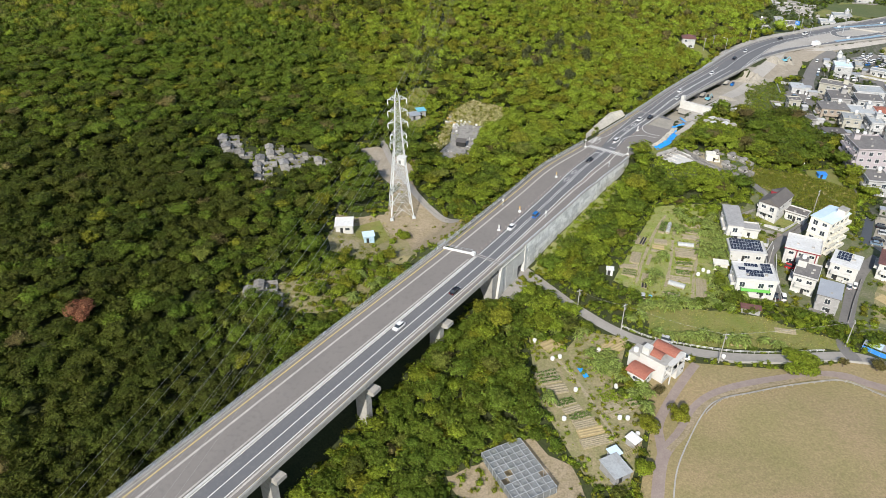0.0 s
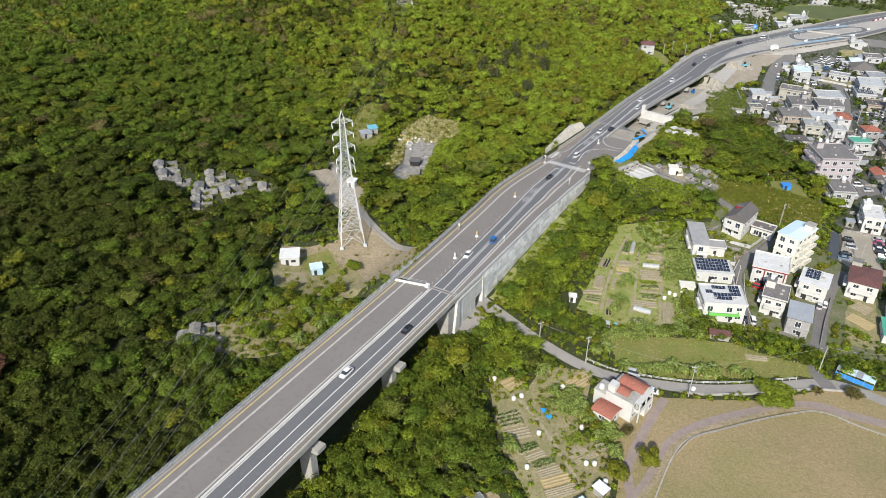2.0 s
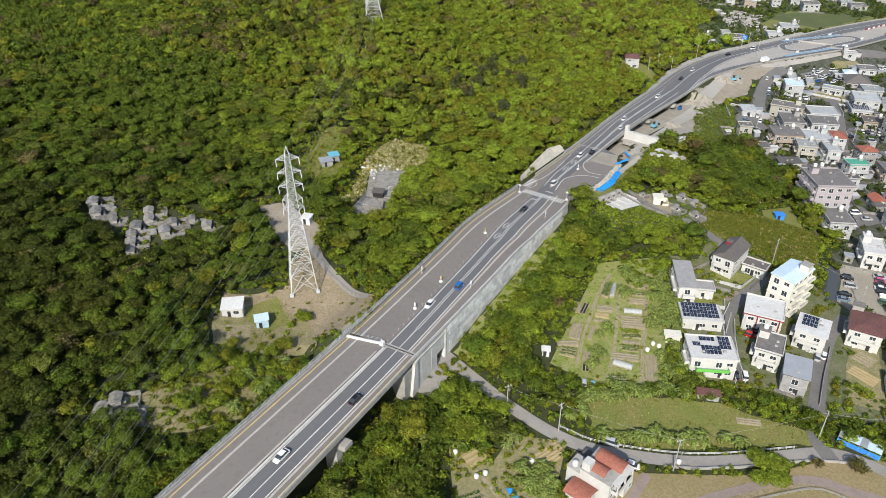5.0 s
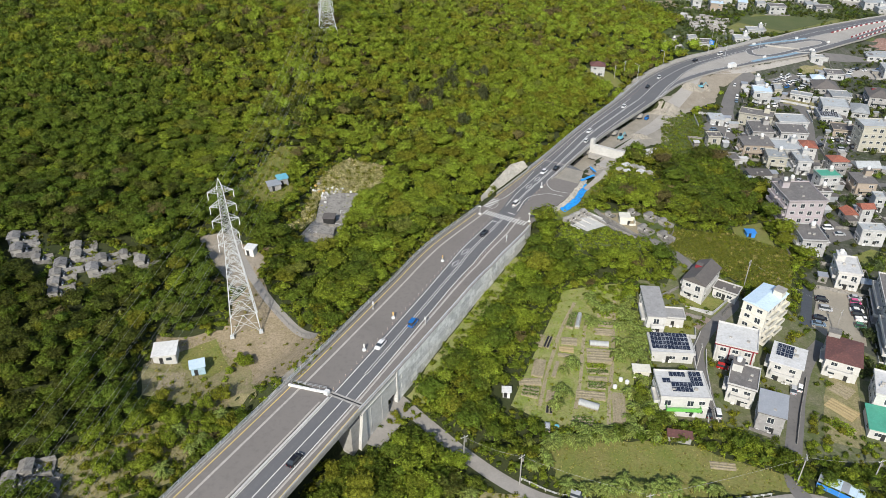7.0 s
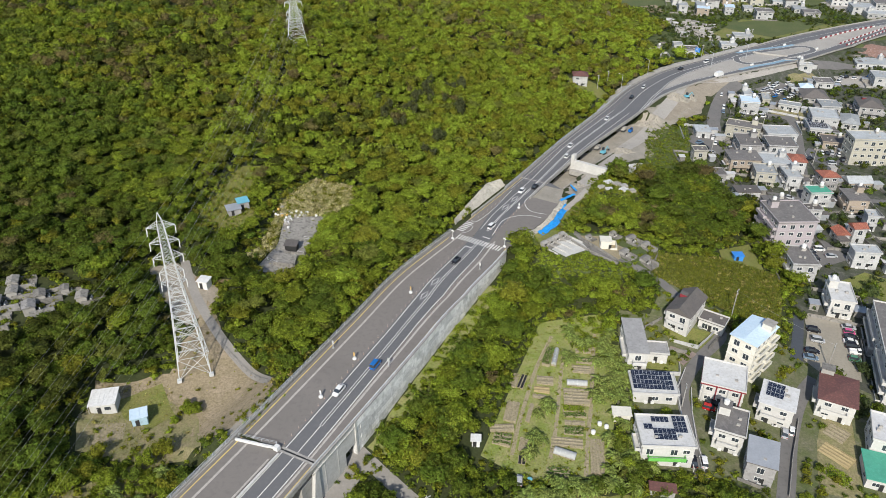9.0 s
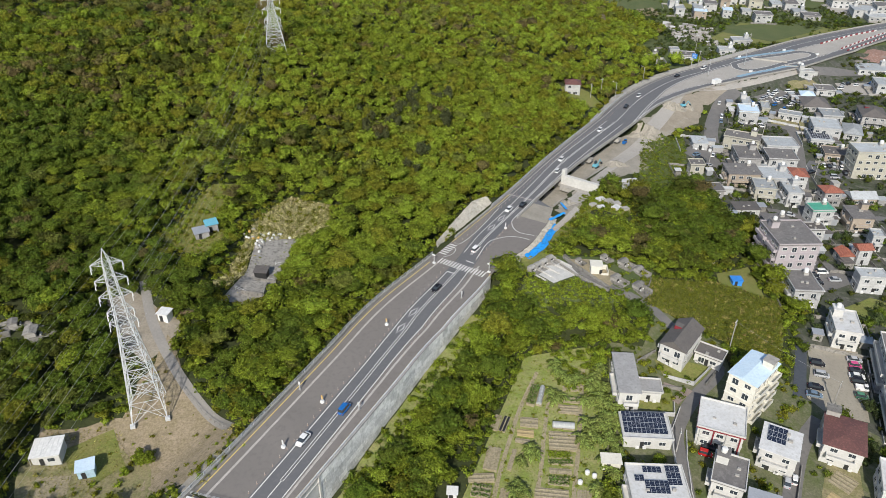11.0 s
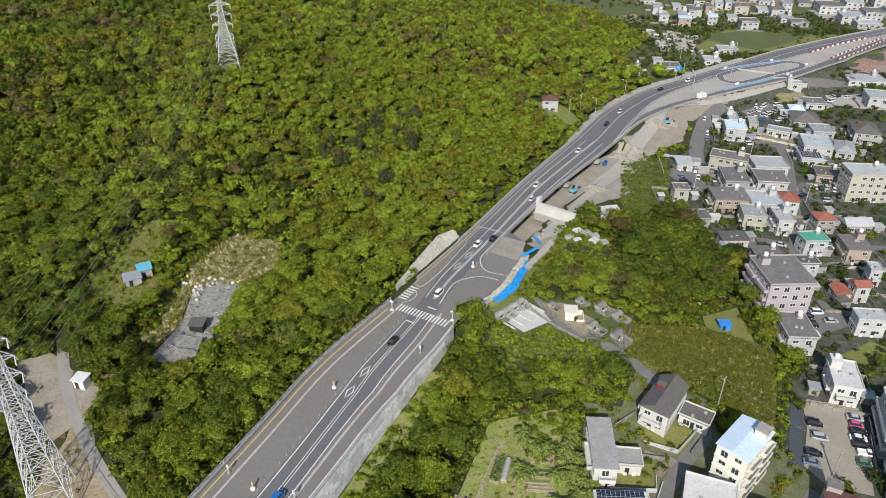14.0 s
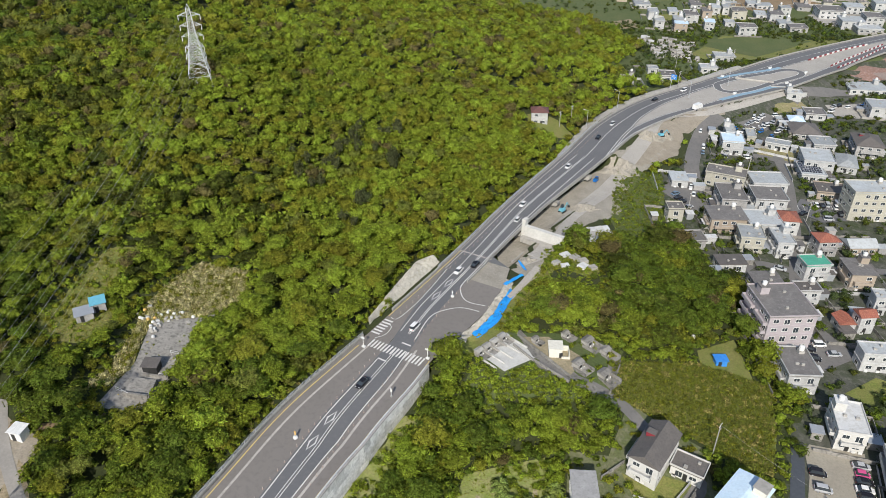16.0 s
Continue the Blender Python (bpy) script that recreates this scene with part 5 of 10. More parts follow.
def balcony(ob, x, y, z, run, deep, turn, wall):
    """A balcony slab with a solid low wall and a hand rail."""
    b = new("balcony")
    b.parent, b.matrix_basis = ob, pose(x, y, z, 0, 0, turn)
    s = Solid().box(0, -deep / 2, -0.16, run, deep, 0.16)
    s.box(0, -deep + 0.06, 0, run, 0.12, 0.85)
    for a in (-1, 1):
        s.box(a * (run / 2 - 0.06), -deep / 2, 0, 0.12, deep - 0.25, 0.85)
    part("balcony_wall", s, wall, b)
    part("rail", Solid().box(0, -deep + 0.06, 1.0, run, 0.05, 0.05), STEEL, b)


TRIM_RED = plain("dark_red_trim", (0.24, 0.035, 0.045), 0.6)
GREEN_BAND = plain("green_balcony_paint", (0.16, 0.50, 0.10), 0.6)
ROOF_METAL = material("pale_metal_roof", (0.42, 0.44, 0.47), (0.36, 0.38, 0.41), 0.3, 0.45, None, 4, 0.05, metal=0.3)


def house(x, y, turn, w, d, floors, wall, roof, label, extras="", base=None):
    """A concrete house: walls, roof slab or pitched roof, windows, balconies, roof tower, tank or solar panels."""
    ex = extras.split()
    # farther houses take the dimmed copies, with cloud shade in their colour
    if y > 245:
        wall, roof = {WALL_WHITE: WALL_AGED_DIM, WALL_CREAM: WALL_CREAM_AGED_DIM}.get(wall, wall), {ROOF_WHITE: ROOF_AGED_DIM}.get(roof, roof)
    z0 = float(G(x, y)) if base is None else base
    if "far" in ex:
        label = {WALL_AGED_DIM: "white", WALL_WHITE: "white", WALL_CREAM: "cream", WALL_CREAM_AGED_DIM: "cream", WALL_GREY: "grey", WALL_TAN: "tan"}[wall] + " concrete house in the far town with " + ("white roof" if roof is ROOF_AGED_DIM else "grey roof")
    ob = thing("house", x, y, z0, turn, label, "house", "houses of the town")
    r = random.Random(int(x * 31 + y * 17))
    h = 3.0 * floors + 0.1
    bw, bd = w - 0.7, d - 0.7
    s = Solid().box(0, 0, -1.6, bw, bd, h + 1.6)
    if floors > 1 and "far" not in ex:
        for f in range(1, floors):
            s.box(0, 0, 3.0 * f - 0.12, bw + 0.3, bd + 0.3, 0.2)
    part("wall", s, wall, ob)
    pitched = "hip" in ex or "gable" in ex
    if pitched:
        rise = min(w, d) * (0.08 if "lowrise" in ex else 0.22 if "hip" in ex else 0.28)
        g = hip_roof(bw, bd, rise) if "hip" in ex else gable_roof(bw, bd, rise)
        for v in g.v:
            v.z += h + 0.02
        rf = part("roof", g, roof, ob)
        if roof is ROOF_RED:
            ridges = Solid()
            long_x = w >= d
            n = int((w if long_x else d) / 0.55)
            for i in range(n):
                o = (i + 0.5 - n / 2) * (w if long_x else d) / n
                half = (d if long_x else w) / 2 + 0.1
                k = max(0.25, min(1.0, ((w if long_x else d) / 2 + 0.2 - abs(o)) / half)) if "hip" in ex else 1.0
                for sg in (-1, 1):
                    lo = sg * half
                    hi = sg * half * (1 - k)
                    zl, zh = h + 0.06, h + 0.06 + rise * k
                    p, q = ((o, lo, zl), (o, hi, zh)) if long_x else ((lo, o, zl), (hi, o, zh))
                    ridges.bar(p, q, 0.07)
            part("ribbing", ridges, roof, rf)
    else:
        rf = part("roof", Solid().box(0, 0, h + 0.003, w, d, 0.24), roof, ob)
        if "parapet" in ex or "redtrim" in ex or r.random() < 0.4:
            p = Solid()
            for a in (-1, 1):
                p.box(a * (w / 2 - 0.1), 0, h + 0.24, 0.2, d, 0.42).box(0, a * (d / 2 - 0.1), h + 0.24, w - 0.4, 0.2, 0.42)
            part("parapet", p, wall, rf)
        if "redtrim" in ex:
            part("red_band", Solid().box(0, -d / 2 - 0.03, h - 0.12, w + 0.04, 0.1, 0.34).box(-w / 2 - 0.03, 0, h - 0.12, 0.1, d, 0.34), TRIM_RED, rf, "dark red painted band")
            for k in range(4):
                part("column", Solid().box((k - 1.5) * w * 0.27, -d / 2 + 0.1, 0, 0.3, 0.3, h), TRIM_RED if k % 2 else wall, ob)
        if roof in (ROOF_WHITE, ROOF_AGED_DIM, ROOF_GREY, ROOF_DARK) and "solar" not in ex:
            for _ in range(2):
                part("roof_box", Solid().box(r.uniform(-0.3, 0.3) * w, r.uniform(-0.3, 0.3) * d, h + 0.24, r.uniform(0.5, 1.0), r.uniform(0.4, 0.8), r.uniform(0.3, 0.7)), CONCRETE, rf)
    if "metalroof" in ex:
        m = Solid().add([(-w / 2, -d / 2, h + 0.28), (w / 2, -d / 2, h + 0.28), (w / 2, d / 2, h + 1.3), (-w / 2, d / 2, h + 1.3), (-w / 2, -d / 2, h + 0.2), (w / 2, -d / 2, h + 0.2), (w / 2, d / 2, h + 0.2), (-w / 2, d / 2, h + 0.2)],
                         [(0, 1, 2, 3), (0, 4, 5, 1), (1, 5, 6, 2), (2, 6, 7, 3), (3, 7, 4, 0), (4, 7, 6, 5)])
        for i in range(int(w / 0.6)):
            o = -w / 2 + 0.3 + i * 0.6
            m.bar((o, -d / 2, h + 0.3), (o, d / 2, h + 1.32), 0.03)
        part("metal_roof", m, ROOF_METAL, rf)
    top = h + (0.25 if not pitched else 0.0)
    if "far" in ex:
        window_row(ob, bw, bd, floors, "fl", step=3.6, size=(2.0, 1.4))
    else:
        window_row(ob, bw, bd, floors, "flr" if y > 255 else "flrb")
    if "balcony" in ex:
        for f in range(1, floors):
            balcony(ob, r.uniform(-0.08, 0.08) * w, -bd / 2, 3.0 * f, bw * 0.72, 1.5, 0, GREEN_BAND if "greenband" in ex else wall)
            if d > 8:
                balcony(ob, -bw / 2, -0.1 * d, 3.0 * f, bd * 0.5, 1.2, -90, wall)
    for word, side in (("balcony_px", 1), ("balcony_mx", -1)):
        if word in ex:
            for f in range(floors):
                for k in (-0.27, 0.27):
                    balcony(ob, side * bw / 2, k * bd, 3.0 * f + 0.15, bd * 0.42, 1.4, 90 * side, wall)
    if "penthouse" in ex or ("far" in ex and r.random() < 0.5):
        px, py = r.choice((-0.28, 0.28)) * w, 0.26 * d
        t = new("roof_tower")
        t.parent = ob
        part("tower_wall", Solid().box(px, py, top - (0.3 if pitched else 0), 2.6, 2.8, 2.4), wall, t)
        part("tower_roof", Solid().box(px, py, top + 2.1 if pitched else top + 2.4, 3.0, 3.2, 0.18), roof if not pitched else CONCRETE, t)
        if not pitched:
            tank(t, px, py, top + 2.58, 0.7, 1.2)
    if "tank" in ex or ("far" not in ex and not pitched and y > 245 and r.random() < 0.35 and "solar" not in ex):
        stand = Solid().box(0.25 * w, 0.3 * d, top - 0.02, 1.5, 1.5, 0.9)
        part("tank_stand", stand, CONCRETE, ob)
        tank(ob, 0.25 * w, 0.3 * d, top + 0.88)
    if "stairtower" in ex:
        t = new("roof_tower")
        t.parent = ob
        part("tower_wall", Solid().box(-0.32 * w, 0.5 * d, -1.0, 3.0, 2.6, h + 2.6), CONCRETE, t)
        part("tower_roof", Solid().box(-0.32 * w, 0.5 * d, h + 1.6, 3.3, 2.9, 0.15), CONCRETE_OLD, t)
    if "chimney" in ex:
        c = new("roof_turret")
        c.parent = ob
        part("turret_wall", Solid().box(-0.22 * w, 0.1 * d, h + 0.2, 2.0, 1.6, 1.9), TRIM_RED if roof is ROOF_DARK else wall, c)
        part("turret_cap", Solid().box(-0.22 * w, 0.1 * d, h + 2.1, 2.2, 1.8, 0.12), ROOF_DARK, c)
    if "solar" in ex:
        solar_array(ob, -0.02 * w, 0.1 * d, top + 0.15, int(w / 1.06) - 1, max(1, int(d / 1.7) - 1), 4)
    if "solar_some" in ex:
        solar_array(ob, -0.02 * w, -0.12 * d, top + 0.02, 5, 2, 5)
        solar_array(ob, 0.30 * w, 0.2 * d, top + 0.02, 3, 3, 5)
        solar_array(ob, -0.3 * w, 0.1 * d, top + 0.02, 2, 1, 5)
        solar_array(ob, -0.05 * w, 0.34 * d, top + 0.02, 4, 1, 5)
    if "solar_one" in ex:
        solar_array(ob, -0.12 * w, 0.12 * d, top + 0.02, 4, 3, 5)
    if "far" not in ex:
        part("door", Solid().box(r.uniform(-0.2, 0.2) * bw, -bd / 2 - 0.03, 0.02, 0.95, 0.1, 2.05), DARK, ob, "dark entrance door")
        for _ in range(2):
            part("air_conditioner", Solid().box(r.uniform(-0.4, 0.4) * bw, -bd / 2 - 0.28, 0.1, 0.85, 0.35, 0.65), PLASTIC_WHITE, ob)
    return ob


house(103.5, 218.6, -12, 5.8, 15.6, 2, WALL_WHITE, ROOF_PALE, "white two-storey concrete house with a pale grey flat roof", "balcony")
house(123.5, 230.4, -45, 7.6, 13.7, 2, WALL_WHITE, ROOF_DARK, "white house with a dark sloping roof and red chimney box", "balcony gable chimney")
house(103.5, 203.4, -11, 12.0, 8.5, 1, WALL_WHITE, ROOF_WHITE, "low white house with solar panels over its roof", "solar parapet")
house(98.9, 185.0, -10, 12.7, 10.3, 2, WALL_WHITE, ROOF_WHITE, "white house with solar panels and a green balcony band", "solar_some balcony greenband")
house(122.0, 202.0, -29, 11.0, 10.6, 2, WALL_WHITE, ROOF_WHITE, "white house with dark red trim and arched windows", "redtrim")
house(116.8, 187.0, -32, 7.4, 9.6, 2, WALL_WHITE, ROOF_GREY, "white house with a grey two-level roof", "balcony penthouse")
house(119.4, 176.7, -30, 6.9, 8.1, 2, WALL_GREY, ROOF_GREY, "modern grey house with a pale metal roof", "metalroof")
house(133.1, 194.2, -36, 8.8, 9.7, 2, WALL_WHITE, ROOF_WHITE, "white house with a dark solar panel on its stained roof", "solar_one balcony")
house(149.8, 194.9, -34, 9.2, 11.8, 2, WALL_WHITE, ROOF_MAROON, "white house with a low maroon hipped roof", "hip lowrise balcony stairtower")
house(174.3, 255.5, -11, 8.7, 12.1, 2, WALL_WHITE, ROOF_GREY, "white house under a broad grey slab roof", "balcony tank")
house(176.0, 235.2, -23, 7.4, 11.4, 2, WALL_WHITE, ROOF_WHITE, "white house with a weathered flat roof and stair tower", "balcony penthouse")
house(214.3, 372.2, -34, 15.9, 8.9, 2, WALL_CREAM, ROOF_GREY, "large cream-white house with roof terrace", "parapet penthouse")
house(228.4, 364.8, -13, 14.2, 11.4, 2, WALL_WHITE, ROOF_WHITE, "white concrete house with white roof", "balcony")
house(206.8, 353.9, -15, 10.1, 14.7, 2, WALL_GREY, ROOF_GREY, "grey concrete house with flat roof", "balcony penthouse")
house(221.6, 352.0, -15, 12.6, 12.3, 2, WALL_WHITE, ROOF_GREY, "white house with a grey terrace roof", "balcony parapet")
house(196.7, 338.3, -11, 13.7, 10.9, 2, WALL_TAN, ROOF_GREY, "tan two-storey house with a grey roof", "balcony")
house(208.6, 333.4, -13, 12.5, 11.6, 2, WALL_WHITE, ROOF_WHITE, "white concrete house with white flat roof", "penthouse parapet")
house(218.6, 333.9, -18, 8.4, 8.4, 2, WALL_WHITE, ROOF_RED, "white house with red tiled roof strips", "hip")
house(253.1, 358.6, -22, 11.5, 10.1, 1, WALL_TAN, ROOF_DARK, "long low house with a dark roof", "")
house(255.6, 375.9, -20, 10.3, 12.8, 1, WALL_WHITE, ROOF_WHITE, "low white house covered with solar panels", "solar")
house(262.1, 383.0, -23, 12.8, 14.5, 2, WALL_WHITE, ROOF_WHITE, "white concrete house with white roof", "parapet")
house(277.2, 383.0, -30, 8.5, 14.8, 1, WALL_WHITE, ROOF_WHITE, "low white house with pale teal roof edge", "hip")
house(296.4, 397.1, -24, 11.9, 15.8, 2, WALL_GREY, ROOF_DARK, "grey two-storey house with a dark hipped roof", "hip balcony chimney")
house(232.7, 403.0, -20, 9.8, 10.5, 2, WALL_WHITE, ROOF_BLUE, "white house with a pale blue roof", "parapet")
house(236.2, 412.5, -21, 4.6, 10.7, 2, WALL_WHITE, ROOF_WHITE, "small white concrete town house", "penthouse")
house(247.9, 413.5, -23, 4.4, 10.7, 1, WALL_CREAM, ROOF_WHITE, "small cream shed house", "")
house(255.8, 402.8, -37, 10.9, 6.3, 1, WALL_WHITE, ROOF_WHITE, "long low white building", "")
house(281.8, 430.8, -21, 7.4, 8.0, 1, WALL_GREY, ROOF_BLUE, "low house with a pale teal roof", "hip")
house(278.6, 418.4, -19, 13.6, 14.9, 1, WALL_GREY, ROOF_DARK, "low house with a dark worn roof", "hip")
house(278.6, 403.7, -17, 10.1, 11.2, 1, WALL_WHITE, ROOF_WHITE, "low white house with a patched white roof", "parapet")
house(193.9, 373.2, -14, 7.2, 9.2, 1, WALL_WHITE, ROOF_WHITE, "white open carport shed", "")
house(178.7, 343.4, -11, 6.3, 6.0, 2, WALL_CREAM, ROOF_GREY, "small cream two-storey house", "parapet")
house(177.7, 326.0, -7, 9.0, 7.6, 1, WALL_GREY, ROOF_GREY, "low grey house with patched roof", "parapet")
house(184.1, 310.0, -8, 9.9, 6.7, 1, WALL_WHITE, ROOF_DARK, "low white house with a dark flat roof", "")
house(198.7, 323.7, -18, 8.6, 9.7, 2, WALL_CREAM, ROOF_WHITE, "cream-white house with yellowish parapet", "balcony parapet")
house(208.3, 319.8, -12, 6.3, 10.8, 2, WALL_WHITE, ROOF_WHITE, "white concrete house with white flat roof", "balcony penthouse")
house(224.2, 318.3, -7, 7.6, 7.0, 2, WALL_GREY, ROOF_RED, "grey house with a red roof", "hip balcony penthouse")
house(238.2, 317.9, -7, 10.5, 7.2, 1, WALL_TAN, ROOF_WHITE, "low hall with a pale vaulted metal roof", "gable")
house(210.9, 304.1, -5, 9.0, 7.0, 2, WALL_WHITE, ROOF_GREEN, "white house with a bright green roof", "parapet balcony tank")
house(223.3, 298.9, -12, 8.4, 10.6, 2, WALL_TAN, ROOF_GREY, "beige house with broad balcony and stair tower", "balcony penthouse")
house(198.7, 289.3, -9, 7.8, 5.5, 2, WALL_WHITE, ROOF_DARK, "white house with a dark flat roof", "parapet balcony")
house(187.1, 292.6, -8, 9.5, 11.2, 2, WALL_GREY, ROOF_GREY, "grey house with a plain slab roof", "tank")
house(203.3, 276.0, -8, 5.2, 5.8, 1, WALL_WHITE, ROOF_RED, "white house with a red clay tile gable roof", "gable")
house(208.5, 274.6, -4, 5.4, 4.9, 2, WALL_WHITE, ROOF_RED, "white house with a red clay tile gable roof", "gable")
house(219.9, 283.4, -18, 4.3, 5.5, 2, WALL_WHITE, ROOF_WHITE, "white house with glazed balcony", "balcony")
house(200.4, 258.6, -14, 8.9, 5.7, 2, WALL_WHITE, ROOF_WHITE, "white block house with a plain white roof", "parapet")
house(297.5, 651.3, -17, 7.8, 14.8, 2, WALL_WHITE, ROOF_WHITE, "distant white house", "far")
house(290.9, 623.9, -17, 7.4, 13.5, 2, WALL_WHITE, ROOF_WHITE, "distant white house", "far")
house(321.6, 668.4, -18, 7.2, 15.4, 1, WALL_WHITE, ROOF_WHITE, "distant white house", "far")
house(325.1, 644.1, -18, 10.3, 18.2, 2, WALL_WHITE, ROOF_GREY, "distant white house", "far")
house(341.6, 652.1, -19, 7.8, 15.1, 2, WALL_TAN, ROOF_GREY, "distant white house", "far")
house(355.4, 664.8, -20, 7.0, 15.8, 2, WALL_WHITE, ROOF_WHITE, "distant white house", "far")
house(364.6, 665.1, -21, 7.1, 16.0, 2, WALL_WHITE, ROOF_WHITE, "distant white house", "far")
house(367.0, 650.4, -18, 11.3, 15.1, 2, WALL_CREAM, ROOF_GREY, "distant white house", "far")
house(348.4, 602.9, -17, 12.8, 13.0, 2, WALL_WHITE, ROOF_GREY, "distant white house", "far")
house(385.4, 649.2, -20, 8.7, 15.1, 1, WALL_WHITE, ROOF_WHITE, "distant white house", "far")
house(390.4, 637.2, -20, 10.2, 14.9, 2, WALL_WHITE, ROOF_GREY, "distant white house", "far")
house(388.7, 620.4, -20, 9.9, 13.9, 1, WALL_WHITE, ROOF_WHITE, "distant white house", "far")
house(390.4, 606.6, -19, 13.0, 13.3, 1, WALL_GREY, ROOF_GREY, "distant white house", "far")
house(300.0, 541.5, -15, 12.9, 10.0, 1, WALL_WHITE, ROOF_WHITE, "distant white house", "far")
house(275.1, 513.4, -15, 10.1, 9.0, 1, WALL_WHITE, ROOF_WHITE, "distant white house", "far")
house(439.5, 643.7, -19, 18.9, 19.5, 2, WALL_WHITE, ROOF_GREY, "distant white house", "far")
house(435.5, 610.8, -21, 16.2, 17.7, 2, WALL_WHITE, ROOF_WHITE, "distant white house", "far")
house(438.0, 594.1, -18, 17.5, 13.2, 1, WALL_WHITE, ROOF_WHITE, "distant white house", "far")
house(458.9, 618.8, -23, 13.1, 18.5, 2, WALL_WHITE, ROOF_GREY, "distant white house", "far")
house(433.6, 669.6, -21, 10.8, 16.6, 1, WALL_GREY, ROOF_GREY, "distant white house", "far")
house(403.2, 676.4, -17, 12.8, 12.3, 1, WALL_WHITE, ROOF_WHITE, "distant white house", "far")
house(240.4, 493.7, -15, 9.0, 10.3, 1, WALL_WHITE, ROOF_GREY, "distant white house", "far")
house(212.2, 482.1, -12, 7.4, 5.8, 1, WALL_GREY, ROOF_GREY, "distant white house", "far")
house(235.6, 503.7, -14, 5.9, 6.4, 1, WALL_WHITE, ROOF_WHITE, "distant white house", "far")
house(352.3, 475.6, -17, 21.2, 14.2, 1, WALL_WHITE, ROOF_WHITE, "distant white house", "far")
house(295.6, 457.3, -15, 8.3, 5.4, 1, WALL_WHITE, ROOF_WHITE, "distant white house", "far")
house(334.7, 440.9, -22, 11.3, 14.1, 2, WALL_WHITE, ROOF_WHITE, "distant white house", "far")
house(296.9, 439.0, -19, 10.2, 10.0, 1, WALL_WHITE, ROOF_GREY, "distant white house", "far")
house(348.2, 627.4, -18, 7.5, 10.4, 1, WALL_WHITE, ROOF_WHITE, "distant white house", "far")
house(308.8, 630.5, -18, 7.5, 13.9, 2, WALL_WHITE, ROOF_WHITE, "distant white house", "far")
house(305.2, 691.8, -14, 13.0, 16.4, 1, WALL_WHITE, ROOF_WHITE, "distant white house", "far")
house(350.8, 690.0, -18, 9.3, 16.6, 1, WALL_WHITE, ROOF_GREY, "distant white house", "far")
house(397.5, 684.4, -19, 9.2, 12.6, 1, WALL_WHITE, ROOF_WHITE, "distant white house", "far")
house(464.8, 650.9, -21, 13.9, 16.3, 2, WALL_WHITE, ROOF_WHITE, "distant white house", "far")
house(494.8, 658.2, -23, 12.3, 16.9, 2, WALL_WHITE, ROOF_WHITE, "distant white house", "far")
house(147.5, 424.5, -13, 8.0, 7.5, 2, WALL_WHITE, ROOF_MAROON, "lone white house with dark red hipped roof at the woods", "hip", 8.6)
house(147.9, 172.6, -27, 8.3, 9.7, 1, WALL_WHITE, ROOF_GREEN, "low white building with a green roof", "")
house(153.5, 181.0, -31, 6.7, 10.5, 2, WALL_WHITE, ROOF_WHITE, "white block house with stairs", "parapet")
house(133.8, 211.6, -54, 7.8, 12.8, 4, WALL_CREAM, ROOF_BLUE, "cream four-storey apartment house with pale blue roof and balconies", "balcony_px gable lowrise penthouse")
house(109.5, 216.5, -14, 6.2, 5.4, 1, WALL_WHITE, ROOF_PALE, "low white wing of a house with flat roof", "parapet")
house(130.9, 226.9, -42, 7.8, 5.4, 1, WALL_WHITE, ROOF_DARK, "low white wing with a dark flat roof", "parapet")
house(179.5, 274.5, -6, 14.2, 16.2, 4, WALL_PINK, ROOF_GREY, "greyish pink four-storey apartment block with stepped balconies", "balcony_mx parapet penthouse")
house(257.5, 342.5, -12, 17, 11, 4, WALL_CREAM, ROOF_WHITE, "tall cream-white apartment block", "balcony_px parapet")
house(178.3, 207.2, -28, 15, 37, 3, WALL_WHITE, ROOF_GREY, "large white block with a framed concrete facade", "balcony_mx parapet")


def barrel(w, d, rise, over=0.5, n=8):
    """A thin vaulted roof that curves across its width."""
    vs, fs = [], []
    for t in (0.0, 0.16):
        for i in range(n + 1):
            a = -1 + 2 * i / n
            for b in (-1, 1):
                vs.append((a * (w / 2 + over), b * (d / 2 + over), rise * (1 - a * a) + t))
    k = 2 * (n + 1)
    for i in range(n):
        j = 2 * i
        fs += [(j, j + 1, j + 3, j + 2), (k + j, k + j + 2, k + j + 3, k + j + 1), (j, j + 2, k + j + 2, k + j), (j + 1, k + j + 1, k + j + 3, j + 3)]
    fs += [(0, k, k + 1, 1), (k - 2, k - 1, 2 * k - 1, 2 * k - 2)]
    return Solid().add(vs, fs)


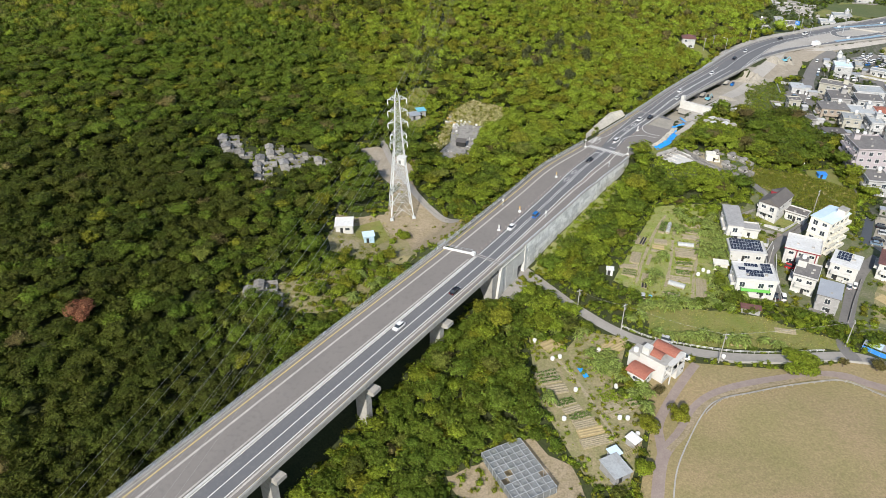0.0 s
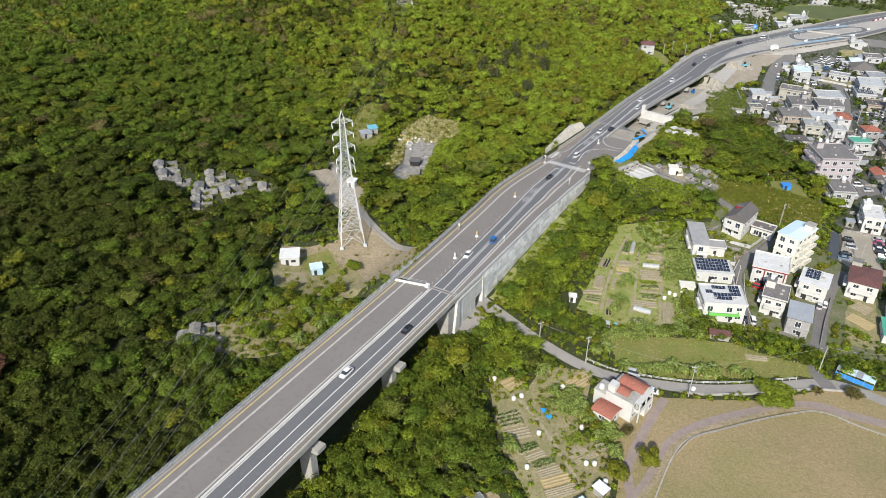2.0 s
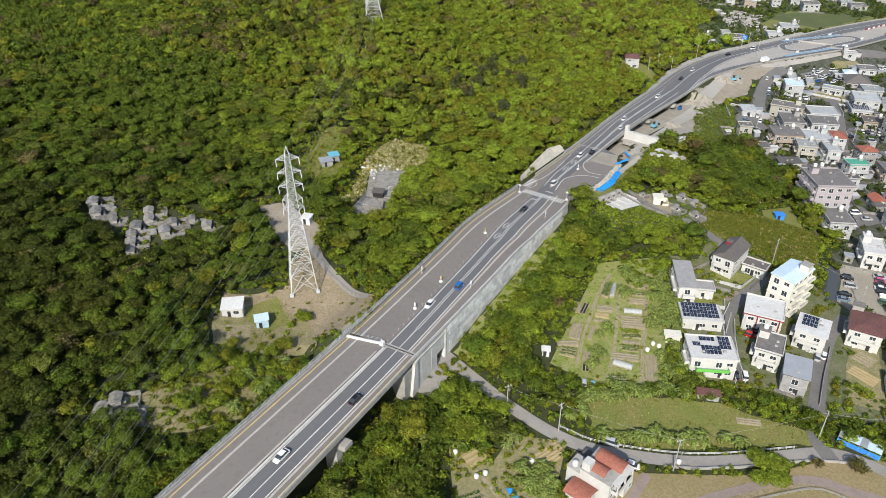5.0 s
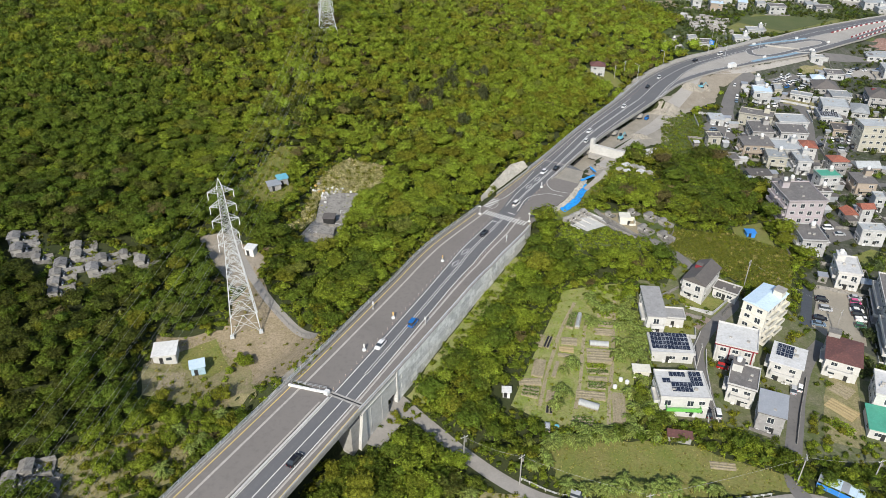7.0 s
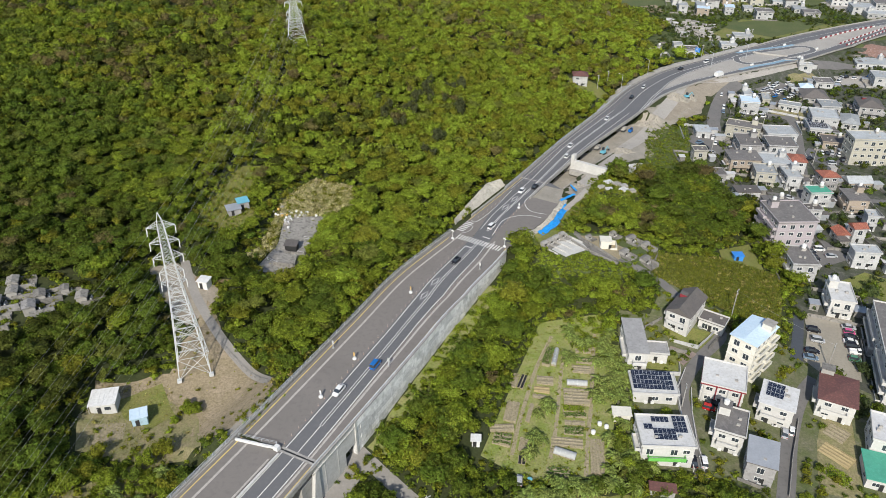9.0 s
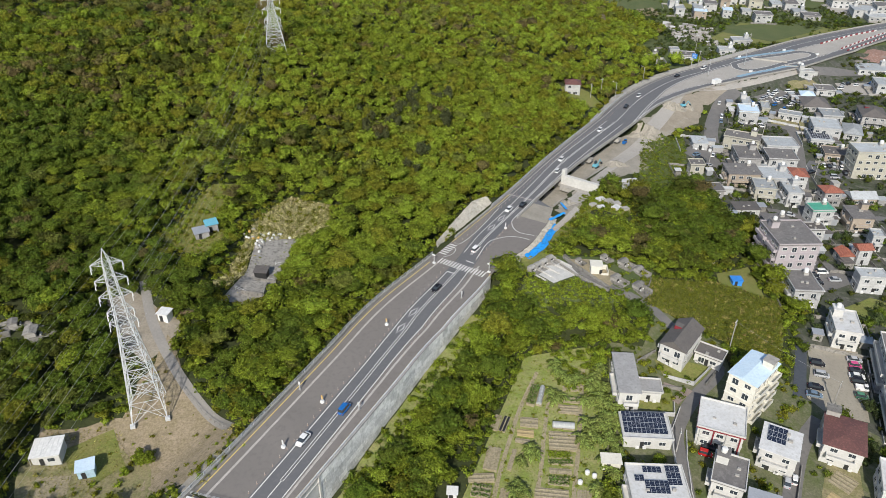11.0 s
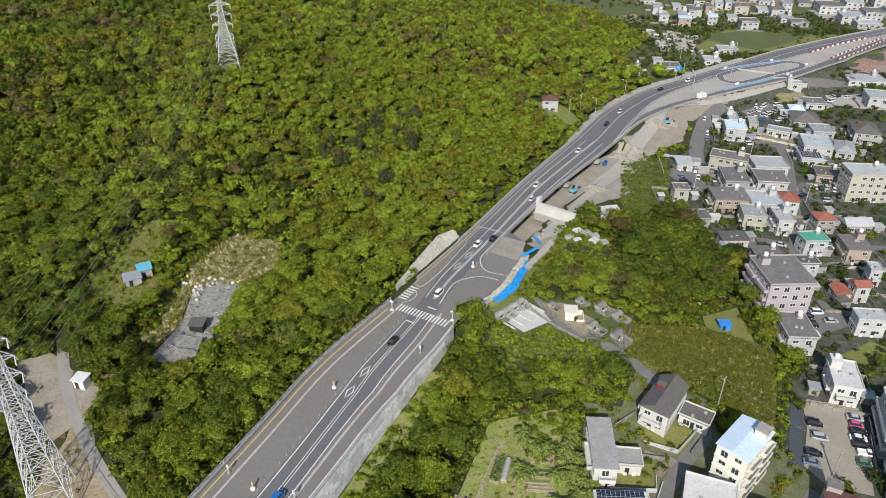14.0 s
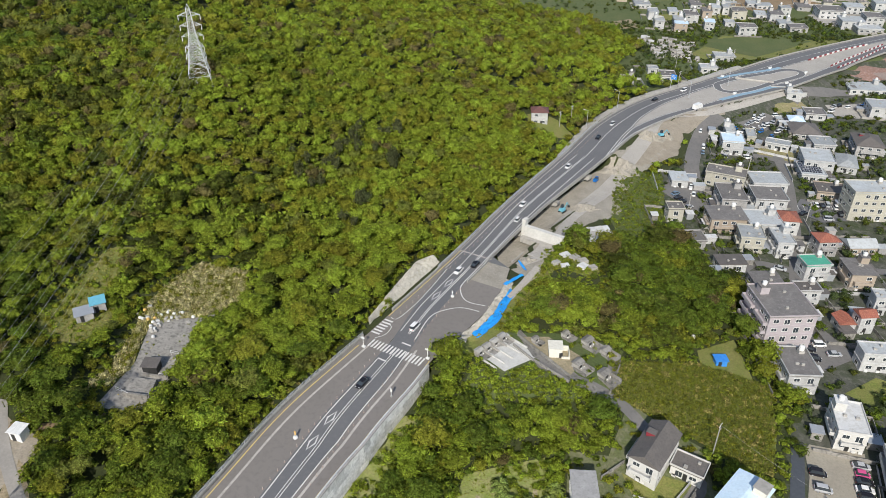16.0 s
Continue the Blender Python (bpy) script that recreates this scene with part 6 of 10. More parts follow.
def vaulted_villa(x, y, turn):
    """A white two-storey villa with several curved red roofs and a low annex."""
    z0 = float(G(x, y))
    ob = thing("house", x, y, z0, turn, "white two-storey villa with curved red tiled roofs", "house", "houses of the town")
    blocks = ((0.6, 0.0, 8.4, 7.6, 6.0), (-1.6, 5.4, 4.4, 3.2, 4.8), (-6.4, 1.6, 4.4, 5.0, 2.9), (2.6, -4.4, 4.0, 2.2, 3.1))
    for bx, by, w, d, h in blocks:
        part("wall", Solid().box(bx, by, -1.2, w, d, h + 1.2), WALL_WHITE, ob)
    for bx, by, w, d, h, rise in ((3.0, -0.6, 3.2, 6.0, 6.12, 1.0), (-0.9, 0.6, 2.3, 3.6, 6.12, 0.8), (-6.4, 1.6, 4.4, 5.0, 2.92, 0.9)):
        g = barrel(w, d, rise)
        for v in g.v:
            v.x, v.y, v.z = v.x + bx, v.y + by, v.z + h
        rf = part("roof", g, ROOF_RED, ob)
        rid = Solid()
        for i in range(int(d / 0.5)):
            o = by - d / 2 + 0.25 + i * 0.5
            for a in range(6):
                p, q = -1 + a / 3, -1 + (a + 1) / 3
                rid.bar((bx + p * (w / 2 + 0.5), o, h + 0.18 + rise * (1 - p * p)), (bx + q * (w / 2 + 0.5), o, h + 0.18 + rise * (1 - q * q)), 0.06)
        part("ribbing", rid, ROOF_RED, rf)
    part("terrace", Solid().box(-1.6, 5.4, 4.82, 4.7, 3.4, 0.2), CONCRETE, ob)
    part("roof_deck", Solid().box(0.6, 0.0, 6.0, 8.6, 7.8, 0.12), CONCRETE, ob)
    for bx in (-2.2, 0.6, 3.4):
        for f in range(2):
            window(ob, bx, -3.8 if bx < 1 or f else -5.5, 1.7 + 2.9 * f, 0)
    for by in (-2.2, 0.8):
        for f in range(2):
            window(ob, 4.8, by, 1.7 + 2.9 * f, 90)
    window(ob, -6.4, -0.9, 1.6, 0)
    window(ob, -8.6, 1.6, 1.6, -90)
    balcony(ob, 1.0, -3.8, 3.1, 7.2, 1.6, 0, WALL_WHITE)
    balcony(ob, 4.8, 0.6, 3.1, 5.4, 1.4, 90, WALL_WHITE)
    for bx in (-2.4, 1.0, 4.4):
        part("column", Solid().box(bx, -5.2, -1.0, 0.3, 0.3, 7.0), WALL_WHITE, ob)
    part("canopy", Solid().box(1.0, -4.6, 6.0, 7.2, 1.6, 0.14), WALL_WHITE, ob)
    part("carport", Solid().box(3.4, 5.6, 2.6, 4.0, 3.4, 0.16), ROOF_DARK, ob, "dark car port roof")
    for bx in (1.6, 5.2):
        part("post", Solid().box(bx, 7.0, -1.0, 0.16, 0.16, 3.6), CONCRETE, ob)
    tank(ob, -2.6, 5.6, 5.02, 0.7, 1.2)
    part("roof_turret", Solid().box(-2.2, 2.6, 4.9, 2.2, 2.0, 3.4), WALL_WHITE, ob)


vaulted_villa(59.0, 147.0, 45)
_r = random.Random(91)
_taken = [q.matrix_basis.translation.copy() for q in scene.collection.objects if q.name.split(".")[0] == "house"]
_made = 0
while _made < 20:
    x_, y_ = _r.uniform(285, 520), _r.uniform(590, 740)
    if min(math.hypot(x_ - q.x, y_ - q.y) for q in _taken) < 15 or inside(np.array([x_]), np.array([y_]), [(293, 583), (360, 602), (383, 576), (325, 546)])[0]:
        continue
    _taken.append(Vector((x_, y_, 0)))
    house(x_, y_, _r.choice((-20, 70)) + _r.uniform(-10, 10), _r.uniform(8, 12), _r.uniform(7, 9), _r.choice((1, 2, 2)), _r.choice((WALL_WHITE, WALL_WHITE, WALL_CREAM, WALL_TAN)), _r.choice((ROOF_WHITE, ROOF_GREY, ROOF_WHITE, ROOF_BLUE)), "pale concrete house in the far village", "tank")
    _made += 1



# ---- vehicles ----
PAINTS = {n: plain(n + "_car_paint", c, 0.25) for n, c in (("white", (0.80, 0.80, 0.79)), ("silver", (0.45, 0.46, 0.48)), ("black", (0.02, 0.02, 0.025)), ("blue", (0.02, 0.15, 0.45)), ("pink", (0.62, 0.10, 0.26)), ("green", (0.10, 0.26, 0.17)), ("grey_blue", (0.17, 0.24, 0.32)), ("red", (0.45, 0.02, 0.02)))}
LAMP_GLASS = plain("lamp_glass", (0.7, 0.7, 0.68), 0.15)
TAIL_RED = plain("tail_lamp", (0.4, 0.02, 0.02), 0.3)
CARS = {}


def loft(sections):
    """A body from cross-sections (x, half width low, half width top, bottom, shoulder, top)."""
    vs, fs = [], []
    for x, a, b, lo, mid, hi in sections:
        vs += [(x, -a * 0.94, lo), (x, -a, mid), (x, -b, hi), (x, b, hi), (x, a, mid), (x, a * 0.94, lo)]
    n = len(sections)
    for i in range(n - 1):
        for k in range(6):
            j = (k + 1) % 6
            fs.append((i * 6 + k, i * 6 + j, i * 6 + 6 + j, i * 6 + 6 + k))
    fs += [tuple(range(6)), tuple(range(6 * n - 1, 6 * n - 7, -1))]
    return Solid().add(vs, fs)


def car(x, y, z, turn, paint="white", kind="sedan", label="", group="parked cars"):
    """A car with body, glasshouse, roof, four wheels and lamps; its front points along +x."""
    far = y > 300
    key = (paint, kind, far)
    m = pose(x, y, z, 0, 0, turn)
    if key in CARS:
        return tagged(copy_thing(CARS[key], m), label, group=group)
    L, Wd, H = {"sedan": (4.1, 1.66, 1.45), "van": (3.9, 1.6, 1.8), "kei": (3.3, 1.45, 1.65), "truck": (3.3, 1.45, 1.75)}[kind]
    name = "truck" if kind == "truck" else "car"
    ob = thing(name, 0, 0, 0, 0, label, "truck" if kind == "truck" else "car", group)
    ob.matrix_basis = m
    a, w, sh = L / 2, Wd / 2, 0.62 * H if kind == "sedan" else 0.55 * H
    part("body", loft([(-a, w * 0.86, w * 0.80, 0.35, 0.6, sh * 0.9), (-a + 0.25, w, w * 0.93, 0.25, 0.62, sh), (0, w, w * 0.94, 0.22, 0.62, sh), (a - 0.9, w, w * 0.92, 0.22, 0.62, sh * 0.97), (a - 0.2, w * 0.95, w * 0.85, 0.28, 0.58, sh * 0.82), (a, w * 0.8, w * 0.72, 0.36, 0.55, sh * 0.7)]), PAINTS[paint], ob)
    if kind == "truck":
        r0, r1, g0, g1 = a - 1.25, a - 0.45, a - 1.3, a - 0.12
        part("cargo_bed", Solid().box(-0.65, 0, sh, 1.95, Wd, 0.06).box(-0.65, -w + 0.03, sh + 0.06, 1.95, 0.06, 0.3).box(-0.65, w - 0.03, sh + 0.06, 1.95, 0.06, 0.3), PAINTS[paint], ob)
    elif kind == "sedan":
        r0, r1, g0, g1 = -0.95, 0.45, -1.75, 1.2
    else:
        r0, r1, g0, g1 = -a + 0.3, a - 1.3, -a + 0.08, a - 0.55
    part("glasshouse", Solid().add([(g0, -w * 0.9, sh - 0.02), (g1, -w * 0.9, sh - 0.02), (g1, w * 0.9, sh - 0.02), (g0, w * 0.9, sh - 0.02), (r0, -w * 0.74, H - 0.05), (r1, -w * 0.74, H - 0.05), (r1, w * 0.74, H - 0.05), (r0, w * 0.74, H - 0.05)],
                                   [(0, 3, 2, 1), (4, 5, 6, 7), (0, 1, 5, 4), (1, 2, 6, 5), (2, 3, 7, 6), (3, 0, 4, 7)]), GLASS, ob, "dark window glass")
    part("roof", Solid().box((r0 + r1) / 2, 0, H - 0.05, r1 - r0 + 0.16, w * 1.54, 0.07, 0, 0.94), PAINTS[paint], ob)
    for sx in (-a + 0.8, a - 0.75):
        for sy in (-1, 1):
            wh = part("wheel", Solid().bar((sx, sy * (w - 0.2), 0.3), (sx, sy * (w + 0.01), 0.3), 0.3, 12), RUBBER, ob)
            if far:
                continue
            part("rim", Solid().bar((sx, sy * (w - 0.05), 0.3), (sx, sy * (w + 0.025), 0.3), 0.19, 8), STEEL, wh)
    for sy in () if far else (-1, 1):
        part("headlight", Solid().box(a - 0.1, sy * w * 0.6, sh * 0.62, 0.14, 0.34, 0.16), LAMP_GLASS, ob)
        part("tail_light", Solid().box(-a + 0.02, sy * w * 0.66, sh * 0.68, 0.1, 0.26, 0.18), TAIL_RED, ob)
        part("mirror", Solid().box(g1 - 0.35, sy * (w + 0.08), sh + 0.02, 0.14, 0.18, 0.13), PAINTS[paint], ob)
    CARS[key] = ob
    return ob


def road_car(s, off, paint, kind="sedan", back=False):
    p = on_road(s, off, 0.03)
    car(p.x, p.y, p.z, heading(s) + (180 if back else 0), paint, kind, {"white": "white", "black": "black", "blue": "blue", "silver": "silver"}[paint] + " car driving on the expressway", "cars on the expressway")


def park_car(x, y, turn, paint="white", kind="sedan"):
    car(x, y, float(G(x, y)) + 0.16, turn, paint, kind, paint.replace("_", "-") + {"sedan": " car", "van": " van", "kei": " small boxy car", "truck": " small open truck"}[kind] + " parked on paved ground")


for _s, _o, _p, _k, _b in ((330, 14.0, "white", "sedan", True), (352, 17.1, "black", "sedan", False), (393, 12.9, "white", "sedan", True), (405, 16.0, "blue", "van", False), (462, 11.9, "black", "sedan", True), (488, 10.4, "white", "van", False), (520, 6.6, "white", "sedan", True),
                          (526, 9.3, "black", "sedan", False), (560, 9.2, "white", "kei", False), (572, 6.0, "white", "sedan", True), (612, 7.2, "white", "sedan", True), (648, 7.0, "black", "sedan", True), (668, 6.5, "white", "kei", True), (715, 5.2, "black", "sedan", True), (740, 5.0, "white", "van", True)):
    road_car(_s, _o, _p, _k, _b)
_p = on_road(721, 26.4, 0.03)
_t = thing("truck", _p.x, _p.y, _p.z, heading(721), "white box truck driving on the expressway", "truck", "cars on the expressway")
part("cargo_box", Solid().box(-0.9, 0, 0.9, 4.6, 2.1, 2.3), PAINTS["white"], _t)
part("cab", Solid().box(2.3, 0, 0.5, 1.6, 2.0, 1.7, 0, 0.9), PAINTS["white"], _t)
part("windscreen", Solid().box(3.0, 0, 1.25, 0.2, 1.7, 0.7), GLASS, _t)
part("chassis", Solid().box(0, 0, 0.5, 6.0, 1.2, 0.38), DARK, _t)
for sx in (-2.0, 2.3):
    for sy in (-0.9, 0.9):
        part("wheel", Solid().bar((sx, sy - 0.12, 0.42), (sx, sy + 0.12, 0.42), 0.42, 12), RUBBER, _t)


# ---- parked cars ----
for _c in ((64.7, 158.6, -28, "silver", "van"), (67.8, 151.8, -30, "white", "sedan"), (105.2, 180.6, 75, "black", "sedan"), (107.6, 180.2, 75, "white", "van"), (134.2, 187.6, 58, "white", "kei"),
           (118.2, 198.1, -30, "black", "sedan"), (116.3, 196.4, -30, "red", "kei"), (132.2, 187.2, 58, "silver", "sedan"), (62.7, 179.1, 75, "silver", "kei"),
           (162.2, 224.4, -25, "black", "van"), (160.7, 219.9, -25, "silver", "van"), (156.2, 215.4, -25, "black", "sedan"), (154.2, 212.8, -25, "grey_blue", "sedan"),
           (174.1, 225.3, -22, "silver", "sedan"), (172.9, 223.0, -22, "pink", "kei"), (171.9, 220.9, -22, "black", "sedan"), (170.6, 218.9, -22, "white", "sedan"), (169.7, 216.7, -22, "black", "van"), (169.0, 214.2, -22, "white", "truck"), (166.9, 211.2, -22, "green", "kei"),
           (187.7, 279.4, -10, "grey_blue", "sedan"), (188.2, 273.0, -10, "silver", "van"), (190.6, 268.0, -10, "white", "van"), (192.5, 263.6, -10, "silver", "sedan"), (186.4, 266.6, -30, "black", "sedan"), (185.5, 262.5, -30, "black", "van"),
           (188.6, 363.2, 20, "grey_blue", "sedan"), (188.4, 359.9, 20, "black", "sedan"), (188.2, 356.2, 20, "black", "van"), (189.5, 352.5, 20, "silver", "sedan"), (197.3, 367.8, 60, "white", "truck"), (200.3, 369.2, 60, "white", "van"), (196.1, 362.5, 60, "white", "sedan"), (201.1, 357.0, -10, "white", "sedan"), (201.1, 354.2, -10, "white", "van"),
           (226.0, 419.8, 58, "white", "kei"), (220.6, 405.3, 65, "white", "van"), (217.6, 399.6, 65, "grey_blue", "sedan"), (236.5, 394.4, -18, "white", "van"), (242.9, 351.0, 70, "white", "sedan"), (244.9, 349.9, 70, "black", "sedan"), (247.2, 350.2, 70, "silver", "van"), (249.4, 347.9, 70, "white", "kei"), (251.5, 348.4, 70, "red", "sedan"),
           (233.5, 344.6, 20, "black", "sedan"), (247.9, 342.6, 70, "black", "van"), (241.0, 339.4, -15, "silver", "van"), (202.1, 308.1, -40, "silver", "sedan"), (263.1, 437.2, 50, "white", "kei"), (263.5, 433.6, 50, "white", "sedan"), (264.2, 429.9, 50, "black", "sedan"), (269.0, 439.1, 50, "silver", "van"), (277.0, 440.6, 10, "white", "van"), (272.9, 429.0, 10, "black", "van"), (273.4, 423.7, 10, "silver", "sedan")):
    park_car(*_c)
car(158.7, 374.4, float(G(158.7, 374.4)) + 0.3, 50, "blue", "truck", "blue small open truck parked on the works gravel")


# ---- town grounds ----
patch("car_park", [(163.4, 231.5), (165.7, 233.2), (177.8, 229.0), (163.5, 202.6), (154.2, 206.7), (152.0, 212.5), (160, 224)], material("pale_sandy_gravel", (0.35, 0.32, 0.26), (0.29, 0.262, 0.215), 0.15, 0.95, (0.25, 0.225, 0.18), 1.5, 0.3), "pale sandy gravel car park", "car park", 0.12)
patch("dark_strip", [(163.0, 231.0), (160.5, 232.8), (148.5, 213.5), (151.5, 212.0)], plain("dark_mesh_sheet", (0.075, 0.085, 0.10), 0.8), "strip covered with dark ground sheeting", "ground", 0.14)
patch("car_park_upper", [(184, 281), (196, 280), (199, 262), (183, 257), (182, 268)], ASPHALT_TOWN, "grey asphalt car park", "car park", 0.13)
patch("car_park_lower", [(231, 348), (240, 357), (257, 349), (252, 339), (238, 338)], ASPHALT_NEW, "dark asphalt car park with white bays", "car park", 0.13)
patch("car_park_end", [(184, 366), (193, 379), (206, 372), (206, 354), (190, 350)], ASPHALT_TOWN, "grey asphalt car park", "car park", 0.13)
patch("town_meadow", [(186, 249), (199, 254), (210, 245), (196, 236)], GRASS, "green vacant plot between houses", "grass", 0.12)
patch("red_yard", [(372, 497), (420, 515), (440, 490), (385, 478)], BRICKPATH, "reddish brown storage yard beside the far road", "ground", 0.2, 5)
patch("field_far", [(275, 545), (330, 600), (410, 570), (330, 532)], GRASS, "green farm field beyond the road", "field", 0.2, 6)
patch("field_dark", [(293, 583), (360, 602), (383, 576), (325, 546)], LUSH, "dark green farm field", "field", 0.3, 6)
patch("field_tan", [(214, 616), (239, 627), (244, 604), (222, 586)], DRYGROUND, "tan fallow field", "field", 0.3, 6)
patch("field_fallow", [(261, 642), (279, 648), (276, 622), (258, 617)], DRYGROUND, "tan fallow field", "field", 0.3, 6)
patch("field_pale", [(426, 650), (469, 657), (454, 625), (419, 612)], CRUSHED, "pale cleared lot", "field", 0.3, 6)
patch("field_green", [(300, 660), (360, 680), (370, 640), (310, 625)], GRASS, "green farm field", "field", 0.3, 6)
patch("field_brown", [(380, 700), (450, 720), (460, 680), (390, 665)], EARTH, "brown tilled field", "field", 0.3, 6)
patch("village_plot", [(131, 170), (140, 166), (152, 190), (146, 193), (139, 184)], GARDEN, "brown and green vegetable ground behind houses", "ground", 0.15)
patch("lawn_house", [(115.6, 228.6), (119.7, 225.0), (124.3, 227.2), (130.6, 224.1), (124.0, 218.8), (116.1, 222.8)], GRASS, "small walled lawn behind a house", "grass", 0.18)
patch("lawn_court", [(107.1, 215.3), (116.4, 217.0), (113.5, 209.7), (105.0, 212.4)], GRASS, "small lawn beside a house", "grass", 0.18)
patch("garden_walk", [(114.7, 219.0), (118.4, 216.8), (119.4, 218.0), (115.4, 220.4)], BRICKPATH, "red-brown paved walk to a house", "path", 0.22)
sheet("town_road", [(252, 395), (243, 372), (232, 350), (221, 330), (207, 306), (194, 285)], 4.5, ASPHALT_TOWN, "grey town street", "street", 0.16)
sheet("town_road_cross", [(182, 303), (195, 312), (208, 307), (226, 306), (250, 300)], 4.0, ASPHALT_TOWN, "grey town street", "street", 0.17)
sheet("town_road_up", [(222, 398), (236, 399), (250, 391), (262, 373)], 4.0, ASPHALT_TOWN, "grey town street", "street", 0.17)
for k in range(8):
    p = Vector((235 + k * 2.3, 350.5 - k * 0.2, 0))
    part("bay_line", Solid().box(p.x, p.y, float(G(p.x, p.y)) + 0.15, 0.14, 4.6, 0.02, radians(-20)), WHITE_LINE, None)
    tagged(bpy.context.scene.collection.objects[-1], "white painted parking bay line on asphalt", "marking", "parking bay lines", "structure")


# ---- retaining wall, abutment and underpass ----
wall_right = tagged(new("wall_right"), "tall grey retaining wall of concrete panels beside the road", "wall", kind="structure")
P0, P1 = S_GATE + 11.8, S_GATE + 15.7
strip("wall_core", S_GATE + 1, P0, lambda s: W(s) - 0.9, lambda s: W(s) - 0.12, 0.35, WALL_CAST, wall_right, thick=16)
strip("wall_core", P1, Z - 4, lambda s: W(s) - 0.9, lambda s: W(s) - 0.04, 0.35, WALL_PANEL, wall_right, thick=16, step=3)
strip("wall_core", P0, P1, lambda s: W(s) - 0.9, lambda s: W(s) - 0.12, 0.35, WALL_CAST, wall_right, thick=6.4)
for a, b in ((P0 - 0.6, P0), (P1, P1 + 0.6)):
    strip("tunnel_side", a, b, 2.0, lambda s: W(s) - 0.92, -1.0, CONCRETE_OLD, wall_right, thick=14, step=0.5)
strip("portal_jamb", P1, P1 + 0.6, lambda s: W(s) - 0.14, lambda s: W(s) + 0.16, 0.3, WALL_CAST, wall_right, thick=16, step=0.5)
strip("wall_ledge", S_GATE + 0.4, P1, lambda s: W(s) - 0.14, lambda s: W(s) + 0.08, -1.0, WALL_CAST, wall_right, thick=0.3, step=2)
strip("wall_coping", S_GATE, Z - 4, lambda s: W(s) - 0.5, lambda s: W(s) + 0.12, 0.62, CONCRETE, wall_right, thick=0.3)
for s in (S_GATE + 4.4, S_GATE + 9.0):
    strip("wall_joint", s, s + 0.2, lambda s: W(s) - 0.14, lambda s: W(s) - 0.07, 0.3, WALL_WHITE, wall_right, "pale mortar joint", thick=14, step=1)
abutment = tagged(new("abutment"), "solid concrete abutment under the end of the viaduct", "abutment", kind="structure")
strip("abutment_block", S_GATE - 3.0, S_GATE + 0.9, 0.6, lambda s: W(s) - 0.5, -2.4, CONCRETE, abutment, thick=16)
_vs = [on_road(S_GATE + a, float(W(S_GATE)) + o, u) for u, q in ((-0.9, 1.0), (-12.5, -1.0)) for a, o in ((q, -0.6), (2.2, -0.6), (2.2, 0.3), (q, 0.3))]
part("buttress", Solid().add(_vs, [(0, 1, 2, 3), (4, 7, 6, 5), (0, 4, 5, 1), (1, 5, 6, 2), (2, 6, 7, 3), (3, 7, 4, 0)]), WALL_CAST, abutment, "tapered pale concrete buttress")
strip("abutment_cheek", S_GATE - 2.5, S_GATE + 12, -0.4, 0.3, -0.2, CONCRETE_OLD, abutment, thick=8)
PANEL_A = [Solid().box(0, 0, -0.775, 2.965, 0.10 + 0.03 * k, 1.53, 0, 1.0).mesh("wall_panel", WALL_PANEL) for k in range(3)]
_r = random.Random(5)
for j in range(9):
    for s in np.arange(P1 + 2.2 + 1.5 * (j % 2), Z - 6, 3.0):
        p = on_road(s, float(W(s)) - 0.02)
        low = on_road(s, float(W(s)) + 2.6)
        if p.z - 0.85 - 1.56 * j < float(G(low.x, low.y)) - 0.8:
            continue
        e0, e1 = on_road(s - 1.5, float(W(s - 1.5))), on_road(s + 1.5, float(W(s + 1.5)))
        q = new("wall_panel", _r.choice(PANEL_A))
        q.parent = wall_right
        q.matrix_basis = pose(p.x, p.y, p.z - 0.85 - 1.56 * j, -5 + _r.uniform(-1.5, 1.5), 0, math.degrees(math.atan2(e1.y - e0.y, e1.x - e0.x)) + _r.uniform(-0.8, 0.8))

# ---- road furniture ----
barrier = tagged(new("gate_barrier"), "white concrete barrier blocks closing the unused carriageway", "barrier")
for k in range(5):
    a, b = on_road(S_GATE + 0.1 + 0.36 * k, 0.9 + 1.84 * k, 0.0), on_road(S_GATE + 0.1 + 0.36 * (k + 1), 0.9 + 1.84 * (k + 1) - 0.02, 0.0)
    m = (a + b) / 2
    part("block", Solid().box(m.x, m.y, m.z, (b - a).length, 0.42, 0.62, math.atan2(b.y - a.y, b.x - a.x), 0.94), PLASTIC_WHITE, barrier)
for k in range(6):
    p = on_road(S_GATE + 1.3 + 0.36 * k, 0.9 + 1.8 * k)
    part("post", Solid().box(p.x, p.y, p.z, 0.07, 0.07, 1.0), STEEL, barrier)
for u in (0.55, 0.95):
    part("rail", Solid().bar(on_road(S_GATE + 1.3, 0.9, u), on_road(S_GATE + 3.1, 9.9, u), 0.035), STEEL, barrier)
p = on_road(S_GATE + 2.0, 10.8)
part("end_block", Solid().box(p.x, p.y, p.z, 1.2, 1.2, 1.0, radians(heading(S_GATE)), 0.92), PLASTIC_WHITE, barrier)
strip("weed_strip", S_GATE + 1.4, S_GATE + 2.1, 0.9, 10.0, U + 0.01, SOIL, viaduct, "dark weeds along the barrier")
for a, b, m in ((1.7, 2.25, CONCRETE), (2.3, 2.62, DARK), (2.67, 3.2, CONCRETE)):
    strip("joint_plate", S_GATE + a, S_GATE + b, 11.5, 20.6, U + 0.03, m, viaduct, "expansion joint beam across the lanes" if m is CONCRETE else "dark joint gap")
strip("kerb", S0, S_GATE + 1, 11.5, 11.75, 0.22, DARK, viaduct, "dark kerb strip", thick=0.2)
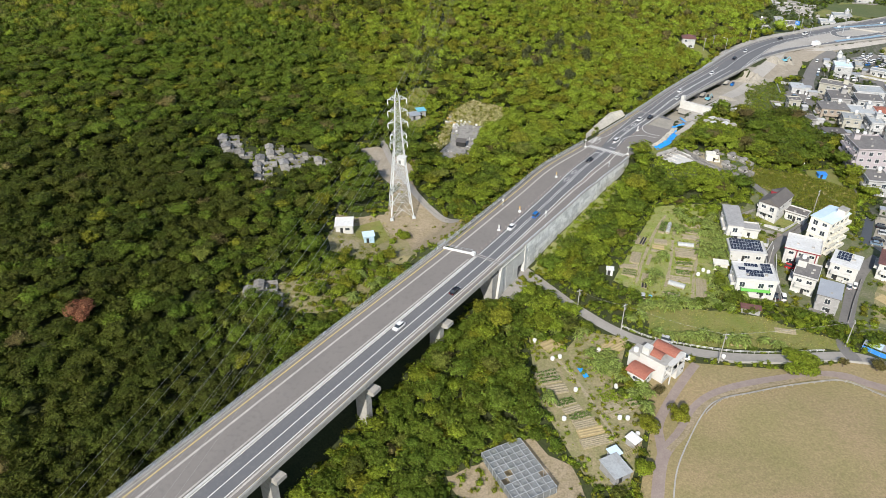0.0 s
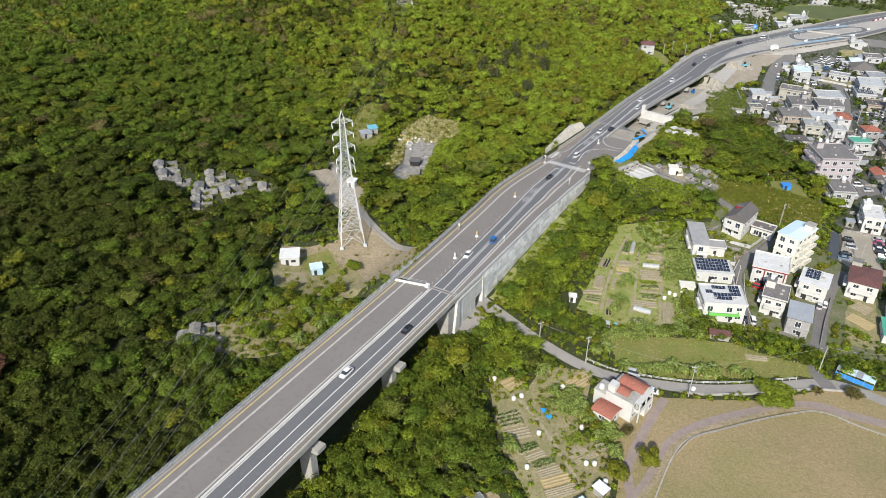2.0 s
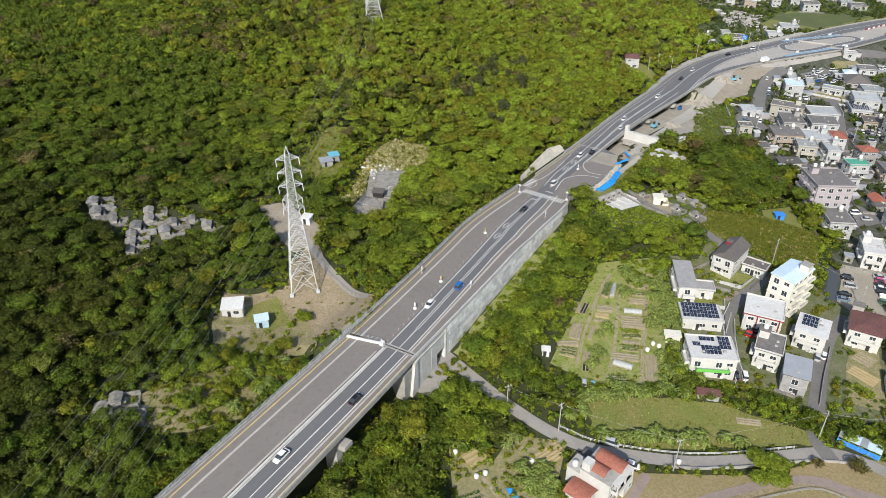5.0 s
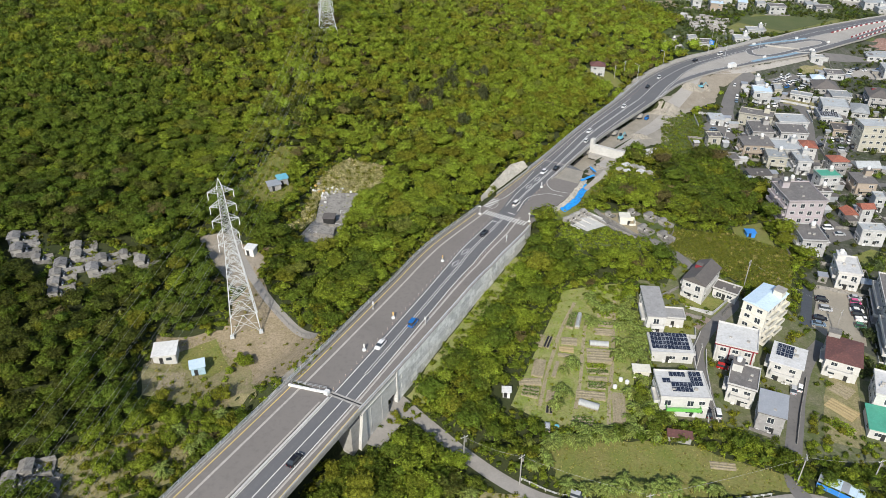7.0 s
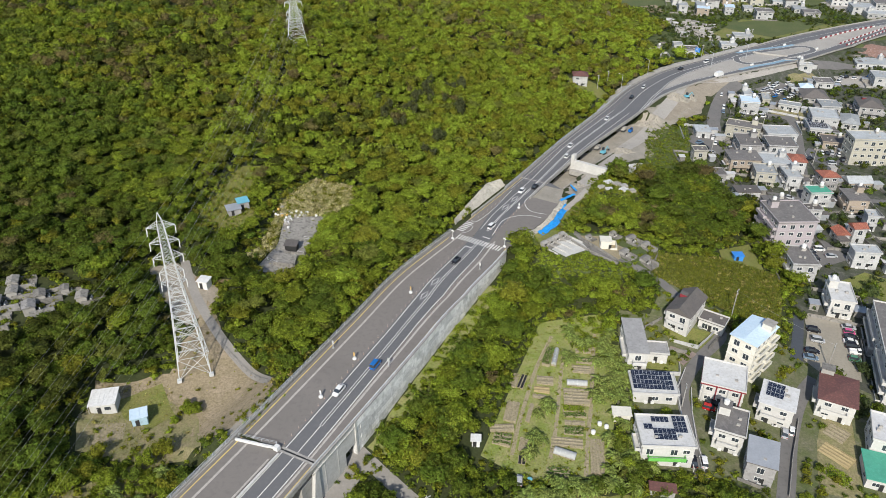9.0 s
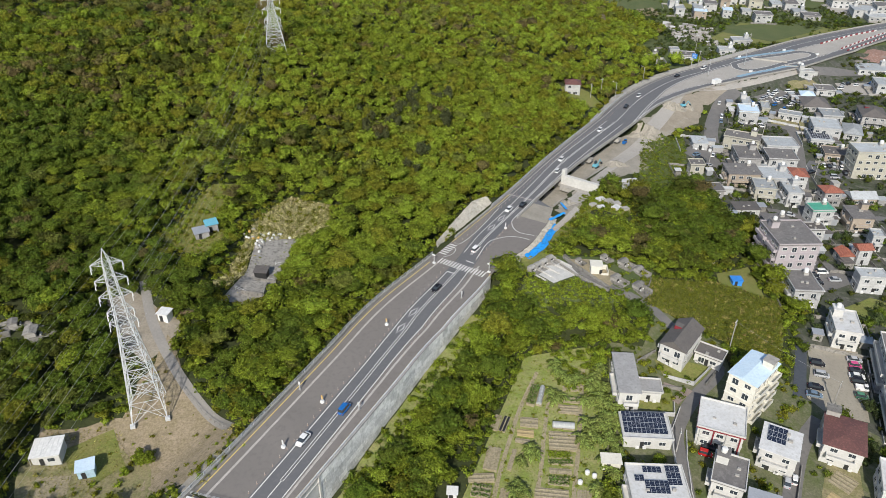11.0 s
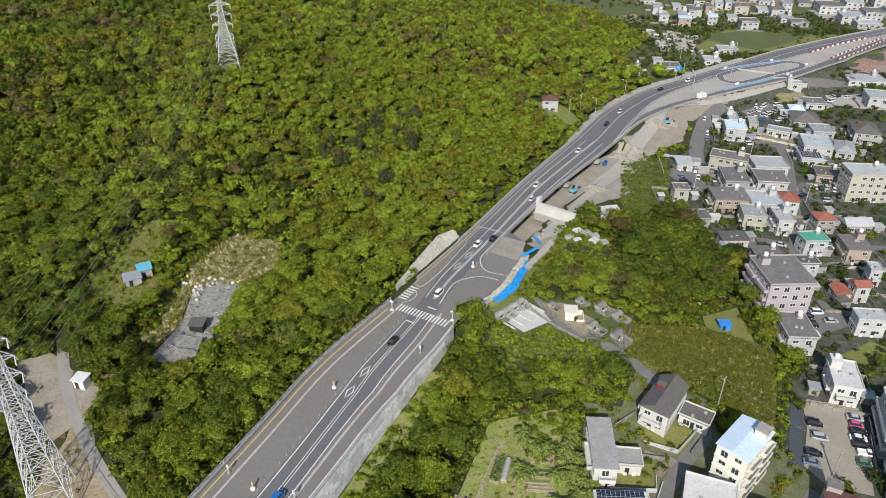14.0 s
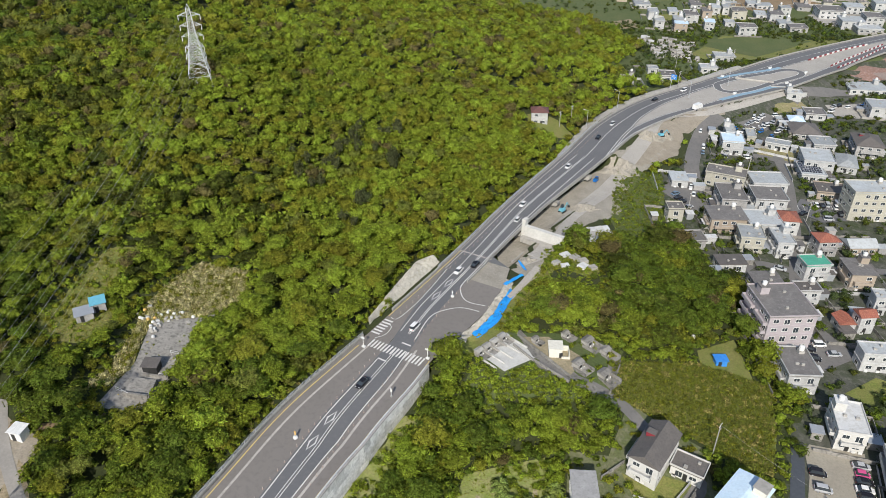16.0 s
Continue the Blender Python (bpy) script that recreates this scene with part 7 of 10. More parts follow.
strip("median_kerb", S0, S_GATE + 1, 11.76, 12.3, 0.42, WALL_CAST, viaduct, "low pale concrete median kerb", thick=0.4)


def delineator(s, off):
    p = on_road(s, off)
    b = Solid().lathe(0, 0, [(0.17, 0), (0.17, 0.04), (0.05, 0.1), (0.045, 0.72), (0.03, 0.76)], 8)
    if not POSTS:
        ob = part("delineator_post", b, ORANGE)
        ob.matrix_basis = pose(*p)
        tagged(ob, "short faded brownish flexible lane post on the asphalt", "post", "lane posts")
        q = part("reflector_band", Solid().lathe(0, 0, [(0.052, 0.5), (0.052, 0.62)], 8), PLASTIC_WHITE, ob)
        POSTS.append(ob)
    else:
        copy_thing(POSTS[0], pose(*p))


POSTS = []
for s in np.arange(S_GATE + 4, Z - 6, 2.6):
    delineator(s, float(np.interp(s, [S_GATE, Z - 59, Z - 48, Z - 32, Z - 15, Z], [11.3, 10.7, 10.9, 10.5, 8.7, 6.6])))
for s in np.arange(Z - 52, Z - 8, 2.6):
    delineator(s, float(np.interp(s, [Z - 50, Z - 28, Z - 9], [19.2, 18.4, 15.2])))
for s in np.arange(Z + 3, Z + 34, 2.6):
    delineator(s, float(np.interp(s, [Z + 3, Z + 22, Z + 34], [13.3, 12.2, 11.6])))
for s in np.arange(Z + 12, S_BEND + 30, 3.2):
    delineator(s, float(np.interp(s, [Z + 10, Z + 76, S_BEND], [3.2, 3.3, 4.2])))


def guard_sign(s, off, col):
    p = on_road(s, off)
    ob = thing("warning_sign", p.x, p.y, p.z, heading(s), "white weighted warning stand with an upright marker board", "sign", "warning stands")
    part("base", Solid().lathe(0, 0, [(0.55, 0), (0.55, 0.35), (0.4, 0.5)], 10), PLASTIC_WHITE, ob)
    part("pole", Solid().box(0, 0, 0.5, 0.12, 0.12, 1.0), STEEL, ob)
    part("board", Solid().box(0, 0, 0.9, 0.08, 0.42, 1.2), col, ob)


for _s, _o, _m in ((389.7, 10.0, PLASTIC_WHITE), (405.2, 9.8, SIGN_YELLOW), (438.5, 9.1, SIGN_YELLOW), (Z + 27, 11.6, PLASTIC_WHITE)):
    guard_sign(_s, _o, _m)


def street_lamp(s, off, height, reach, label):
    p = on_road(s, off)
    ob = thing("street_lamp", p.x, p.y, p.z, heading(s) - 90, label, "street lamp", "road lamps")
    part("base_block", Solid().box(0, 0, 0, 0.5, 0.5, 0.3), CONCRETE, ob)
    part("pole", Solid().bar((0, 0, 0.3), (0, 0, height), 0.1, 8), STEEL, ob)
    if reach:
        part("arm", Solid().bar((0, 0, height - 0.05), (-reach, 0, height + 0.3), 0.06, 6), STEEL, ob)
        part("lamp_head", Solid().box(-reach, 0, height + 0.22, 0.7, 0.25, 0.14), PLASTIC_WHITE, ob)
    else:
        part("sign_board", Solid().box(0, 0, height - 1.1, 0.5, 0.08, 1.1), PLASTIC_WHITE, ob)


street_lamp(Z - 17.7, 20.4, 2.6, 0, "white roadside sign post on a block")
street_lamp(406.5, 2.6, 2.6, 0, "white roadside sign post on a block")
street_lamp(406.5, 19.0, 2.6, 0, "white roadside sign post on a block")
for _s, _o in ((S_BEND + 30, -1.5), (S_NOSE + 4, -1.5), (S_NOSE + 46, 14.0), (S_NOSE + 80, 14.5)):
    street_lamp(_s, _o, 9.0, 2.0, "slim steel road lamp with a short arm")


def signal(s, off):
    p = on_road(s, off)
    ob = thing("traffic_signal", p.x, p.y, p.z, heading(s) - 90, "white traffic signal post beside the crossing", "traffic signal", "crossing signals")
    part("base_block", Solid().box(0, 0, 0, 0.9, 0.6, 0.45), PLASTIC_WHITE, ob)
    part("pole", Solid().bar((0, 0, 0.4), (0, 0, 3.6), 0.09, 8), PLASTIC_WHITE, ob)
    part("signal_box", Solid().box(0, -0.15, 3.0, 1.1, 0.25, 0.36), PLASTIC_WHITE, ob)


signal(Z - 6, 3.2)
signal(Z - 1.5, 20.2)
# striped barrier walls, boards and signs of the road works in the distance
for f, n in ((lambda t: np.interp(t, [856, 890, 918], [14.4, 12.0, 12.0]), 22), (lambda t: np.interp(t, [852, 894, 928], [28.8, 22.6, 16.9]), 25), (lambda t: np.interp(t, [852, 886, 927], [33.0, 29.0, 20.5]), 25)):
    for k in range(n):
        s = 853 + k * 3.0
        strip("barrier_block", s, s + 2.5, lambda t: f(t) - 0.25, lambda t: f(t) + 0.25, 0.9, PLASTIC_WHITE if k % 2 else TRIM_RED, road, thick=0.9)
LOOP = material("pale_blue_marking", (0.27, 0.40, 0.50), (0.22, 0.34, 0.43), 0.3, 0.8, (0.20, 0.25, 0.30), 1.0, 0.05)


def loop_line(name, pts, half, mat, lift, height=0.0, shift=0.0):
    """A bent band, or a low wall, over the turning loop through places on the plan."""
    c = spline([(px, py, float(on_road(station(px, py)[0], 0).z)) for px, py in pts], 2.0)
    d = np.gradient(c[:, :2], axis=0)
    d /= np.linalg.norm(d, axis=1)[:, None]
    vs, fs = [], []
    for p, q in zip(c, d):
        for e, up in ((-half, 0), (half, 0), (half, height), (-half, height))[: 4 if height else 2]:
            vs.append((p[0] - q[1] * (e + shift), p[1] + q[0] * (e + shift), p[2] + lift + up))
    m = 4 if height else 2
    for i in range(len(c) - 1):
        for a, b in ((0, 1), (1, 2), (2, 3), (3, 0))[: 4 if height else 1]:
            fs.append((m * i + a, m * i + b, m * i + m + b, m * i + m + a))
    if height:
        fs += [(3, 2, 1, 0), tuple(len(vs) - 4 + k for k in range(4))]
    return part(name, mesh_of(name, vs, fs, mat), mat, road)


RING = [(260.3, 474.2), (272.9, 481.5), (284.3, 486.2), (298.1, 490.3), (313.0, 495.6), (320.0, 492.5), (317.5, 485.5), (306.4, 479.3), (291.3, 472.6), (279, 465.7), (264.4, 460.4), (257.8, 464.8)]
loop_line("carriageway", RING + RING[:1], 2.0, ASPHALT_NEW, 0.06)
for k in (-1.9, 1.9):
    loop_line("lane_line", RING + RING[:1], 0.16, WHITE_LINE, 0.075, shift=k)
for pts in ([(266, 484), (277, 488.4), (290, 492.6), (304, 496.4), (314, 500.5)], [(250, 449.5), (262, 455), (276, 460.6), (289, 466.6), (298, 466.5)]):
    loop_line("blue_lane", pts, 1.35, LOOP, 0.05)
loop_line("low_wall", [(276, 483.2), (284.2, 478.2), (294.7, 472.6)], 0.22, CONCRETE, 0.0, 0.9)
for px_, py_ in ((270, 486.5), (306, 499), (322, 488.5), (300, 471.5), (262, 457.5)):
    _p = on_road(station(px_, py_)[0], 0)
    part("traffic_block", Solid().box(px_, py_, _p.z, 2.2, 0.7, 1.0, 0.4), PLASTIC_WHITE, road)
sgn = thing("direction_sign", *on_road(S_NOSE + 52, -2.0), heading(S_NOSE + 52), "blue direction sign board on a tall post", "sign")
part("pole", Solid().bar((0, 0, 0), (0, 0, 7), 0.12, 8), STEEL, sgn)
part("board", Solid().box(0, -1.2, 5.2, 0.1, 3.4, 2.6), SIGN_BLUE, sgn)
for k in (-0.7, 0.1, 0.8):
    part("writing_bar", Solid().box(-0.07, -1.2 + 0.2 * k, 6.4 + k * 0.8, 0.02, 2.2 - abs(k), 0.22), WHITE_LINE, sgn)


# ---- road works below the bridge ----
def wall_run(name, pts, thick, height, mat, label, category="wall", drop=0.6, group=""):
    """A free wall along a line on the ground."""
    ob = tagged(new(name), label, category, group)
    for (x0, y0), (x1, y1) in zip(pts, pts[1:]):
        n = max(1, int(math.hypot(x1 - x0, y1 - y0) / 6))
        for i in range(n):
            a, b = (x0 + (x1 - x0) * i / n, y0 + (y1 - y0) * i / n), (x0 + (x1 - x0) * (i + 1) / n, y0 + (y1 - y0) * (i + 1) / n)
            m = ((a[0] + b[0]) / 2, (a[1] + b[1]) / 2)
            part("wall_piece", Solid().box(m[0], m[1], float(G(*m)) - drop, math.hypot(b[0] - a[0], b[1] - a[1]) + 0.01, thick, height + drop, math.atan2(b[1] - a[1], b[0] - a[0])), mat, ob)
    return ob


_ab = thing("new_abutment", 123.3, 326.0, float(G(123.3, 326)), -43.5, "new pale concrete abutment wall of an unbuilt bridge", "abutment")
part("wall", Solid().box(0, 0, -1.5, 14.6, 1.4, 5.4), WALL_CAST, _ab)
part("coping", Solid().box(0, 0, 3.9, 14.8, 1.6, 0.25), WALL_CAST, _ab)
part("end_pier", Solid().box(-7.6, 0.2, -1.5, 1.4, 2.0, 8.0), WALL_CAST, _ab)
part("footing", Solid().box(0, -1.6, -1.5, 15.5, 2.0, 1.9), CONCRETE, _ab)
wall_run("site_kerb", [(110.5, 317.5), (116, 323)], 0.5, 1.0, CONCRETE, "low concrete kerb wall at the works")


def bank(name, s0, s1, a, b, ups, mat, label, category, seed, n=5, rough=0.12, kind="", over=0.25):
    """An uneven sloping sheet beside the road: offsets a to b (functions of the station), ups: heights across it, relative to the road."""
    r = np.random.default_rng(seed)
    ss = np.linspace(s0, s1, max(3, int((s1 - s0) / 1.2)))
    vs, fs = [], []
    for q in ss:
        for i in range(n):
            t = i / (n - 1)
            p = on_road(q, a(q) + (b(q) - a(q)) * t + r.normal(0, rough), float(np.interp(t, np.linspace(0, 1, len(ups)), ups)) + r.normal(0, rough))
            vs.append((p.x, p.y, max(p.z, float(G(p.x, p.y)) + over)))
    for i in range(len(ss) - 1):
        for k in range(n - 1):
            fs.append((i * n + k, i * n + k + 1, i * n + n + k + 1, i * n + n + k))
    ob = part(name, mesh_of(name, vs, fs, mat), mat)
    return tagged(ob, label, category, kind=kind)


bank("pale_bank", Z + 8, Z + 44, lambda s: W(s) - 0.1, lambda s: W(s) + 2.2, (-0.15, 0.15, -0.3, -0.9), ROCK, "strip of pale crushed stone along the road", "ground", 14, 5, 0.15, "structure")
bank("earth_slope", Z + 2, Z + 36, lambda s: W(s) + 2.0, lambda s: W(s) + 6.5, (-0.6, -1.6, -3.6), GRASS, "rough grassy slope below the road", "ground", 15, 5, 0.2, "structure")
bank("road_bank", S_BEND - 6, S_NOSE + 120, lambda s: -0.9, lambda s: float(np.interp(s, [S_BEND - 6, S_BEND + 30, S_NOSE + 120], [-1.4, -4.0, -4.0])), (-0.3, 0.1, 0.3, 0.3), CONCRETE, "pale concrete bank between road and wood", "bank", 18, 5, 0.08, "structure")
bank("tarp", station(87.8, 274.9)[0], station(104.5, 294.5)[0], lambda s: W(s) + 2.0, lambda s: W(s) + np.interp(s, [Z + 4, Z + 10, Z + 26, Z + 34], [2.5, 3.9, 4.6, 4.0]), (-0.2, -0.7, -1.7), BLUE_TARP, "blue plastic tarpaulin spread over a bank", "tarpaulin", 12, 7, 0.14, "", 0.6)
bank("tarp_strip", Z + 40, Z + 48, lambda s: np.interp(s, [Z + 40, Z + 48], [21.4, 24.0]), lambda s: np.interp(s, [Z + 40, Z + 48], [22.6, 25.2]), (0.5, 0.7, 0.4), BLUE_TARP, "blue plastic tarpaulin strip over loose soil", "tarpaulin", 13, 4, 0.1, "", 0.6)
bank("tarp_strip", Z + 51, Z + 55, lambda s: np.interp(s, [Z + 51, Z + 55], [24, 20]), lambda s: np.interp(s, [Z + 51, Z + 55], [25, 21]), (0.3, 0.5, 0.3), BLUE_TARP, "blue plastic tarpaulin strip over loose soil", "tarpaulin", 16, 4, 0.1, "", 0.6)
bank("bank_slab", Z + 36, Z + 56, lambda s: np.interp(s, [Z + 36, Z + 56], [25.0, 25.6]), lambda s: np.interp(s, [Z + 36, Z + 56], [26.6, 27.6]), (-0.3, -0.6, -1.4), CRUSHED, "pale concrete slope slab at the works", "slab", 17, 4, 0.03)
bank("rock_cut", Z + 3, Z + 42, lambda s: -1.3, lambda s: np.interp(s, [Z + 3, Z + 20, Z + 36, Z + 42], [-1.7, -4.4, -6.4, -4.0]), (0.1, 0.6, 1.2, 1.8, 2.1, 2.0), ROCK, "pale sprayed limestone cut slope beside the road", "slope", 3, 9, 0.06)
_rr = random.Random(12)
_sy = thing("panel_roof", 145.0, 331.0, float(G(145, 331)), 4, "sagging low roof of pale weathered panels", "roof")
for i in range(4):
    for j in range(3):
        q = part("panel", Solid().box(0, 0, 0, 2.5, 3.3, 0.08), _rr.choice((ROOF_WHITE, ROOF_WHITE, CONCRETE, WALL_CAST)), _sy)
        q.matrix_basis = pose(-3.9 + i * 2.5 + 0.5 * j - 0.5, -3.4 + j * 3.3, 1.2 + _rr.uniform(-0.15, 0.25), _rr.uniform(-4, 4), _rr.uniform(-5, 5), _rr.uniform(-4, 4))
for a in (-4, 0, 4):
    for b in (-4, 0, 4):
        part("post", Solid().box(a, b, -1.5, 0.14, 0.14, 2.6), STEEL, _sy)


for k, (x_, y_, w_, d_, t_) in enumerate(((127.4, 314.0, 3.4, 2.6, 20), (129.8, 311.6, 3.2, 2.4, 32), (131.6, 308.6, 3.0, 2.4, 10), (130.6, 305.6, 3.6, 2.8, 40), (133.6, 304.6, 2.6, 2.2, 15), (122.6, 308.4, 2.6, 1.8, 25), (125.0, 306.4, 2.8, 2.0, 5), (124.0, 295.5, 3.2, 2.2, 30))):
    z_ = float(G(x_, y_))
    o_ = part("broken_slab", Solid().box(0, 0, -0.3, w_, d_, 1.1 + 0.2 * (k % 3), 0, 0.93), CONCRETE if k % 3 else ROOF_WHITE)
    o_.matrix_basis = pose(x_, y_, z_, 4 - 3 * (k % 3), 5 * (k % 2), t_)
    tagged(o_, "pale broken concrete slab on an overgrown bank", "slab", "broken slabs on the bank")


def digger(x, y, turn):
    z = float(G(x, y)) + 0.1
    ob = thing("excavator", x, y, z, turn, "small teal excavator parked on the works gravel", "excavator")
    for s in (-0.8, 0.8):
        part("track", Solid().box(0, s, 0, 2.8, 0.5, 0.65, 0, 0.9), RUBBER, ob)
    part("body", Solid().box(-0.3, 0, 0.65, 2.2, 1.8, 0.9, 0, 0.92), TEAL, ob)
    part("cab", Solid().box(0.3, 0.45, 1.55, 1.1, 0.9, 1.2, 0, 0.9), GLASS, ob)
    part("boom", Solid().bar((0.7, -0.3, 1.2), (2.4, -0.3, 3.0), 0.18).bar((2.4, -0.3, 3.0), (3.7, -0.3, 1.3), 0.14), TEAL, ob)
    part("bucket", Solid().box(3.8, -0.3, 0.6, 0.7, 0.8, 0.7, 0, 0.7), DARK, ob)


digger(137.7, 351.0, 40)
digger(202, 411, 10)


def heap(name, x, y, rx, ry, h, mat, label, category, seed, turn=0.0, n=26):
    """An uneven mound on the ground."""
    r = np.random.default_rng(seed)
    ph = r.uniform(0, 6.28, 6)
    vs, fs = [], []
    c, s = math.cos(turn), math.sin(turn)
    for j in range(9):
        for i in range(n):
            a = 2 * math.pi * i / n
            q = (j / 8) * (1 + 0.16 * math.sin(3 * a + ph[0]) + 0.1 * math.sin(7 * a + ph[1]))
            u, w = q * rx * math.cos(a), q * ry * math.sin(a)
            px, py = x + u * c - w * s, y + u * s + w * c
            t = j / 8
            z = h * (1 - t * t) * (1 + 0.35 * math.sin(u * 1.7 + ph[2]) * math.sin(w * 1.9 + ph[3]) + 0.2 * math.sin(u * 4.1 + ph[4])) - 0.25 * t
            vs.append((px, py, float(G(px, py)) + z))
    for j in range(8):
        for i in range(n):
            k = (i + 1) % n
            fs.append((j * n + i, j * n + k, j * n + n + k, j * n + n + i))
    return tagged(part(name, mesh_of(name, vs, fs, mat), mat), label, category)


for k, (x_, y_, a_, b_, h_) in enumerate(((146, 352, 7, 4, 1.2), (172, 383, 9, 5, 1.6), (196, 409, 7, 4, 2.2), (205, 412, 4, 3, 1.6), (114, 313, 4, 3, 0.9))):
    heap("gravel_mound", x_, y_, a_, b_, h_, GRAVEL, "heap of grey gravel in the works yard", "gravel", 20 + k)


# ---- tombs ----
# stained render, also darkened so tree shade over the tombs sits in its colour
PALE_TOMB = material("pale_tomb_render", (0.29, 0.28, 0.27), (0.19, 0.185, 0.18), 0.6, 0.9, (0.09, 0.09, 0.085), 1.3, 0.2, cover=0.22, spread=0.25, speck=0.1)


def tomb(x, y, turn, size=1.0, mat=CONCRETE_OLD, label="grey weathered concrete tomb with walled forecourt"):
    """A family tomb: a small roofed chamber, side walls round a paved court, a low front step."""
    z = float(G(x, y)) + 0.05
    ob = thing("tomb", x, y, z, turn, label, "tomb", "tombs on the hillside")
    k = size
    part("chamber", Solid().box(0, 1.6 * k, -0.6, 2.8 * k, 2.2 * k, 1.9 * k + 0.6), CONCRETE, ob)
    g = gable_roof(2.8 * k, 2.2 * k, 0.5 * k, 0.25 * k)
    for v in g.v:
        v.y, v.z = v.y + 1.6 * k, v.z + 1.92 * k
    part("roof", g, mat, ob)
    part("court", Solid().box(0, -1.2 * k, -0.7, 3.6 * k, 3.4 * k, 0.85), CONCRETE_OLD, ob)
    for a in (-1, 1):
        part("side_wall", Solid().box(a * 1.95 * k, -0.6 * k, -0.6, 0.28 * k, 4.6 * k, 1.5 * k + 0.2), mat, ob)
    part("slab", Solid().box(0, 0.42 * k, 0.16, 1.0 * k, 0.12 * k, 1.1 * k), DARK, ob, "dark stone door slab")
    part("altar", Solid().box(0, -0.1 * k, 0.16, 1.6 * k, 0.6 * k, 0.5 * k), CONCRETE, ob)
    for a in (-0.7, 0.7):
        part("vase", Solid().lathe(a * k, -0.2 * k, [(0.12, 0.66 * k), (0.16, 0.8 * k), (0.1, 0.95 * k)], 8), PLASTIC_WHITE, ob)


for _x, _y, _t, _k in ((-81.4, 248.4, 106, 1.35), (-78.9, 243.0, 106, 1.3), (-63.7, 245.4, 104, 1.2), (-62.7, 241.4, 104, 1.15), (-65.2, 236.9, 104, 1.3), (-65.7, 232.9, 106, 1.15), (-64.9, 228.9, 106, 1.15), (-64.2, 225.2, 106, 1.0),
                      (-56.4, 235.6, 110, 1.3), (-55.5, 240.4, 110, 1.15), (-50.6, 243.4, 108, 0.9), (-44.6, 239.7, 100, 1.2), (-73.4, 239.8, 104, 0.9),
                      (-54.6, 166.4, 100, 1.15), (-52.2, 169.6, 100, 1.15), (-49.8, 164.6, 100, 1.15)):
    tomb(_x, _y, _t, _k, PALE_TOMB if _k > 1.25 else CONCRETE_OLD, "pale weathered concrete tomb with a walled forecourt")
for _x, _y, _k in ((90.3, 266.3, 0.72), (92.7, 268.0, 0.72), (95.2, 269.9, 0.72), (97.7, 271.8, 0.72)):
    tomb(_x, _y, 36, _k, CONCRETE, "pale new concrete tomb with a paved forecourt")
for _x, _y, _k in ((106.4, 270.0, 0.6), (115.4, 271.0, 0.7), (120.4, 266.4, 0.95), (124.0, 262.4, 0.85), (114.9, 257.6, 0.9), (120.6, 253.6, 0.95)):
    tomb(_x, _y, 34, _k)
_w = thing("tomb", 110.5, 263.6, float(G(110.5, 263.6)), -12, "cream-white painted tomb house with side walls", "tomb", "tombs on the hillside")
part("chamber", Solid().box(-1.0, 0.8, -0.6, 3.4, 3.4, 3.6), WALL_CREAM, _w)
part("roof", Solid().box(-1.0, 0.8, 3.0, 3.9, 3.9, 0.2), WALL_CREAM, _w)
part("side_wall", Solid().box(2.6, 0.6, -0.6, 0.25, 3.4, 2.2), WALL_CREAM, _w)
part("back_wall", Solid().box(1.6, 2.4, -0.6, 1.9, 0.25, 2.3), WALL_CREAM, _w)
part("front_wall", Solid().box(1.7, -1.2, -0.6, 2.2, 0.25, 1.5), WALL_CREAM, _w)
part("door_slab", Solid().box(0.4, -0.92, 0.3, 0.9, 0.06, 1.6), DARK, _w)
for pts in ([(101.8, 273.6), (106, 265), (111.0, 254.8)], [(99.5, 269.5), (103.3, 262.2), (110, 253)], [(119.6, 249.2), (125.6, 258.6)]):
    wall_run("tomb_wall", pts, 0.3, 0.9, CONCRETE_OLD, "low grey wall round the tomb gardens", "wall", 0.6, "tomb garden walls")
for k in range(5):
    x_, y_ = 89.6 + 2.5 * k, 265.0 + 1.9 * k
    wall_run("bay_wall", [(x_, y_), (x_ + 3.4, y_ - 4.7)], 0.3, 0.55, WALL_CAST, "low pale wall between new tomb courts", "wall", 0.4, "tomb garden walls")
patch("tomb_court", [(102.5, 273), (106.4, 265.4), (111.3, 255.5), (116.8, 262), (110, 272)], TILLED, "brown earth court round a tomb house", "ground", 0.2, 1.5)
_r = random.Random(8)
for _x, _y in ((268.7, 584.9), (266.5, 572.1), (276.4, 578.8), (271.2, 556.0), (284.6, 570.3), (283.6, 557.3), (263.4, 547.2), (268.4, 541.3), (279.9, 537.4), (257.4, 546.5), (285.4, 585.6), (262, 560), (276, 565), (290, 578), (273, 548), (266, 590)):
    for _k in range(3):
        tomb(_x + _r.uniform(-5, 5), _y + _r.uniform(-6, 6), _r.uniform(-40, -10), _r.uniform(0.8, 1.3), _r.choice((WALL_AGED_DIM, CONCRETE, CONCRETE_OLD, CONCRETE)), "pale tomb in the far hillside cemetery")


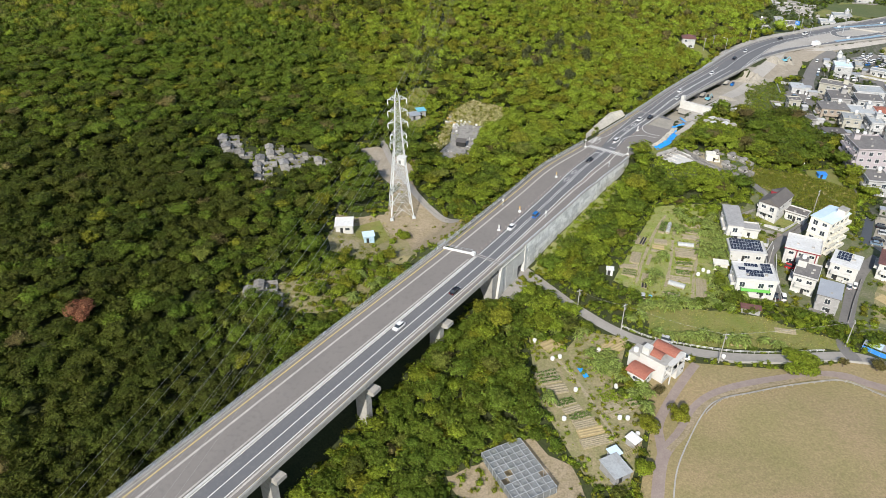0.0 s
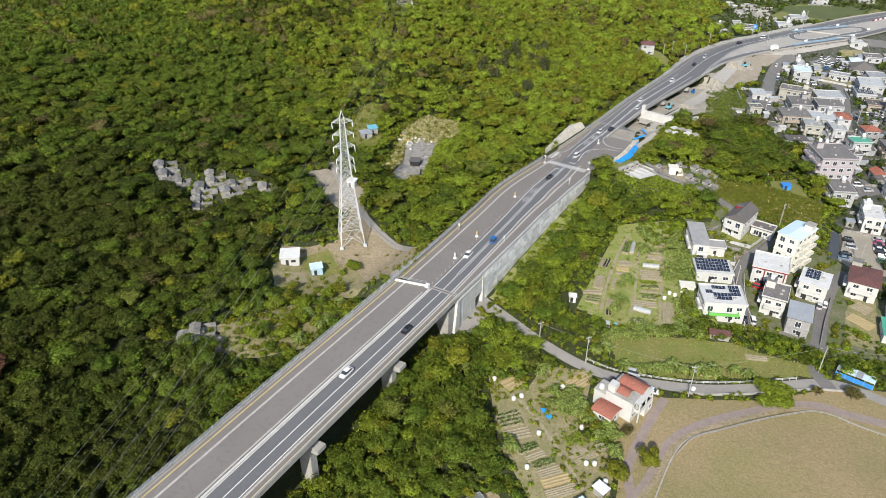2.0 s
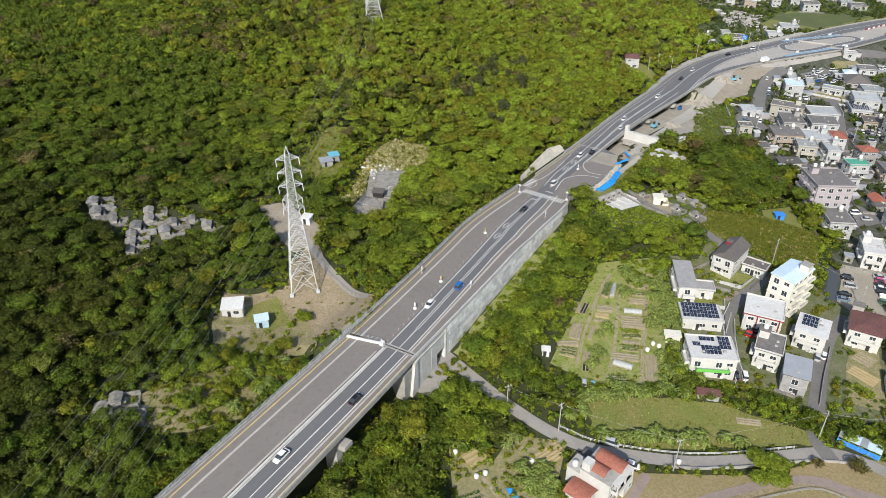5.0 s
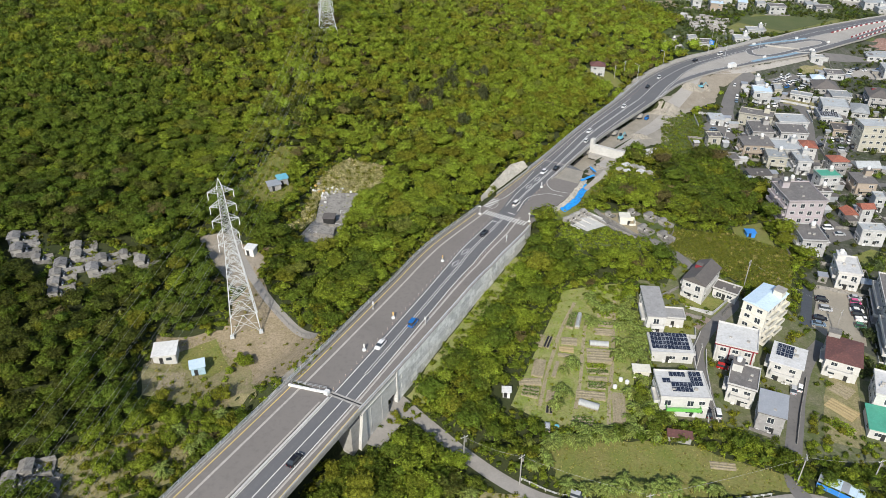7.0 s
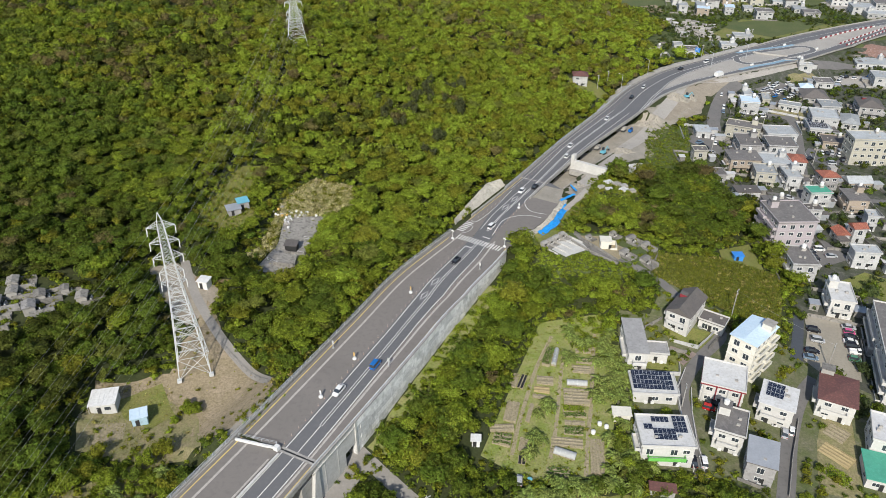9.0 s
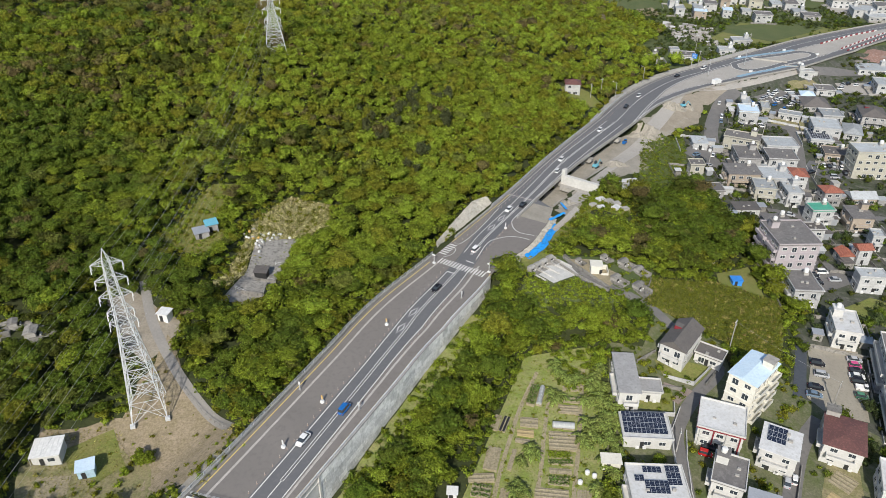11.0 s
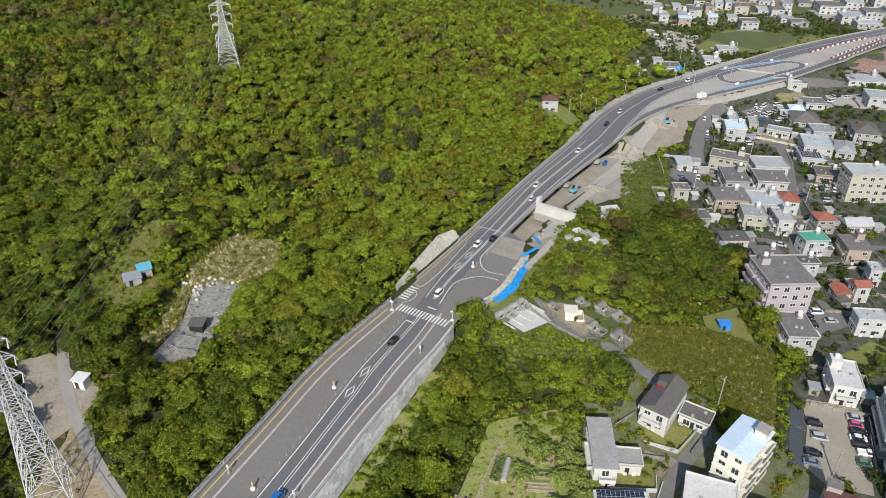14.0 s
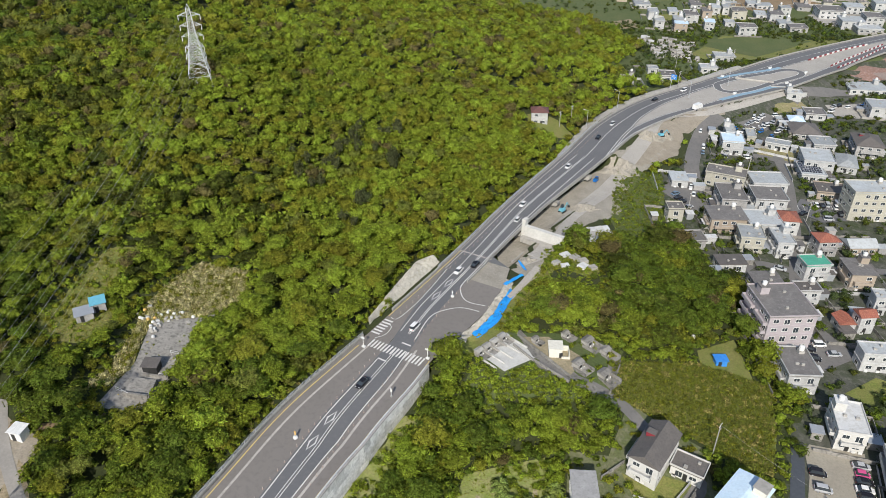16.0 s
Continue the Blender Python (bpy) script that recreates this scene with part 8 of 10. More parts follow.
# ---- huts and yards left of the road ----
def hut(x, y, turn, w, d, h, wall, roof, label, pitch=0.35, posts=True, name="hut"):
    z = float(G(x, y)) + 0.05
    ob = thing(name, x, y, z, turn, label, name)
    part("wall", Solid().box(0, 0, -0.5, w, d, h + 0.5), wall, ob)
    a, b = w / 2 + 0.35, d / 2 + 0.35
    part("roof", Solid().add([(-a, -b, h), (a, -b, h), (a, b, h + pitch), (-a, b, h + pitch), (-a, -b, h + 0.08), (a, -b, h + 0.08), (a, b, h + pitch + 0.08), (-a, b, h + pitch + 0.08)],
                             [(0, 3, 2, 1), (4, 5, 6, 7), (0, 1, 5, 4), (1, 2, 6, 5), (2, 3, 7, 6), (3, 0, 4, 7)]), roof, ob)
    for i in range(int(w / 0.5)):
        o = -a + 0.3 + i * 0.5
        if i % 2 == 0:
            part("roof_rib", Solid().bar((o, -b, h + 0.1), (o, b, h + pitch + 0.1), 0.03), roof, ob)
    part("door", Solid().box(-0.15 * w, -d / 2 - 0.03, 0, 0.9, 0.08, 1.9), DARK, ob)
    if posts:
        for sx in (-1, 1):
            part("post", Solid().box(sx * (a - 0.1), -b + 0.1, -0.3, 0.12, 0.12, h + 0.3), CONCRETE, ob)
        part("awning_shade", Solid().box(0.2 * w, -d / 2 - 0.03, 0.9, 1.4, 0.08, 0.9), GLASS, ob)
    return ob


hut(-33.4, 206.0, 4, 5.6, 5.0, 2.7, WALL_WHITE, PLASTIC_WHITE, "small white hut with a bright white sheet roof")
hut(-25.0, 202.2, 14, 3.4, 2.9, 2.6, BLUE_SHEET, ROOF_BLUE, "small pale blue hut with a pale blue roof", 0.2, False)
hut(-9.6, 289.0, 20, 3.4, 3.4, 2.6, WALL_GREY, TEAL, "small hut with a teal sheet roof in a clearing", 0.3, False)
hut(-12.2, 285.4, 20, 4.2, 3.6, 2.1, WALL_GREY, ROOF_METAL, "lean-to with a ribbed grey metal roof", 0.3, False)
hut(-15.8, 246.8, -20, 2.8, 2.6, 2.5, PLASTIC_WHITE, PLASTIC_WHITE, "small white cabin beside the gravel track", 0.15, False)
hut(7.4, 267.4, -12, 3.6, 2.8, 2.0, DARK, ROOF_DARK, "dark shed standing in the paved yard", 0.4, False)
hut(92.4, 195.6, -12, 4.2, 2.6, 2.4, WALL_CREAM, WALL_CREAM, "cream container shed beside the allotments", 0.1, False)
hut(54.4, 190.4, -10, 1.9, 1.7, 2.0, PLASTIC_WHITE, PLASTIC_WHITE, "small white cabin at the wood's edge", 0.1, False)
hut(40.6, 112.8, 27, 4.6, 5.6, 2.4, WALL_GREY, ROOF_AGED_DIM, "shabby shed with a patched pale sheet roof", 0.4, False)
hut(41.2, 117.2, 27, 2.4, 2.2, 2.2, WALL_GREY, ROOF_BLUE, "small tool shed with a pale blue roof", 0.2, False)
hut(46.6, 121.0, 40, 2.2, 2.6, 2.0, WALL_GREY, PLASTIC_WHITE, "small shed with a patched white roof", 0.3, False)
hut(94.5, 173.2, -16, 5.5, 1.8, 1.9, WALL_GREY, ROOF_MAROON, "long low garden shed with a reddish roof", 0.3, False)
hut(156.2, 261.8, -8, 3.0, 2.6, 1.9, SIGN_BLUE, SIGN_BLUE, "blue water box on a small lawn", 0.02, False)
wall_run("bunker", [(2.4, 258.8), (8.6, 256.6), (9.2, 262.6)], 0.5, 1.8, CONCRETE_OLD, "low concrete wall of the paved yard", "wall")
patch("bunker_floor", [(2.4, 258.4), (8.6, 256.2), (9.4, 263), (3.8, 264)], CONCRETE_OLD, "cracked concrete floor", "ground", 0.9, 1.5)
wall_run("yard_kerb", [(5.6, 265.6), (11.4, 264.0), (12.8, 270)], 0.4, 0.8, CONCRETE_OLD, "low concrete kerb round a shed", "wall")


def railing(name, pts, h, label, mat=STEEL, bars=2, step=2.0, group=""):
    """A railing of posts and rails that follows the ground."""
    ob = tagged(new(name), label, "railing", group)
    c = spline(pts, step)
    top = [Vector((p[0], p[1], float(G(p[0], p[1])) + 0.1)) for p in c]
    for p in top:
        part("post", Solid().box(p.x, p.y, p.z - 0.2, 0.09, 0.09, h + 0.2), mat, ob)
    for k in range(bars):
        s = Solid()
        for p, q in zip(top, top[1:]):
            u = Vector((0, 0, h * (1 - 0.45 * k)))
            s.bar(p + u, q + u, 0.05)
        part("rail", s, mat, ob)
    return ob


railing("yard_gate", [(0.6, 260.2), (5.0, 257.4)], 1.4, "white steel gate frame at the paved yard", FRAME_WHITE)
railing("yard_rail", [(9.4, 264.8), (12.6, 263.6)], 1.3, "white steel rail at the paved yard", FRAME_WHITE)
railing("yard_rail", [(11.0, 272.4), (14.0, 271.6)], 1.3, "white steel rail at the paved yard", FRAME_WHITE)
railing("track_fence", [(-9, 225), (-2, 216), (6, 206.5)], 0.9, "low post and rail fence beside the track", CONCRETE_OLD, 1)
railing("lane_guardrail", [(53.2, 164.4), (60.6, 159.6), (70.8, 156.9), (81.0, 155.2), (91.4, 154.7), (103, 155.0), (111, 155.3)], 0.8, "white guardrail along the lane", PLASTIC_WHITE, 2, 2.0)
wall_run("lane_wall", [(75.5, 151.7), (81.6, 150.7), (92.6, 150.4), (104, 150.7), (112, 151.2), (120, 149.9)], 0.3, 0.7, CONCRETE, "low pale wall along the lane", "wall")
railing("park_fence", [(67.9, 131.1), (73.5, 135.6), (81.8, 137.8), (92.6, 140.6), (103, 142.5), (108.4, 142.8), (112.5, 140.8), (116.4, 137.4), (124, 132.5)], 0.9, "long pale fence round the sports lawn", CONCRETE, 2, 2.2)
railing("street_fence", [(104.2, 179), (105.8, 186), (107.8, 194), (110.2, 202)], 0.8, "thin rail beside the village street", STEEL, 2)
for k in range(46):
    a = random.Random(k)
    x_, y_ = 8.5 + a.gauss(0, 4.0), 285.6 + a.gauss(0, 1.6)
    if k < 12:
        x_, y_ = 5.2 + a.gauss(0, 0.8), 281.0 + a.gauss(0, 1.2)
    b = Solid().lathe(0, 0, [(0.25, 0), (0.5, 0.2), (0.48, 0.55), (0.2, 0.8)], 8) if k % 2 else Solid().box(0, 0, 0, a.uniform(0.5, 1.3), a.uniform(0.4, 0.8), a.uniform(0.3, 0.8), 0, 0.85)
    ob = part("bag" if k % 2 else "scrap_block", b, a.choice((PLASTIC_WHITE, PLASTIC_WHITE, PLASTIC_WHITE, CONCRETE, CONCRETE, ROOF_WHITE, SIGN_YELLOW)) if k % 2 else a.choice((CONCRETE, ROOF_WHITE)))
    ob.matrix_basis = pose(x_, y_, float(G(x_, y_)) + 0.08, 0, 0, a.uniform(0, 360))
    tagged(ob, "bulging pale rubbish bag in the paved yard" if k % 2 else "pale broken block in the paved yard", "bag" if k % 2 else "scrap", "scrap in the yard")


# ---- gardens, beds, net houses ----
NETTING = material("white_tunnel_film", (0.42, 0.43, 0.42), (0.32, 0.33, 0.32), 0.8, 0.5, (0.33, 0.34, 0.33), 2.0, 0.2)
MULCH = plain("black_mulch_film", (0.03, 0.03, 0.032), 0.5)


def leaf_rows(w, d, rows, seed, size=0.32, gap=0.4):
    r = np.random.default_rng(seed)
    vs = []
    for k in range(rows):
        y = (k + 0.5 - rows / 2) * d / rows
        for x in np.arange(-w / 2 + 0.3, w / 2 - 0.2, gap):
            for _ in range(5):
                c = np.array((x + r.normal(0, 0.12), y + r.normal(0, 0.14), r.uniform(0.08, 0.26)))
                e = r.normal(size=(3, 3)) * size * (1, 1, 0.45)
                vs += [c + e[0], c + e[1], c + e[2]]
    return np.array(vs), np.arange(len(vs)).reshape(-1, 3)


def bed(x, y, turn, w, d, kind="soil", rows=4, along=True):
    """A vegetable bed: soil ridges, with plants, dark film or a low white tunnel."""
    c_, s_ = math.cos(radians(turn)), math.sin(radians(turn))
    z = max(float(G(x + (c_ * w * a - s_ * d * b) / 2, y + (s_ * w * a + c_ * d * b) / 2)) for a in (-1, 0, 1) for b in (-1, 0, 1)) + 0.08
    if not along:
        w, d, turn = d, w, turn + 90
    label = {"soil": "bare tilled vegetable bed with low ridges", "green": "vegetable bed with rows of green plants", "mulch": "vegetable bed under black film", "net": "vegetable bed under a low white tunnel", "bright": "bed of bright green leafy vegetables", "dry": "bed strewn with pale dry straw"}[kind]
    ob = thing("vegetable_bed", x, y, z, turn, label, "vegetable bed", "allotment beds")
    soil = FIELD_STRAW if kind == "dry" else TILLED
    till = Solid().box(0, 0, -1.0, w, d, 1.06)
    film = Solid() if kind == "mulch" else till
    for k in range(rows):
        o = (k + 0.5 - rows / 2) * d / rows
        film.add([(-w / 2, o - 0.34 * d / rows, 0.06), (w / 2, o - 0.34 * d / rows, 0.06), (w / 2, o, 0.17), (-w / 2, o, 0.17), (-w / 2, o + 0.34 * d / rows, 0.06), (w / 2, o + 0.34 * d / rows, 0.06)], [(0, 1, 2, 3), (3, 2, 5, 4), (0, 3, 4), (1, 5, 2)])
    part("soil", till, soil, ob)
    if kind == "mulch":
        part("film", film, MULCH, ob, "black plastic film")
    if kind in ("green", "bright"):
        v, f = leaf_rows(w, d, rows if kind == "green" else rows * 2, int(x * 10), 0.24 if kind == "green" else 0.3, 0.3)
        part("crop", tri_mesh("crop", v + (0, 0, 0.15), f, L_CROP if kind == "green" else L_BRIGHT), None, ob, "low green vegetable plants")
        ob.children[-1]["kind"] = "stuff"
    if kind == "net":
        n = 8
        vs, fs = [], []
        for i in range(n + 1):
            a = math.pi * i / n
            for sx in (-1, 1):
                vs.append((sx * w / 2, -d / 2 * 0.9 * math.cos(a), 0.1 + 0.9 * math.sin(a)))
        for i in range(n):
            fs.append((2 * i, 2 * i + 1, 2 * i + 3, 2 * i + 2))
        fs += [tuple(range(0, 2 * n + 2, 2)), tuple(range(1, 2 * n + 2, 2))]
        part("tunnel", mesh_of("tunnel", vs, fs, NETTING), None, ob)
        for i in range(int(w / 1.2)):
            h_ = Solid()
            for j in range(n):
                a, b = math.pi * j / n, math.pi * (j + 1) / n
                xx = -w / 2 + 0.4 + i * 1.2
                h_.bar((xx, -d / 2 * 0.92 * math.cos(a), 0.1 + 0.92 * math.sin(a)), (xx, -d / 2 * 0.92 * math.cos(b), 0.1 + 0.92 * math.sin(b)), 0.03)
            part("hoop", h_, STEEL, ob)


FIELD_STRAW = material("pale_straw", (0.44, 0.35, 0.18), (0.36, 0.28, 0.15), 0.5, 0.95, (0.28, 0.2, 0.1), 2.5, 0.5)
# upper allotment beds
for _b in ((79.1, 218.4, 66, 7.6, 2.2, "green", 3), (81.0, 217.7, 67, 6.4, 1.5, "net", 1), (89.6, 219.8, -12, 4.3, 1.9, "soil", 2), (88.7, 216.1, -11, 4.2, 2.3, "green", 2), (87.1, 213.0, -13, 5.1, 2.9, "soil", 3),
           (84.5, 208.1, -13, 5.4, 2.1, "net", 1), (83.1, 203.6, -12, 6.6, 5.6, "soil", 5), (81.3, 199.6, -10, 5.6, 1.8, "bright", 2), (81.1, 197.6, -11, 5.8, 1.4, "green", 2), (80.4, 195.3, -12, 5.1, 1.6, "soil", 1),
           (79.3, 192.7, -13, 4.7, 2.5, "green", 3), (76.8, 189.4, -14, 7.6, 3.0, "soil", 3), (75.4, 186.1, -31, 5.3, 2.4, "net", 1), (82.9, 184.5, 74, 10.7, 3.3, "soil", 4)):
    bed(*_b)
# lower allotment beds
for _b in ((72.4, 180.9, -6, 5.4, 3.1, "green", 3), (70.0, 209.8, 62, 5.2, 1.7, "mulch", 2), (68.0, 210.4, 65, 5.2, 1.9, "soil", 2), (65.1, 199.8, 69, 6.9, 3.3, "soil", 3), (69.7, 199.3, 66, 6.4, 1.1, "soil", 1),
           (76.2, 209.8, -13, 4.4, 3.1, "soil", 2), (74.6, 206.7, -14, 4.0, 2.1, "dry", 2), (73.4, 204.4, -17, 3.5, 1.5, "soil", 1), (66.2, 189.6, 71, 4.1, 2.6, "soil", 2), (64.7, 185.3, 73, 2.8, 1.9, "mulch", 2),
           (61.0, 191.3, -20, 4.4, 3.7, "green", 3), (61.6, 194.7, -4, 6.0, 2.3, "soil", 2), (28.7, 144.4, 15, 6.0, 5.0, "green", 4), (30.1, 139.9, 12, 6.7, 3.7, "soil", 4)):
    bed(*_b)
# garden beds
for _b in ((32.0, 135.2, 20, 5.7, 2.5, "green", 3), (33.6, 132.7, 21, 5.1, 2.1, "soil", 3), (35.2, 130.4, 20, 5.4, 2.2, "green", 3), (36.3, 127.9, 17, 6.3, 2.6, "soil", 4), (37.2, 125.3, 15, 7.0, 2.6, "dry", 3),
           (37.9, 122.2, 15, 7.9, 2.9, "soil", 5), (48.8, 156.1, 33, 8.3, 4.8, "dry", 5), (43.9, 133.4, 27, 5.6, 2.8, "soil", 1), (46.1, 131.5, 24, 6.9, 1.5, "soil", 3), (44.0, 137.0, 23, 5.2, 3.1, "bright", 3),
           (31.2, 157.0, 32, 5.8, 4.4, "dry", 3), (49.8, 134.8, 22, 2.6, 3.4, "green", 2), (137.6, 173.5, -58, 6.5, 4.0, "bright", 3), (141.4, 179.5, -58, 7.5, 4.5, "dry", 4)):
    bed(*_b)
# other beds
for _b in ((145.5, 186.0, -58, 5.0, 5.0, "soil", 4), (102.0, 164.5, -14, 6.0, 2.4, "soil", 3), (86.0, 158.6, -4, 5.0, 1.8, "dry", 2)):
    bed(*_b)


def net_house(x, y, turn, w, d, h):
    """A shade-net house: posts, a wire grid and sagging grey netting with gaps."""
    z = float(G(x, y)) + 0.05
    ob = thing("net_house", x, y, z, turn, "low shade house of grey torn netting on a pipe frame", "greenhouse")
    r = random.Random(3)
    n, m = 6, 9
    for i in range(n + 1):
        for j in range(m + 1):
            if i in (0, n) or j in (0, m) or (i % 2 == 0 and j % 3 == 0):
                part("post", Solid().box((i / n - 0.5) * w, (j / m - 0.5) * d, -0.8, 0.08, 0.08, h + 0.8), STEEL, ob)
    for i in range(n + 1):
        part("pipe", Solid().bar(((i / n - 0.5) * w, -d / 2, h + 0.05), ((i / n - 0.5) * w, d / 2, h + 0.05), 0.055), STEEL, ob)
    for j in range(m + 1):
        part("pipe", Solid().bar((-w / 2, (j / m - 0.5) * d, h + 0.05), (w / 2, (j / m - 0.5) * d, h + 0.05), 0.055), STEEL, ob)
    for i in range(n):
        for j in range(m):
            if r.random() < 0.05:
                continue
            a, b = (i / n - 0.5) * w, (j / m - 0.5) * d
            sx, sy, sag = w / n, d / m, r.uniform(0.05, 0.25)
            part("net_panel", Solid().add([(a, b, h), (a + sx, b, h), (a + sx, b + sy, h), (a, b + sy, h), (a + sx / 2, b + sy / 2, h - sag)], [(0, 1, 4), (1, 2, 4), (2, 3, 4), (3, 0, 4)]), NET, ob)
    for j in range(m):
        part("net_panel", Solid().box(-w / 2, (j / m - 0.5) * d + d / m / 2, 0.2, 0.03, d / m - 0.1, h - 0.3), NET, ob)
    for i in range(n):
        part("net_panel", Solid().box((i / n - 0.5) * w + w / n / 2, -d / 2, 0.2, w / n - 0.1, 0.03, h - 0.3), NET, ob)


net_house(17.8, 113.0, 26, 10.8, 16.4, 2.4)
_nb = thing("net_fence", 124.4, 153.6, float(G(124.4, 153.6)), -43, "blue netting screen beside the street", "fence")
part("net", Solid().box(0, 0, 0, 9.6, 0.06, 1.5), SIGN_BLUE, _nb)
for k in range(6):
    part("roof_sheet", Solid().box(-4.0 + k * 1.6, 1.5, 2.2 + 0.05 * (k % 2), 1.58, 3.4, 0.05), ROOF_BLUE if k % 3 else ROOF_METAL, _nb, "pale translucent roof sheet")
for k in range(5):
    for y_ in (0, 3.0):
        part("post", Solid().bar((-4.7 + k * 2.35, y_, -0.3), (-4.7 + k * 2.35, y_, 2.22), 0.05, 6), STEEL, _nb)


def drum(x, y, r, h, mat, label):
    ob = part("water_tank", Solid().lathe(0, 0, [(r * 0.92, 0), (r, 0.1), (r, h * 0.8), (r * 0.7, h * 0.95), (r * 0.25, h)], 14), mat, smooth=False)
    ob.matrix_basis = pose(x, y, float(G(x, y)) + 0.1)
    tagged(ob, label, "tank", "garden water tanks")
    part("lid", Solid().lathe(0, 0, [(r * 0.3, h - 0.02), (r * 0.3, h + 0.08)], 10), mat, ob)


for _x, _y in ((30.8, 151.2), (33.0, 152.0), (35.5, 139.4), (31.0, 129.4), (44.4, 154.6), (46.6, 140.6), (48.5, 123.9), (26.5, 158.2), (45.2, 129.4), (47.2, 129.2), (84.0, 191.6), (87.8, 192.9), (86.4, 194.0), (153.4, 272.6), (79.5, 152.6)):
    drum(_x, _y, 0.58, 1.05, PLASTIC_WHITE, "white plastic garden water tank")
drum(65.2, 179.3, 0.6, 0.9, TEAL, "teal plastic garden tub")
drum(158.5, 262.5, 0.5, 0.9, SIGN_BLUE, "blue plastic barrel standing on the lawn")
patch("blue_sheet", [(37.2, 147.6), (38.6, 147.9), (40.0, 144.4), (38.6, 143.9)], BLUE_TARP, "crumpled blue tarpaulin in the garden", "tarpaulin", 0.35, 0.7, "")
_fr = thing("bamboo_frame", 46.4, 118.0, float(G(46.4, 118)), 35, "leaning frame of bamboo poles for climbing plants", "frame")
for k in range(9):
    part("pole", Solid().bar((-2.6 + k * 0.65, -1.4, 0), (-2.6 + k * 0.65, 1.2, 1.9), 0.045), FIELD_STRAW, _fr)
part("pole", Solid().bar((-3, 0.6, 1.5), (3, 0.6, 1.5), 0.05), FIELD_STRAW, _fr)


# ---- utility poles ----
POLES = []


def utility_pole(x, y, h, turn=0):
    z = float(G(x, y)) - 0.3
    ob = thing("utility_pole", x, y, z, turn, "tall grey concrete utility pole with crossarm", "utility pole", "utility poles")
    part("pole", Solid().lathe(0, 0, [(0.17, 0), (0.11, h)], 8), CONCRETE, ob)
    part("crossarm", Solid().box(0, 0, h - 0.7, 1.8, 0.1, 0.1), STEEL, ob)
    for k in (-0.8, -0.3, 0.8):
        part("insulator", Solid().lathe(k, 0, [(0.06, h - 0.6), (0.06, h - 0.4)], 6), PLASTIC_WHITE, ob)
    part("transformer", Solid().lathe(0.4, 0, [(0.24, h - 2.2), (0.24, h - 1.4)], 8), CONCRETE_OLD, ob)
    POLES.append(Vector((x, y, z + h - 0.5)))


for _p in ((40.6, 170.4, 9.5, 20), (52.6, 163.4, 10, 30), (77.4, 150.4, 11, 10), (116.6, 157.6, 10, 70), (109.6, 197.9, 8, 70), (139.6, 232.0, 10, 40), (157.2, 209.0, 9, 40), (135.2, 157.0, 8, 10), (188, 350, 9, 30), (229, 380, 9, 30), (213, 312, 9, 20), (232, 340, 9, 20), (163, 425, 9, 30), (156, 420, 8, 30), (236, 470, 10, 20), (258, 520, 10, 20), (300, 530, 10, 20)):
    utility_pole(*_p)
for a, b in ((0, 1), (1, 2), (2, 3), (3, 7), (5, 6), (8, 9), (10, 11)):
    wire(POLES[a], POLES[b], 0.8, 0.018)


# ---- banana plants, reeds, lone trees, shrubs ----
def banana(seed):
    """A clump of banana plants: sheath stems and long arching, split leaves."""
    r = np.random.default_rng(seed)
    ob = thing("banana_plant", 0, 0, 0, 0, "banana plant with long arching green leaves", "banana plant", "banana plants in the gardens")
    stems = Solid()
    vs, fs = [], []
    for _ in range(1):
        cx, cy, h = 0.0, 0.0, r.uniform(1.4, 2.2)
        stems.lathe(cx, cy, [(0.16, -0.3), (0.12, h * 0.6), (0.07, h)], 6)
        for k in range(11):
            a = 2 * math.pi * k / 11 + r.uniform(-0.3, 0.3)
            L, wd, up = r.uniform(1.5, 2.3), r.uniform(0.24, 0.36), r.uniform(0.5, 1.3)
            b = len(vs)
            for i in range(6):
                t = i / 5
                px, pz = L * t, h + up * t * 1.4 - 1.9 * t * t
                wv = wd * math.sin(math.pi * (0.08 + 0.9 * t)) + 0.03
                for e in (-1, 0, 1):
                    vs.append((cx + math.cos(a) * px - math.sin(a) * e * wv, cy + math.sin(a) * px + math.cos(a) * e * wv, pz + (0.09 if e == 0 else 0)))
            for i in range(5):
                for e in (0, 1):
                    q = b + i * 3 + e
                    fs.append((q, q + 1, q + 4, q + 3))
    part("stem", stems, L_OLIVE, ob)
    part("leaves", mesh_of("leaves", vs, fs, L_BANANA), None, ob)
    return ob


BANANAS = [banana(k) for k in range(4)]
_spots = [(84.3, 217.3), (84.9, 215.9), (94.7, 218.4), (94.5, 215.4), (90.2, 206.3), (93.1, 207.0), (95.1, 205.0), (90.6, 203.5), (92.6, 201.5), (97.7, 206.7), (96.1, 202.1), (74.0, 200.2), (73.0, 198.6), (69.1, 190.6), (67.1, 185.2), (88.2, 188.5), (89.8, 187.9), (89.9, 184.7), (86.8, 182.7), (87.8, 180.3), (91.6, 186.2), (69.8, 177.5), (72.0, 176.0), (75.0, 177.1), (77.1, 175.6), (80.1, 176.7), (82.2, 175.2), (85.2, 176.2), (87.3, 174.8), (63.5, 175.0), (70.1, 174.1), (64.8, 173.5), (73.5, 174.2)]
